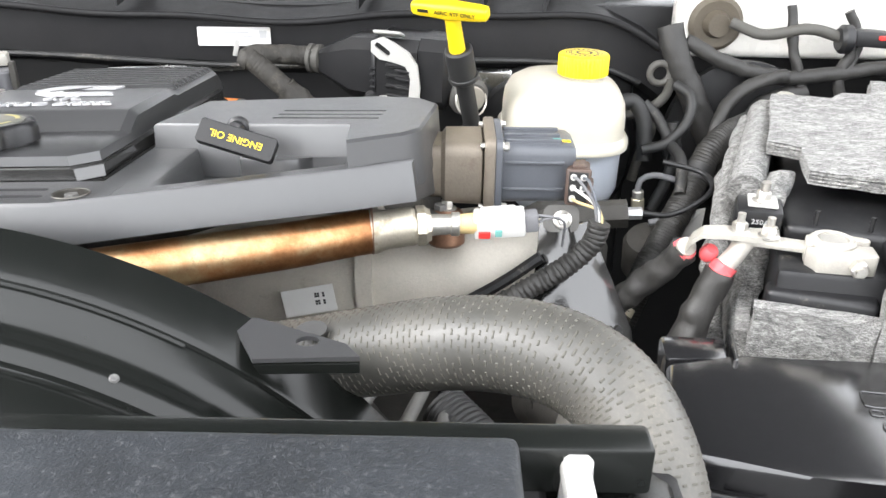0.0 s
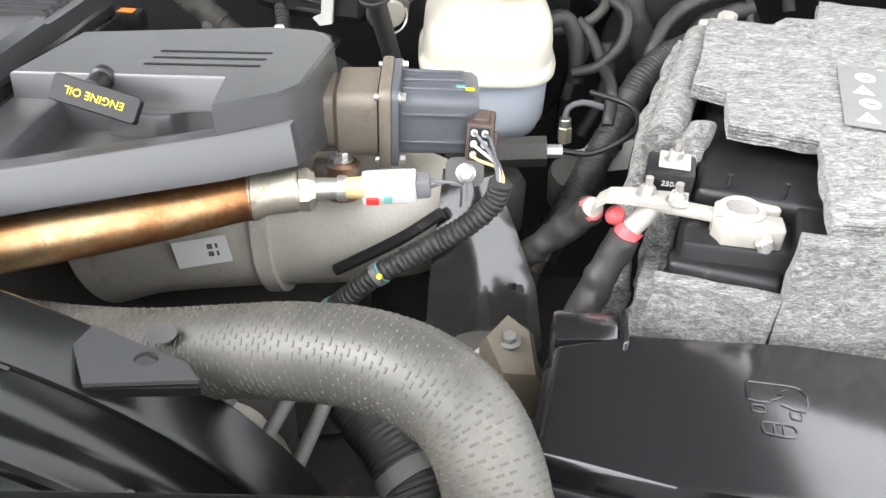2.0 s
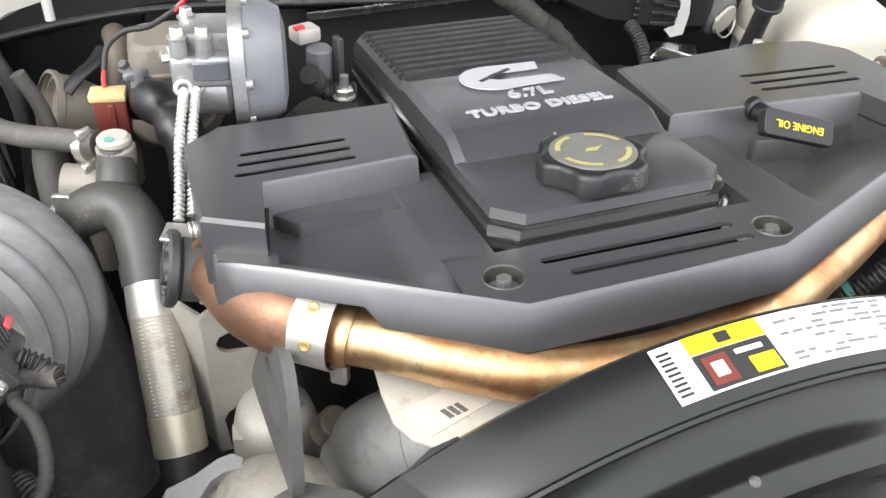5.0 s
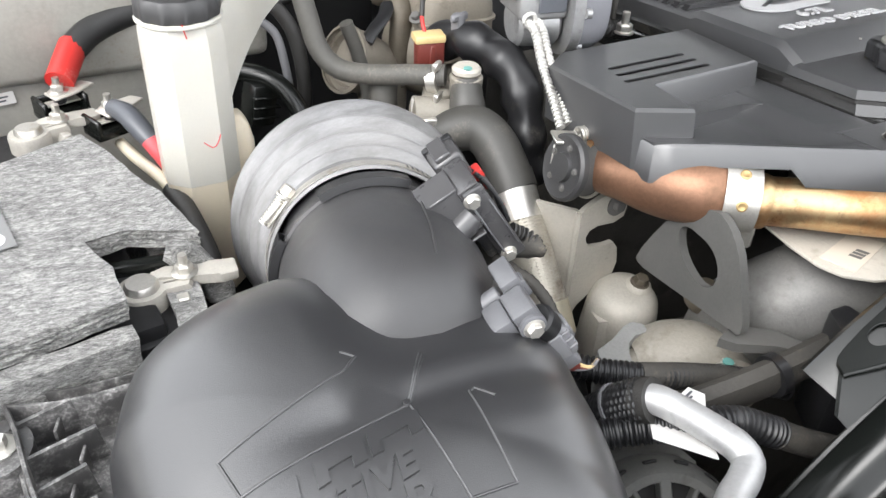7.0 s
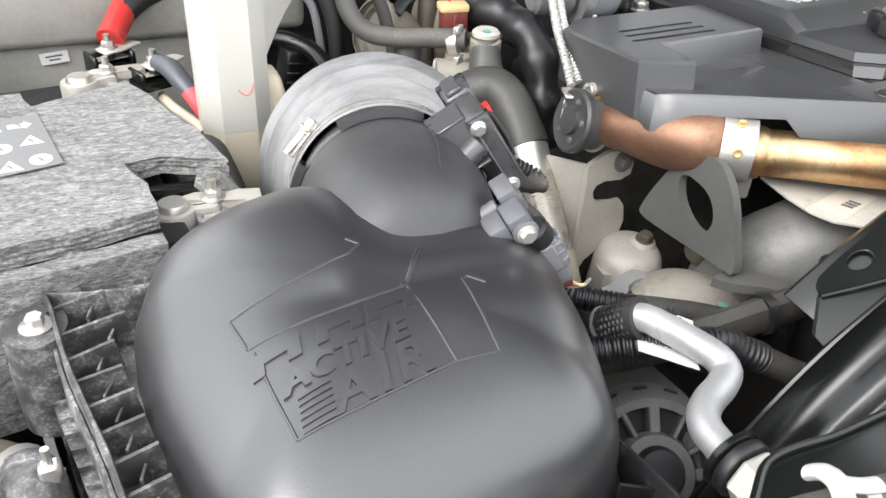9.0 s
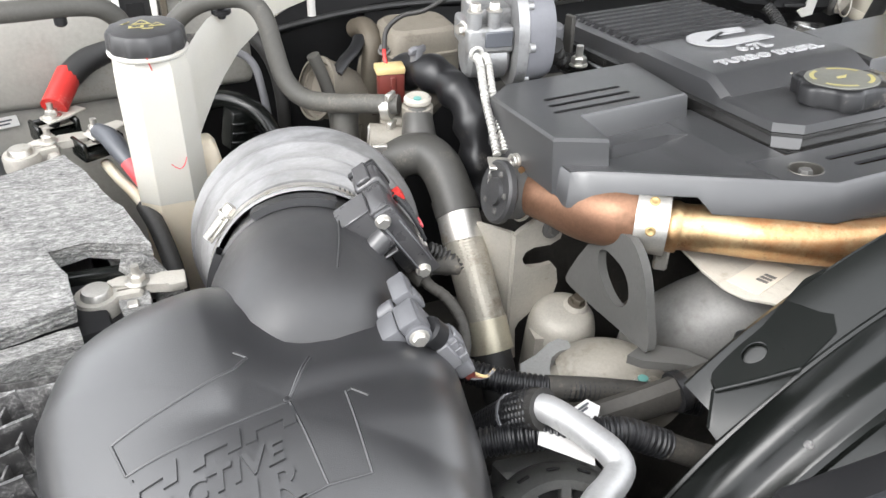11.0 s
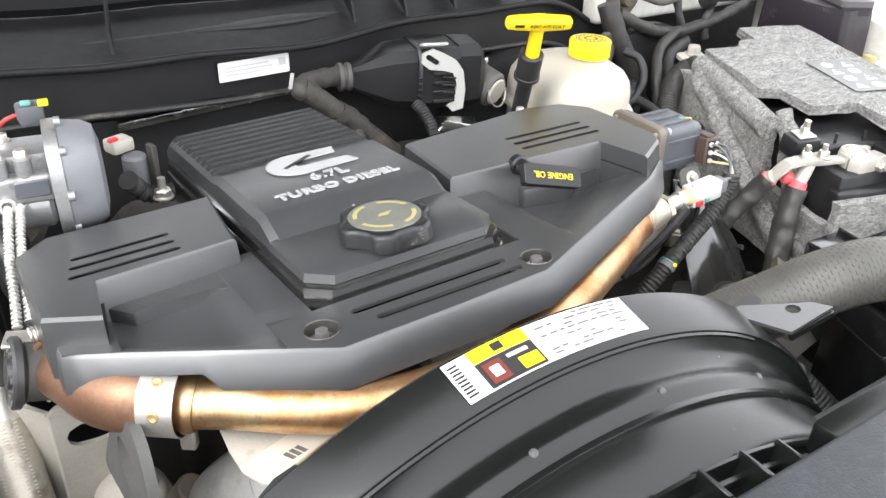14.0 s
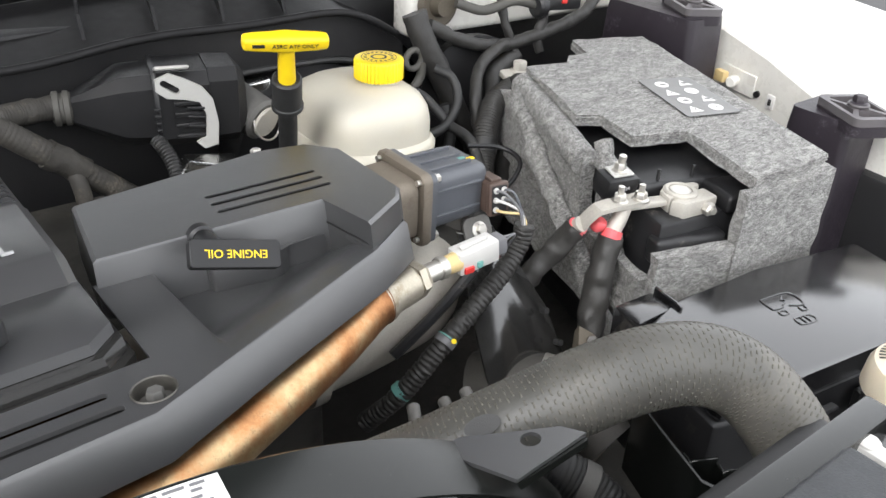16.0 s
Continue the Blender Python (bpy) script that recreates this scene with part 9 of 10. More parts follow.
part("conduit", tube([(-0.158, 1.191, 1.191), (-0.148, 1.190, 1.184), (-0.12, 1.186, 1.160), (-0.09, 1.184, 1.134), (-0.06, 1.182, 1.108), (-0.03, 1.18, 1.08)], 0.0136, 18, wave=0.0004, pitch=0.005), M_WRAP, lo)
part("tape_knot", roughen(tube([(-0.112, 1.186, 1.153), (-0.095, 1.185, 1.139), (-0.078, 1.183, 1.124)], 0.0155, 18, 0.003), 0.003, 90), M_WRAP, lo, "crumpled tape at the branch")
part("branch", tube([(-0.090, 1.182, 1.132), (-0.088, 1.170, 1.115), (-0.087, 1.163, 1.085)], 0.0090, 14), M_WRAP, lo)
ac2 = thing("accumulator", (0.10, 1.17, 1.1), "dusty aluminium canister behind the connector", "canister")
part("can", rod((0.103, 1.225, 1.170), (0.126, 1.160, 1.150), 0.026, 0.026, 28, 0.004), M_GREYMETAL, ac2)
part("end", rod((0.126, 1.160, 1.150), (0.1275, 1.156, 1.1488), 0.019, n=28, bev=0.001), M_CAST, ac2)
part("end_ring", tube([Vector((0.1275, 1.157, 1.149)) + 0.0205 * (math.cos(a) * Vector((0.934, 0.358, 0)) + math.sin(a) * Vector((-0.1, 0.26, 0.96))) for a in [2 * math.pi * i / 28 for i in range(29)]], 0.0012, 8), M_STEEL, ac2)
part("neck_wrap", roughen(tube([(-0.074, 1.232, 1.184), (-0.10, 1.226, 1.187), (-0.13, 1.212, 1.191), (-0.150, 1.200, 1.193), (-0.160, 1.192, 1.190), (-0.155, 1.190, 1.186)], 0.0128, 16, 0.003, wave=0.0003, pitch=0.004), 0.0022, 90, 5.0), M_WRAP, lo)
part("tag", box((0.006, 0.002, 0.020), 0.0006, 1, turn((-0.172, 1.190, 1.203), ry=14, rz=20)), M_LEVER, lo, "pale tape tag")
solo("foil_pad", roughen(box((0.235, 0.010, 0.012), 0.003, 2, turn((-0.255, 1.268, 1.158), ry=-2.5)), 0.004, 70), M_FOIL, "crinkled foil heat pad under the cowl", "foil")
solo("foil_pad", roughen(box((0.050, 0.012, 0.045), 0.004, 2, turn((0.160, 1.262, 1.142))), 0.008, 70), M_FOIL, "crinkled foil heat pad under the cowl", "foil")
ot = thing("rear_plug", (-0.18, 1.17, 1.11), "small black plug with an orange label", "connector")
part("shell", box((0.034, 0.022, 0.026), 0.003, 2, turn((-0.181, 1.172, 1.128), rz=-8)), M_BLACK, ot)
part("orange_label", box((0.018, 0.012, 0.0008), m=turn((-0.181, 1.168, 1.1418), rz=-8)), M_ORANGE, ot, "orange label")
ck = thing("cowl_sticker", (-0.19, 1.26, 1.19), "white paper sticker with printed bars on the cowl", "sticker")
CK = Matrix.Translation((-0.192, 1.2615, 1.203)) @ pose(0, 0, 0, 88, 0, 2)
part("paper", prism(round_rect(-0.049, -0.0125, 0.049, 0.0125, 0.002), 0, 0.0005, m=CK), M_PAPER, ck)
for k, (x0, x1) in enumerate(((-0.04, 0.02), (-0.04, 0.025), (-0.04, 0.01))):
    part("print_bar", prism([(x0, 0.004 - 0.005 * k), (x1, 0.004 - 0.005 * k), (x1, 0.0062 - 0.005 * k), (x0, 0.0062 - 0.005 * k)], 0.0005, 0.0008, m=CK), M_GREYPRINT, ck)
part("print_bar", prism([(0.034, -0.002), (0.044, -0.002), (0.044, 0.008), (0.034, 0.008)], 0.0005, 0.0008, m=CK), M_GREYPRINT, ck)

# ---- battery beside the fuse box ----
BR = Matrix.Translation((0.368, 0.757, 0.0)) @ pose(0, 0, 0, 0, 0, -17)
rb = thing("battery", (0.50, 0.95, 0.9), "black truck battery in a cut-away grey felt jacket", "battery")
TILT_LID = Matrix.Translation((0, 0, 1.155)) @ pose(0, 0, 0, 3.2, 0, 0) @ Matrix.Translation((0, 0, -1.155))
part("case", prism([(0.010, 0.010), (0.225, 0.034), (0.225, 0.40), (0.010, 0.40)], 0.90, 1.118, 0.006, 2, BR), M_BLACK, rb)
part("case_top", prism([(0.016, 0.062), (0.220, 0.062), (0.220, 0.39), (0.016, 0.39)], 1.117, 1.138, 0.006, 3, BR), M_BLACK, rb)
part("case_step", prism([(0.095, 0.012), (0.220, 0.038), (0.220, 0.066), (0.095, 0.066)], 1.116, 1.137, 0.005, 3, BR), M_BLACK, rb)
for a in (0.040, 0.085):
    part("vent_pin", rod(BR @ Vector((a, 0.070, 1.137)), BR @ Vector((a, 0.070, 1.152)), 0.0022, n=8), M_BLACK, rb)
part("felt_lid", felt_slab([(0.112, 0.0), (0.234, 0.030), (0.238, 0.430), (0.120, 0.432), (0.116, 0.380), (0.085, 0.375), (0.072, 0.352), (0.006, 0.345), (0.0, 0.19), (0.030, 0.182), (0.034, 0.123), (0.108, 0.121)], 1.150, 1.164, BR @ TILT_LID, 1.0), M_FELT, rb, "grey felt top pad")
part("felt_front", felt_slab([(-0.004, -0.014), (0.092, -0.014), (0.092, -0.001), (-0.004, -0.001)], 0.99, 1.092, BR, 2.0), M_FELT, rb, "grey felt front wrap")
part("felt_front", felt_slab([(0.093, -0.016), (0.238, 0.016), (0.238, 0.031), (0.093, -0.001)], 0.99, 1.1535, BR, 4.0), M_FELT, rb, "grey felt front wrap")
part("felt_side", felt_slab([(-0.014, 0.0), (0.0, 0.0), (0.0, 0.36), (-0.014, 0.36)], 0.97, 1.06, BR, 6.0, 0.004), M_FELT, rb, "grey felt side wrap")
part("felt_side", felt_slab([(-0.022, 0.125), (-0.002, 0.13), (-0.004, 0.36), (-0.022, 0.36)], 1.06, 1.148, BR, 8.0, 0.005), M_FELT, rb, "grey felt side wrap")
part("felt_roll", tube([BR @ Vector((-0.018, 0.13, 1.140)), BR @ Vector((-0.012, 0.20, 1.148)), BR @ Vector((-0.004, 0.28, 1.155)), BR @ Vector((0.0, 0.34, 1.160))], 0.017, 14, 0.006), M_FELT, rb)
part("felt_side", felt_slab([(0.230, 0.030), (0.243, 0.030), (0.245, 0.42), (0.232, 0.42)], 0.98, 1.150, BR, 9.0, 0.002), M_FELT, rb, "grey felt side wrap")
part("felt_fold", roughen(tube([BR @ Vector(q) for q in ((0.014, 0.150, 1.150), (0.006, 0.125, 1.140), (0.0, 0.10, 1.105), (-0.006, 0.065, 1.055), (-0.008, 0.02, 1.0), (-0.01, 0.0, 0.96))], 0.012, 14, 0.004), 0.005, 70, 7.0), M_FELT, rb, "ragged folded felt edge")
part("felt_fold", roughen(tube([BR @ Vector(q) for q in ((-0.016, 0.32, 1.150), (-0.028, 0.24, 1.120), (-0.034, 0.15, 1.075), (-0.034, 0.06, 1.02), (-0.03, 0.0, 0.97))], 0.013, 14, 0.004), 0.006, 45, 9.0), M_FELT, rb, "ragged folded felt edge")
LB = BR @ TILT_LID
rl_ = part("label", prism([(0.128, 0.150), (0.205, 0.150), (0.205, 0.265), (0.128, 0.265)], 1.1662, 1.1668, m=LB), M_GLASSY, rb, "clear label with white hazard signs")
for i in range(4):
    for j in range(2):
        x, y = 0.148 + 0.032 * j + 0.004 * (i % 2), 0.168 + 0.026 * i
        shp = ring_points(x, y, 0.0092, 0.0092, 20) if (i + j) % 2 else [(x - 0.0095, y - 0.008), (x + 0.0095, y - 0.008), (x, y + 0.009)]
        sign = part("label_sign", prism(shp, 1.1669, 1.1673, m=LB), M_PAPER, rl_)
        part("sign_mark", prism(ring_points(x + 0.001, y - 0.001, 0.0012 + 0.0035 * (i % 2), 0.0026, 10), 1.1674, 1.1676, m=LB), M_GLASSY, sign)
CLR = Matrix.Translation((0.4314, 0.7839, 1.128)) @ pose(0, 0, 0, 0, 0, -9)
clr = part("post_clamp", join(prism([(-0.024, -0.012), (-0.016, -0.026), (0.030, -0.026), (0.032, -0.022), (0.032, -0.0022), (0.014, -0.0022), (0.0, -0.012)], -0.012, 0.007, 0.0018, 2, CLR), prism([(0.012, 0.0016), (0.031, 0.0030), (0.033, 0.007), (0.031, 0.0125), (0.004, 0.018), (-0.008, 0.018), (-0.020, 0.010), (-0.024, -0.011), (-0.012, -0.006), (0.002, 0.012)], -0.010, 0.008, 0.0018, 2, CLR)), M_LEAD, rb, "oxidised lead post clamp")
part("collar", lathe([(0.0130, -0.006), (0.0130, 0.0105), (0.0165, 0.0110), (0.0190, 0.0090), (0.0195, -0.006)], 32, CLR, cap=False), M_LEAD, clr)
part("post", lathe([(0.0128, -0.004), (0.0128, 0.0085), (0.0112, 0.0100), (0.0, 0.0102)], 28, CLR), M_STEEL, clr)
part("clamp_bolt", rod(CLR @ Vector((0.016, -0.038, -0.003)), CLR @ Vector((0.016, 0.016, -0.003)), 0.0040, n=14), M_STEEL, clr)
part("clamp_nut", moved(lathe([(0.0078, 0), (0.0078, 0.007), (0.0062, 0.0085)], 6), along(CLR @ Vector((0.016, -0.0262, -0.003)), CLR.to_3x3() @ Vector((0, -1, 0)))), M_STEEL, clr)
part("bridge", roughen(prism([(0.3600, 0.7960), (0.4120, 0.7800), (0.4140, 0.7950), (0.3780, 0.8080)], 1.1245, 1.1310, 0.0012, 2), 0.0007, 120, 2.0), M_LEAD, clr)
part("front_bar", prism([(0.004, 0.002), (0.093, 0.002), (0.093, 0.024), (0.004, 0.024)], 1.070, 1.101, 0.005, 3, BR), M_BLACK, rb)
part("strap_arm", loft([[(x + dx * w, y + dy * w, z + h) for w, h in ((-1, 0.0), (1, 0.0), (1, 0.005), (-1, 0.005))] for x, y, z, dx, dy in ((0.392, 0.800, 1.129, 0.003, 0.0105), (0.366, 0.803, 1.129, 0.003, 0.0105), (0.345, 0.806, 1.130, 0.003, 0.0100), (0.328, 0.809, 1.1285, 0.003, 0.009), (0.3205, 0.813, 1.120, 0.003, 0.009), (0.3185, 0.820, 1.108, 0.003, 0.009))]), M_LEAD, rb, "oxidised folded strap")
for x, y in ((0.3815, 0.797), (0.3585, 0.806)):
    part("strap_nut", hex_bolt((x, y, 1.1345), (0, 0, 1), 0.0070, 0.008, 1.35), M_STEEL, rb)
    part("strap_stud", rod((x, y, 1.142), (x, y, 1.151), 0.0035, n=10), M_STEEL, rb)
mf_ = thing("mega_fuse", (0.39, 0.838, 1.12), "black 250 amp fuse block with a steel stud", "fuse")
MFU = Matrix.Translation((0.3835, 0.8345, 1.1365)) @ pose(0, 0, 0, 8, 0, -14)
part("block", box((0.040, 0.030, 0.026), 0.003, 2, MFU), M_BLACK, mf_)
part("link", box((0.026, 0.022, 0.003), 0.001, 1, MFU @ turn((0.002, 0.002, 0.0145))), M_LEVER, mf_, "white insulating pad")
part("stud", hex_bolt(MFU @ Vector((0.002, 0.002, 0.016)), (0, 0, 1), 0.0065, 0.009, 1.5), M_STEEL, mf_)
part("stud_tip", rod(MFU @ Vector((0.002, 0.002, 0.024)), MFU @ Vector((0.002, 0.002, 0.034)), 0.0042, n=10), M_STEEL, mf_)
part("lettering", lettering("250A", 0.0070, MFU @ turn((0.001, -0.0153, 0.002), rx=90), 0.0003), M_GREYPRINT, mf_, "pale lettering")
for p, q_, nm in ((((0.364, 0.803, 1.126), (0.358, 0.802, 1.114), (0.350, 0.801, 1.103), (0.344, 0.799, 1.092)), ((0.346, 0.800, 1.096), (0.338, 0.797, 1.076), (0.326, 0.790, 1.050), (0.312, 0.780, 1.015), (0.302, 0.77, 0.97), (0.295, 0.765, 0.93)), "a"), (((0.3190, 0.819, 1.112), (0.3185, 0.823, 1.108), (0.317, 0.827, 1.101)), ((0.319, 0.825, 1.106), (0.306, 0.835, 1.082), (0.285, 0.845, 1.055), (0.262, 0.852, 1.02), (0.245, 0.855, 0.96)), "b")):
    pc = thing("battery_cable", p[-1], "taped black battery cable with a red lug sleeve", "cable", "battery cables")
    part("lug", tube(p, 0.0088, 16), M_LEAD, pc, "oxidised lug")
    part("sleeve", roughen(tube(p[-2:] if nm == "a" else p[1:], 0.0112, 16), 0.0018, 150), M_PINK, pc, "faded red sleeve")
    if nm == "a":
        part("sleeve_lip", tube([Vector(p[-1]) + Vector((0.0006, 0.0002, 0.002)), Vector(p[-1]) - Vector((0.0012, 0.0004, 0.004))], 0.0132, 16), M_LEAD, pc, "pale sleeve lip")
    part("loom", roughen(tube(q_, 0.0145 if nm == "a" else 0.0130, 24, 0.002), 0.0032, 70, 1.0 if nm == "a" else 4.0), M_TAPE, pc, angle=60)
solo("terminal_boot", moved(lathe([(0.0, 0.0), (0.006, 0.001), (0.0085, 0.006), (0.008, 0.013), (0.0055, 0.016)], 20), along((0.335, 0.815, 1.103), (0.2, -0.5, 0.8)) @ Matrix.Scale(0.95, 4)), M_PINK, "round faded red rubber terminal boot", "boot")
bt2 = thing("ground_terminal", (0.512, 1.14, 1.12), "steel ground clamp with a bolt", "terminal")
part("clamp", prism(round_rect(-0.024, -0.014, 0.024, 0.014, 0.006), 0, 0.008, 0.002, 1, Matrix.Translation((0.505, 1.135, 1.148)) @ pose(0, 0, 0, 12, 0, -10)), M_LEAD, bt2)
part("bolt", hex_bolt((0.512, 1.138, 1.157), (0, 0, 1), 0.011, 0.013, 1.4), M_LEAD, bt2)
part("cable", tube([(0.492, 1.12, 1.150), (0.480, 1.095, 1.14), (0.468, 1.09, 1.11), (0.455, 1.09, 1.05), (0.44, 1.09, 0.95)], 0.013, 14), M_TAPE, bt2)
btl = thing("battery_loom", (0.39, 1.06, 0.95), "thick braided black loom down beside the battery", "loom")
part("tape_band", tube([(0.404, 1.080, 1.094), (0.397, 1.072, 1.080)], 0.0180, 18), M_RUBBER_D, btl)
part("braid", roughen(tube([(0.489, 1.125, 1.140), (0.465, 1.118, 1.134), (0.442, 1.11, 1.126), (0.415, 1.09, 1.108), (0.400, 1.075, 1.085), (0.385, 1.06, 1.060), (0.360, 1.035, 1.020), (0.335, 1.01, 0.985), (0.31, 0.99, 0.93)], 0.0165, 22, 0.004, wave=0.0007, pitch=0.004), 0.0016, 90, 3.0), M_TAPE, btl)

# ---- fuse box ----
fb = thing("fuse_box", (0.43, 0.63, 0.95), "black plastic fuse box with an embossed cover", "fuse box")
lidp = [(0.276, 0.690), (0.250, 0.580), (0.34, 0.558), (0.50, 0.535), (0.585, 0.535), (0.618, 0.665), (0.46, 0.692), (0.334, 0.704), (0.330, 0.690)]
part("cover", prism(lidp, 1.045, 1.073, 0.006, 3), M_LID, fb)
part("skirt", prism([(x * 1.0 + (x - 0.43) * 0.03, y + (y - 0.62) * 0.03) for x, y in lidp], 0.93, 1.046, 0.004), M_BLACK, fb)
part("latch", prism([(0.279, 0.730), (0.276, 0.694), (0.3265, 0.694), (0.333, 0.727)], 1.03, 1.073, 0.004, 2), M_LID, fb)
part("latch_rib", prism([(0.3275, 0.686), (0.3315, 0.686), (0.3385, 0.726), (0.3345, 0.726)], 1.05, 1.078, 0.0012, 1), M_LID, fb)
IC = Matrix.Translation((0.425, 0.630, 1.0735)) @ pose(0, 0, 0, 0, 0, -12)
marks = [tube([(-0.018, 0.020, 0), (-0.018, 0.002, 0), (-0.004, 0.002, 0)], 0.0009, 6), tube([(-0.018, 0.020, 0), (0.020, 0.020, 0), (0.020, -0.002, 0), (0.004, 0.002, 0)], 0.0009, 6), tube([(0.010, 0.018, 0), (0.002, 0.012, 0), (0.007, 0.010, 0), (-0.003, 0.004, 0)], 0.0009, 6),
         tube([(-0.016, -0.003, 0), (-0.016, -0.009, 0), (-0.008, -0.009, 0), (-0.008, -0.003, 0), (-0.016, -0.003, 0)], 0.0008, 6), tube([(0.010, -0.004, 0), (0.010, -0.010, 0), (0.017, -0.010, 0), (0.017, -0.004, 0)], 0.0008, 6)]
marks += [tube([(-0.010, -0.018, 0), (-0.010, -0.028, 0), (0.010, -0.028, 0), (0.010, -0.018, 0), (-0.010, -0.018, 0)], 0.0008, 6), tube([(-0.003, -0.018, 0), (-0.003, -0.028, 0)], 0.0008, 6), tube([(0.003, -0.018, 0), (0.003, -0.028, 0)], 0.0008, 6)]
part("emboss", moved(join(*marks), IC), M_LID, fb, "embossed pictogram")
for i in range(5):
    part("side_clip", box((0.030, 0.010, 0.03), 0.002, 1, turn((0.30 + 0.065 * i, 0.548 - 0.006 * i, 1.02), rz=-8)), M_BLACK, fb)

# ---- struts, brackets and looms at the rear corner ----
for at, sx, h in (((0.775, 1.115, 1.222), 0.17, 0.34), ((0.735, 0.790, 1.168), 0.085, 0.35)):
    bb = thing("mounting_bracket", (at[0], at[1], at[2] - h), "plum-black plastic bracket with a bolted top", "bracket", "mounting brackets")
    x, y, z = at
    part("tower", loft([[(x + a * s, y + b * s, zz) for a, b in round_rect(-0.03, -sx / 2, 0.05, sx / 2, 0.01)] for zz, s in ((z - h, 1.15), (z - 0.02, 1.0), (z, 0.97))]), M_PURPLE, bb)
    ex, ey, ez = (0.795, 1.072, z + 0.004) if sx > 0.1 else (0.738, 0.762, z + 0.004)
    EM = turn((ex, ey, ez), rz=62)
    cut = [[(0.014, -0.008), (0.032, -0.020), (0.036, -0.016), (0.036, 0.016), (0.032, 0.020), (0.014, 0.008)], [(-0.014, 0.008), (-0.032, 0.020), (-0.036, 0.016), (-0.036, -0.016), (-0.032, -0.020), (-0.014, -0.008)],
           [(-0.010, 0.013), (0.010, 0.013), (0.026, 0.024), (-0.026, 0.024)], [(0.010, -0.013), (-0.010, -0.013), (-0.026, -0.024), (0.026, -0.024)]]
    part("ear", plate(round_rect(-0.045, -0.030, 0.045, 0.030, 0.010), cut, 0.010, EM), M_EAR, bb, "dusty open-ribbed top")
    part("ear_base", prism(round_rect(-0.045, -0.030, 0.045, 0.030, 0.010), -0.014, -0.0005, m=EM), M_PURPLE, bb)
    part("boss", lathe([(0.008, 0.010), (0.0125, 0.0105), (0.0135, 0.013), (0.0125, 0.0145), (0.0, 0.0145)], 24, EM), M_EAR, bb)
    part("bolt", hex_bolt(EM @ Vector((0, 0, 0.0148)), (0, 0, 1), 0.0085, 0.010, 1.3), M_PURPLE, bb)
lw = [("rear_loom", [(0.402, 1.21, 1.217), (0.451, 1.20, 1.193), (0.495, 1.198, 1.180), (0.542, 1.20, 1.174), (0.622, 1.20, 1.184), (0.68, 1.21, 1.190), (0.726, 1.22, 1.200), (0.777, 1.24, 1.232), (0.80, 1.245, 1.27)], 0.0095, M_TAPE, "taped loom along the rear body panel"),
      ("sensor_wire", [(0.532, 1.22, 1.262), (0.536, 1.215, 1.235), (0.539, 1.21, 1.211), (0.548, 1.205, 1.185), (0.555, 1.20, 1.163), (0.558, 1.18, 1.128), (0.55, 1.17, 1.09)], 0.0065, M_TAPE, "black taped wire hanging behind the battery"),
      ("sensor_wire", [(0.606, 1.22, 1.255), (0.617, 1.215, 1.235), (0.622, 1.21, 1.218), (0.618, 1.205, 1.202), (0.610, 1.20, 1.186)], 0.0055, M_TAPE, "thin black wire on the rear body panel"),
      ("rear_loom", [(0.530, 1.192, 1.178), (0.500, 1.182, 1.174), (0.466, 1.17, 1.161), (0.445, 1.152, 1.145), (0.432, 1.135, 1.122), (0.428, 1.12, 1.09)], 0.0085, M_TAPE, "taped loom dropping beside the battery"),
      ("vacuum_hose", [(0.345, 1.16, 1.148), (0.362, 1.15, 1.134), (0.375, 1.12, 1.109), (0.380, 1.08, 1.099), (0.375, 1.05, 1.07)], 0.007, M_RUBBER_D, "dusty black hose beside the reservoir"),
      ("rear_loom", [(0.380, 1.215, 1.235), (0.390, 1.205, 1.20), (0.420, 1.195, 1.14), (0.452, 1.19, 1.075), (0.475, 1.18, 1.03), (0.475, 1.16, 0.95)], 0.017, M_TAPE, "thick taped loom down the firewall corner"),
      ("rear_loom", [(0.46, 1.10, 1.10), (0.47, 1.13, 1.10), (0.50, 1.18, 1.14), (0.56, 1.20, 1.155)], 0.012, M_TAPE, "taped loom rising beside the battery"),
      ("sensor_wire", [(0.46, 1.225, 1.238), (0.50, 1.21, 1.226), (0.55, 1.205, 1.235), (0.585, 1.205, 1.228), (0.60, 1.20, 1.222)], 0.007, M_RUBBER, "grey wire from the body grommet"),
      ("sensor_wire", [(0.60, 1.20, 1.222), (0.61, 1.20, 1.205), (0.60, 1.20, 1.18), (0.605, 1.195, 1.155)], 0.007, M_TAPE, "black wire dropping behind the battery"),
      ("vacuum_hose", [(0.385, 1.17, 1.17), (0.40, 1.15, 1.16), (0.395, 1.13, 1.135), (0.37, 1.12, 1.11), (0.34, 1.12, 1.10)], 0.0065, M_RUBBER_D, "grey rubber vacuum hose by the reservoir"),
      ("vacuum_hose", [(0.38, 1.14, 1.13), (0.385, 1.13, 1.09), (0.375, 1.125, 1.05), (0.36, 1.12, 1.02)], 0.008, M_RUBBER_D, "black hose dropping by the reservoir")]
for nm, pts, r, mt, lbl in lw:
    solo(nm, roughen(tube(pts, r, 16, 0.004), 0.0018 if mt is M_TAPE else 0.0006, 80, r * 300), mt, lbl, "loom" if "loom" in nm else ("wire" if "wire" in nm else "hose"))
gm = thing("body_grommet", (0.45, 1.25, 1.2), "tan rubber grommet in the body panel", "grommet")
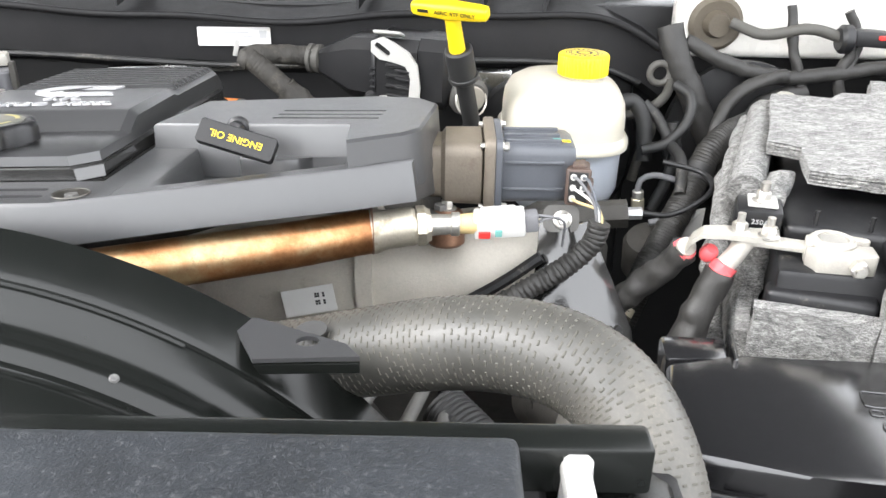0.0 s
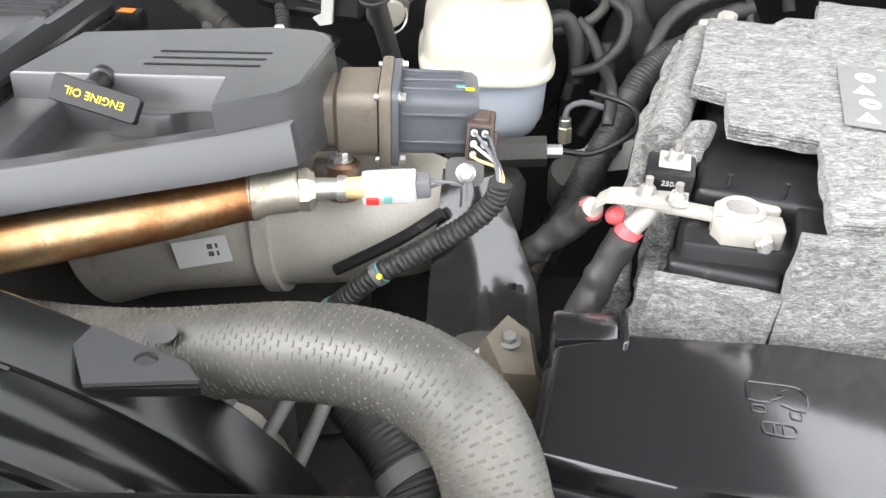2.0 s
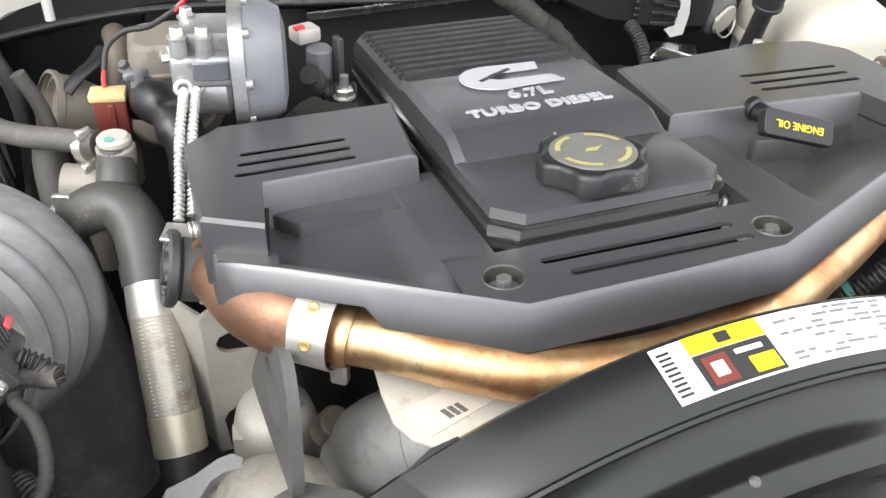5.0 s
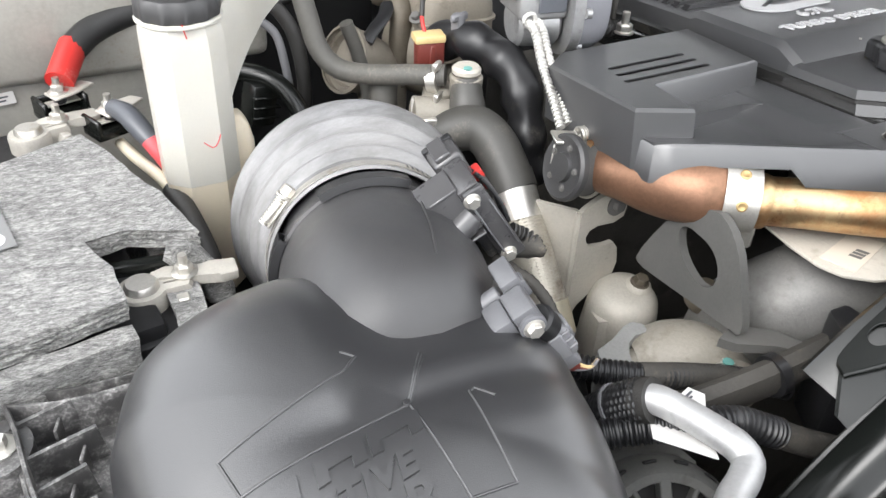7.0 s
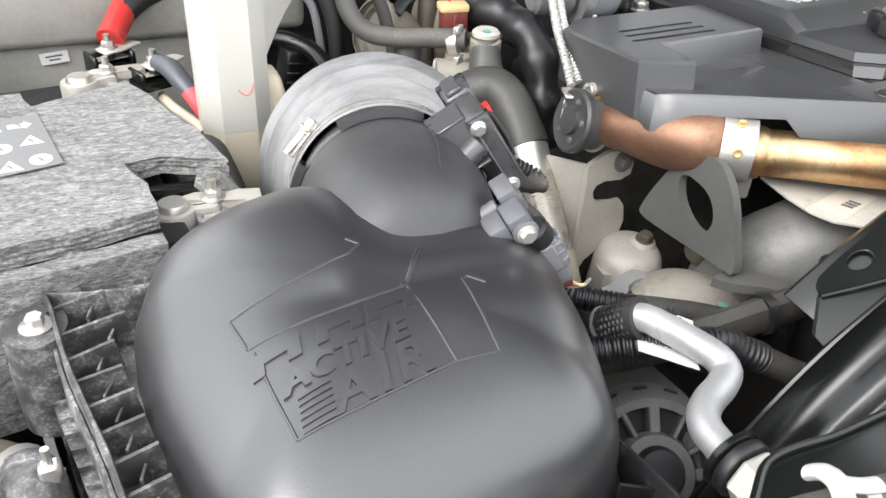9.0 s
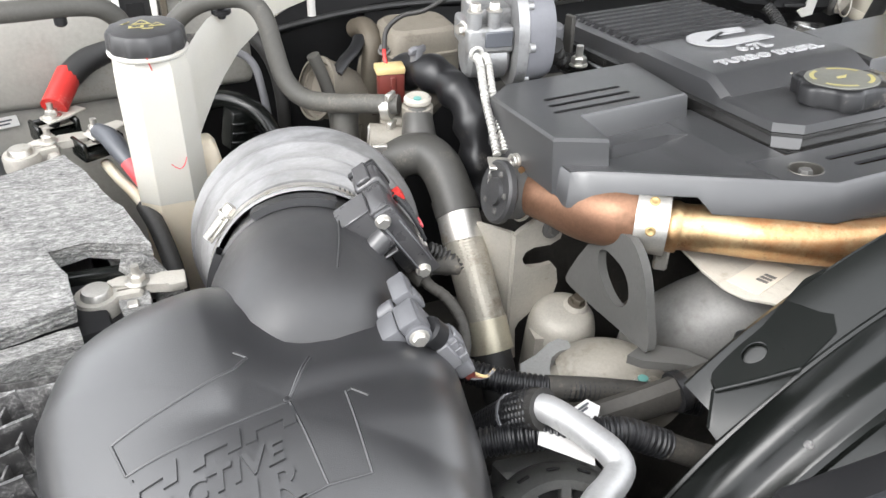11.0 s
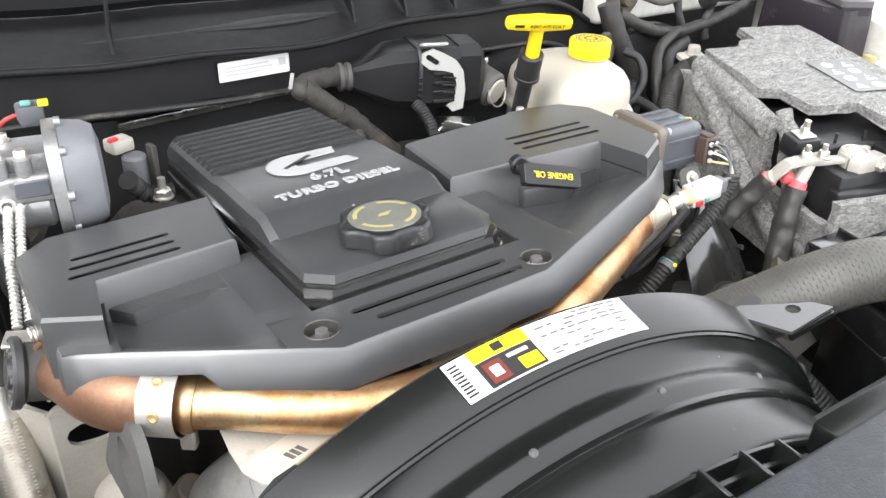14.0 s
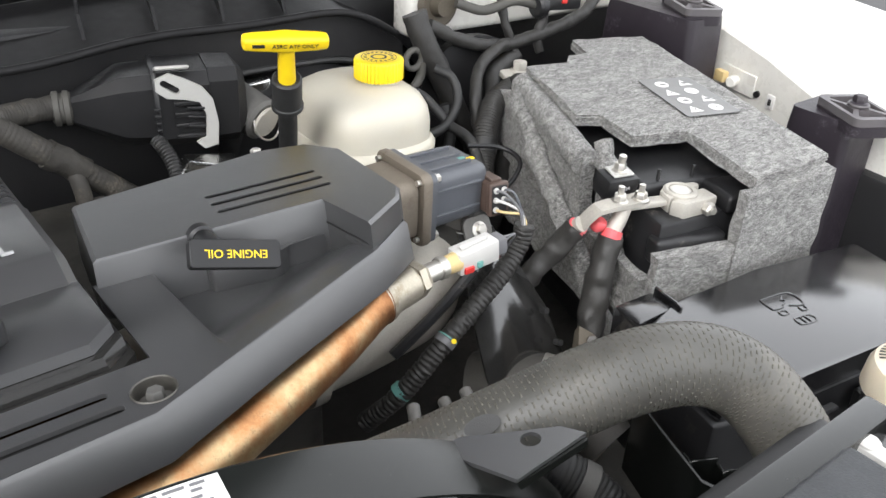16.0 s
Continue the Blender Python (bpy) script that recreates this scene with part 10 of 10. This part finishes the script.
part("dish", lathe([(0.034, 0.0), (0.036, 0.004), (0.030, 0.010), (0.018, 0.008), (0.014, 0.022), (0.0, 0.022)], 28, along((0.448, 1.254, 1.232), (0, -1, 0))), M_TANBOX, gm)
ck2 = thing("inline_connector", (0.62, 1.2, 1.2), "black inline connector with a red lock", "connector")
part("shell", box((0.075, 0.022, 0.020), 0.003, 2, turn((0.640, 1.200, 1.225), ry=4)), M_BLACK, ck2)
part("collar", lathe([(0.014, 0), (0.018, 0.004), (0.018, 0.014), (0.014, 0.018)], 20, along((0.590, 1.200, 1.224), (1, 0, 0))), M_BLACK, ck2)
part("red_lock", box((0.010, 0.004, 0.006), 0.001, 1, turn((0.640, 1.1885, 1.228))), M_RED, ck2)
solo("white_clip", box((0.022, 0.014, 0.026), 0.003, 2, turn((0.468, 1.276, 0.935), rz=-10)), M_WHITE, "white plastic harness clip", "clip")
solo("wheelhouse_panel", lathe([(0.0, 0.0), (0.08, -0.01), (0.10, 0.0), (0.10, 0.02)], 36, along((0.49, 1.22, 1.09), (-0.1, -1, 0.1))), M_COVER_D, "round black plate on the firewall corner", "plate")
# pipes below the hose
for k, (a, b, r) in enumerate((((0.045, 0.61, 1.0), (0.095, 0.76, 1.02), 0.006), ((0.075, 0.60, 0.99), (0.12, 0.76, 1.02), 0.006), ((0.010, 0.66, 1.0), (0.06, 0.76, 1.03), 0.006))):
    fp = thing("hard_line", a, "steel fluid line with a hex fitting", "pipe", "hard lines")
    part("line", rod(a, b, r, n=14), M_GREYMETAL, fp)
    part("nut", rod(Vector(a), Vector(a) + (Vector(b) - Vector(a)) * 0.14, 0.010, n=6), M_STEEL, fp)
solo("pump_casting", lathe([(0.0, 0.03), (0.03, 0.028), (0.05, 0.01), (0.055, -0.05)], 28, along((0.015, 0.655, 0.965), (0, -0.4, 0.9))), M_CAST, "beige cast pump body below the hose", "casting")
lwh = thing("lower_hose", (0.15, 0.65, 0.9), "ribbed rubber hose under the radiator hose", "hose")
part("band", tube([(0.160, 0.647, 0.974), (0.168, 0.636, 0.969)], 0.0238, 20), M_GREYMETAL, lwh, "dull steel hose band")
part("rubber", tube([(0.10, 0.72, 1.0), (0.13, 0.685, 0.99), (0.165, 0.64, 0.97), (0.19, 0.58, 0.93)], 0.022, 20, wave=0.001, pitch=0.005), M_RUBBER_D, lwh)
sp = thing("charge_pipe", (0.26, 0.76, 0.9), "dusty grey intercooler boot with a steel band", "pipe")
part("boot", tube([(0.20, 0.83, 0.94), (0.225, 0.79, 0.955), (0.255, 0.745, 0.955), (0.265, 0.69, 0.93)], 0.038, 28, 0.008), M_CAST_D, sp)
part("band", tube([(0.236, 0.775, 0.957), (0.246, 0.76, 0.9565)], 0.0395, 28), M_STEEL, sp)

rcap = thing("washer_cap", (0.42, 0.53, 1.04), "tan dusty round cap in front of the fuse box", "cap")
part("disc", lathe([(0.0, 0.012), (0.030, 0.012), (0.040, 0.008), (0.043, 0.0), (0.043, -0.02)], 40, Matrix.Translation((0.405, 0.492, 1.085)) @ pose(0, 0, 0, 4, 0, 0)), M_COOLANT, rcap)
for i in range(9):
    part("print_bar", lathe([(0.031, 0.0123), (0.037, 0.0105)], 1, Matrix.Translation((0.405, 0.492, 1.085)) @ pose(0, 0, 0, 4, 0, 0), cap=False, start=58 + 8 * i, sweep=4.5), M_CAST_D, rcap)
part("neck", rod((0.405, 0.492, 0.95), (0.405, 0.492, 1.07), 0.032, n=28), M_RUBBER_D, rcap)

sg = thing("gear_housing", (0.245, 0.73, 0.9), "brownish cast housing below the harness", "casting")
part("body", loft([[(0.222 + d, 0.722, z), (0.245, 0.745 - d, z + 0.008), (0.268 - d, 0.742 - d, z - 0.006), (0.272 - d, 0.700, z - 0.020), (0.240, 0.690 + d, z - 0.014)] for z, d in ((0.93, 0.0), (1.040, 0.0), (1.048, 0.005))]), M_TANBOX, sg)
part("bolt", hex_bolt((0.246, 0.722, 1.045), (0, -0.1, 1), 0.006, 0.006, 1.6), M_GREYMETAL, sg)

# strut, tray and pale clips round the hose
solo("hood_strut", rod((0.80, 1.045, 1.128), (0.80, 1.275, 1.400), 0.0045, n=12), M_BLACK, "thin black hood strut beside the rear bracket", "strut")
tr = thing("relay_tray", (0.22, 0.57, 0.9), "open black plastic tray under the radiator hose", "tray")
part("wall", loft([[(x, y, 1.028), (x + 0.003, y + 0.002, 1.028), (x + 0.003, y + 0.002, 0.94), (x, y, 0.94)] for x, y in ((0.238, 0.655), (0.222, 0.612), (0.202, 0.554), (0.206, 0.540), (0.215, 0.533), (0.260, 0.516))]), M_SHROUD, tr)
part("floor", prism([(0.240, 0.655), (0.205, 0.548), (0.262, 0.518), (0.30, 0.60)], 0.945, 0.950), M_BLACK, tr)
for x, y in ((0.232, 0.572), (0.246, 0.548)):
    part("clip_wall", box((0.026, 0.003, 0.05), 0.0008, 1, turn((x, y, 0.998), rz=-25)), M_SHROUD, tr)
    part("clip_wall", box((0.003, 0.014, 0.05), 0.0008, 1, turn((x - 0.011, y + 0.010, 0.998), rz=-25)), M_SHROUD, tr)
pcl = thing("pipe_fittings", (0.37, 1.2, 1.08), "pale plastic vacuum fittings on thin black hoses", "fittings")
part("ring", tube([(0.371 + 0.013 * math.cos(a), 1.200, 1.177 + 0.013 * math.sin(a)) for a in [2 * math.pi * i / 20 for i in range(21)]], 0.0045, 10), M_RUBBER, pcl, "grey rubber ring")
part("hose", tube([(0.385, 1.20, 1.172), (0.383, 1.20, 1.150), (0.366, 1.20, 1.132), (0.340, 1.205, 1.120), (0.32, 1.21, 1.115)], 0.0065, 12), M_RUBBER, pcl)
part("hose", tube([(0.366, 1.198, 1.130), (0.368, 1.198, 1.10), (0.358, 1.20, 1.07), (0.35, 1.20, 1.03)], 0.0065, 12), M_RUBBER, pcl)
cr_ = thing("corner_clip", (0.17, 0.44, 1.16), "white plastic clip at the end of the radiator panel", "clip")
part("post", rod((0.164, 0.440, 1.15), (0.164, 0.440, 1.184), 0.0085, 0.007, 16, 0.002), M_WHITE, cr_)
part("bar", box((0.014, 0.060, 0.010), 0.003, 2, turn((0.163, 0.415, 1.176))), M_WHITE, cr_)
part("shelf", prism([(0.150, 0.36), (0.150, 0.468), (0.200, 0.468), (0.214, 0.455), (0.210, 0.40), (0.20, 0.36)], 1.140, 1.158, 0.004), M_SHROUD, cr_)
part("cylinder", rod((0.184, 0.455, 1.158), (0.184, 0.455, 1.178), 0.010, n=20, bev=0.002), M_RUBBER_D, cr_)

# crumpled foil and small conduits under the connector
solo("foil_scrap", roughen(box((0.055, 0.030, 0.012), 0.003, 2, turn((0.040, 1.130, 1.128), ry=10, rz=-18)), 0.010, 70), M_FOIL, "crumpled foil wrap under the connector", "foil")
solo("sensor_conduit", tube([(0.000, 1.17, 1.150), (0.004, 1.150, 1.138), (0.004, 1.13, 1.120), (0.0, 1.11, 1.09)], 0.008, 14, wave=0.0012, pitch=0.004), M_RUBBER_D, "ribbed black conduit under the connector", "conduit")
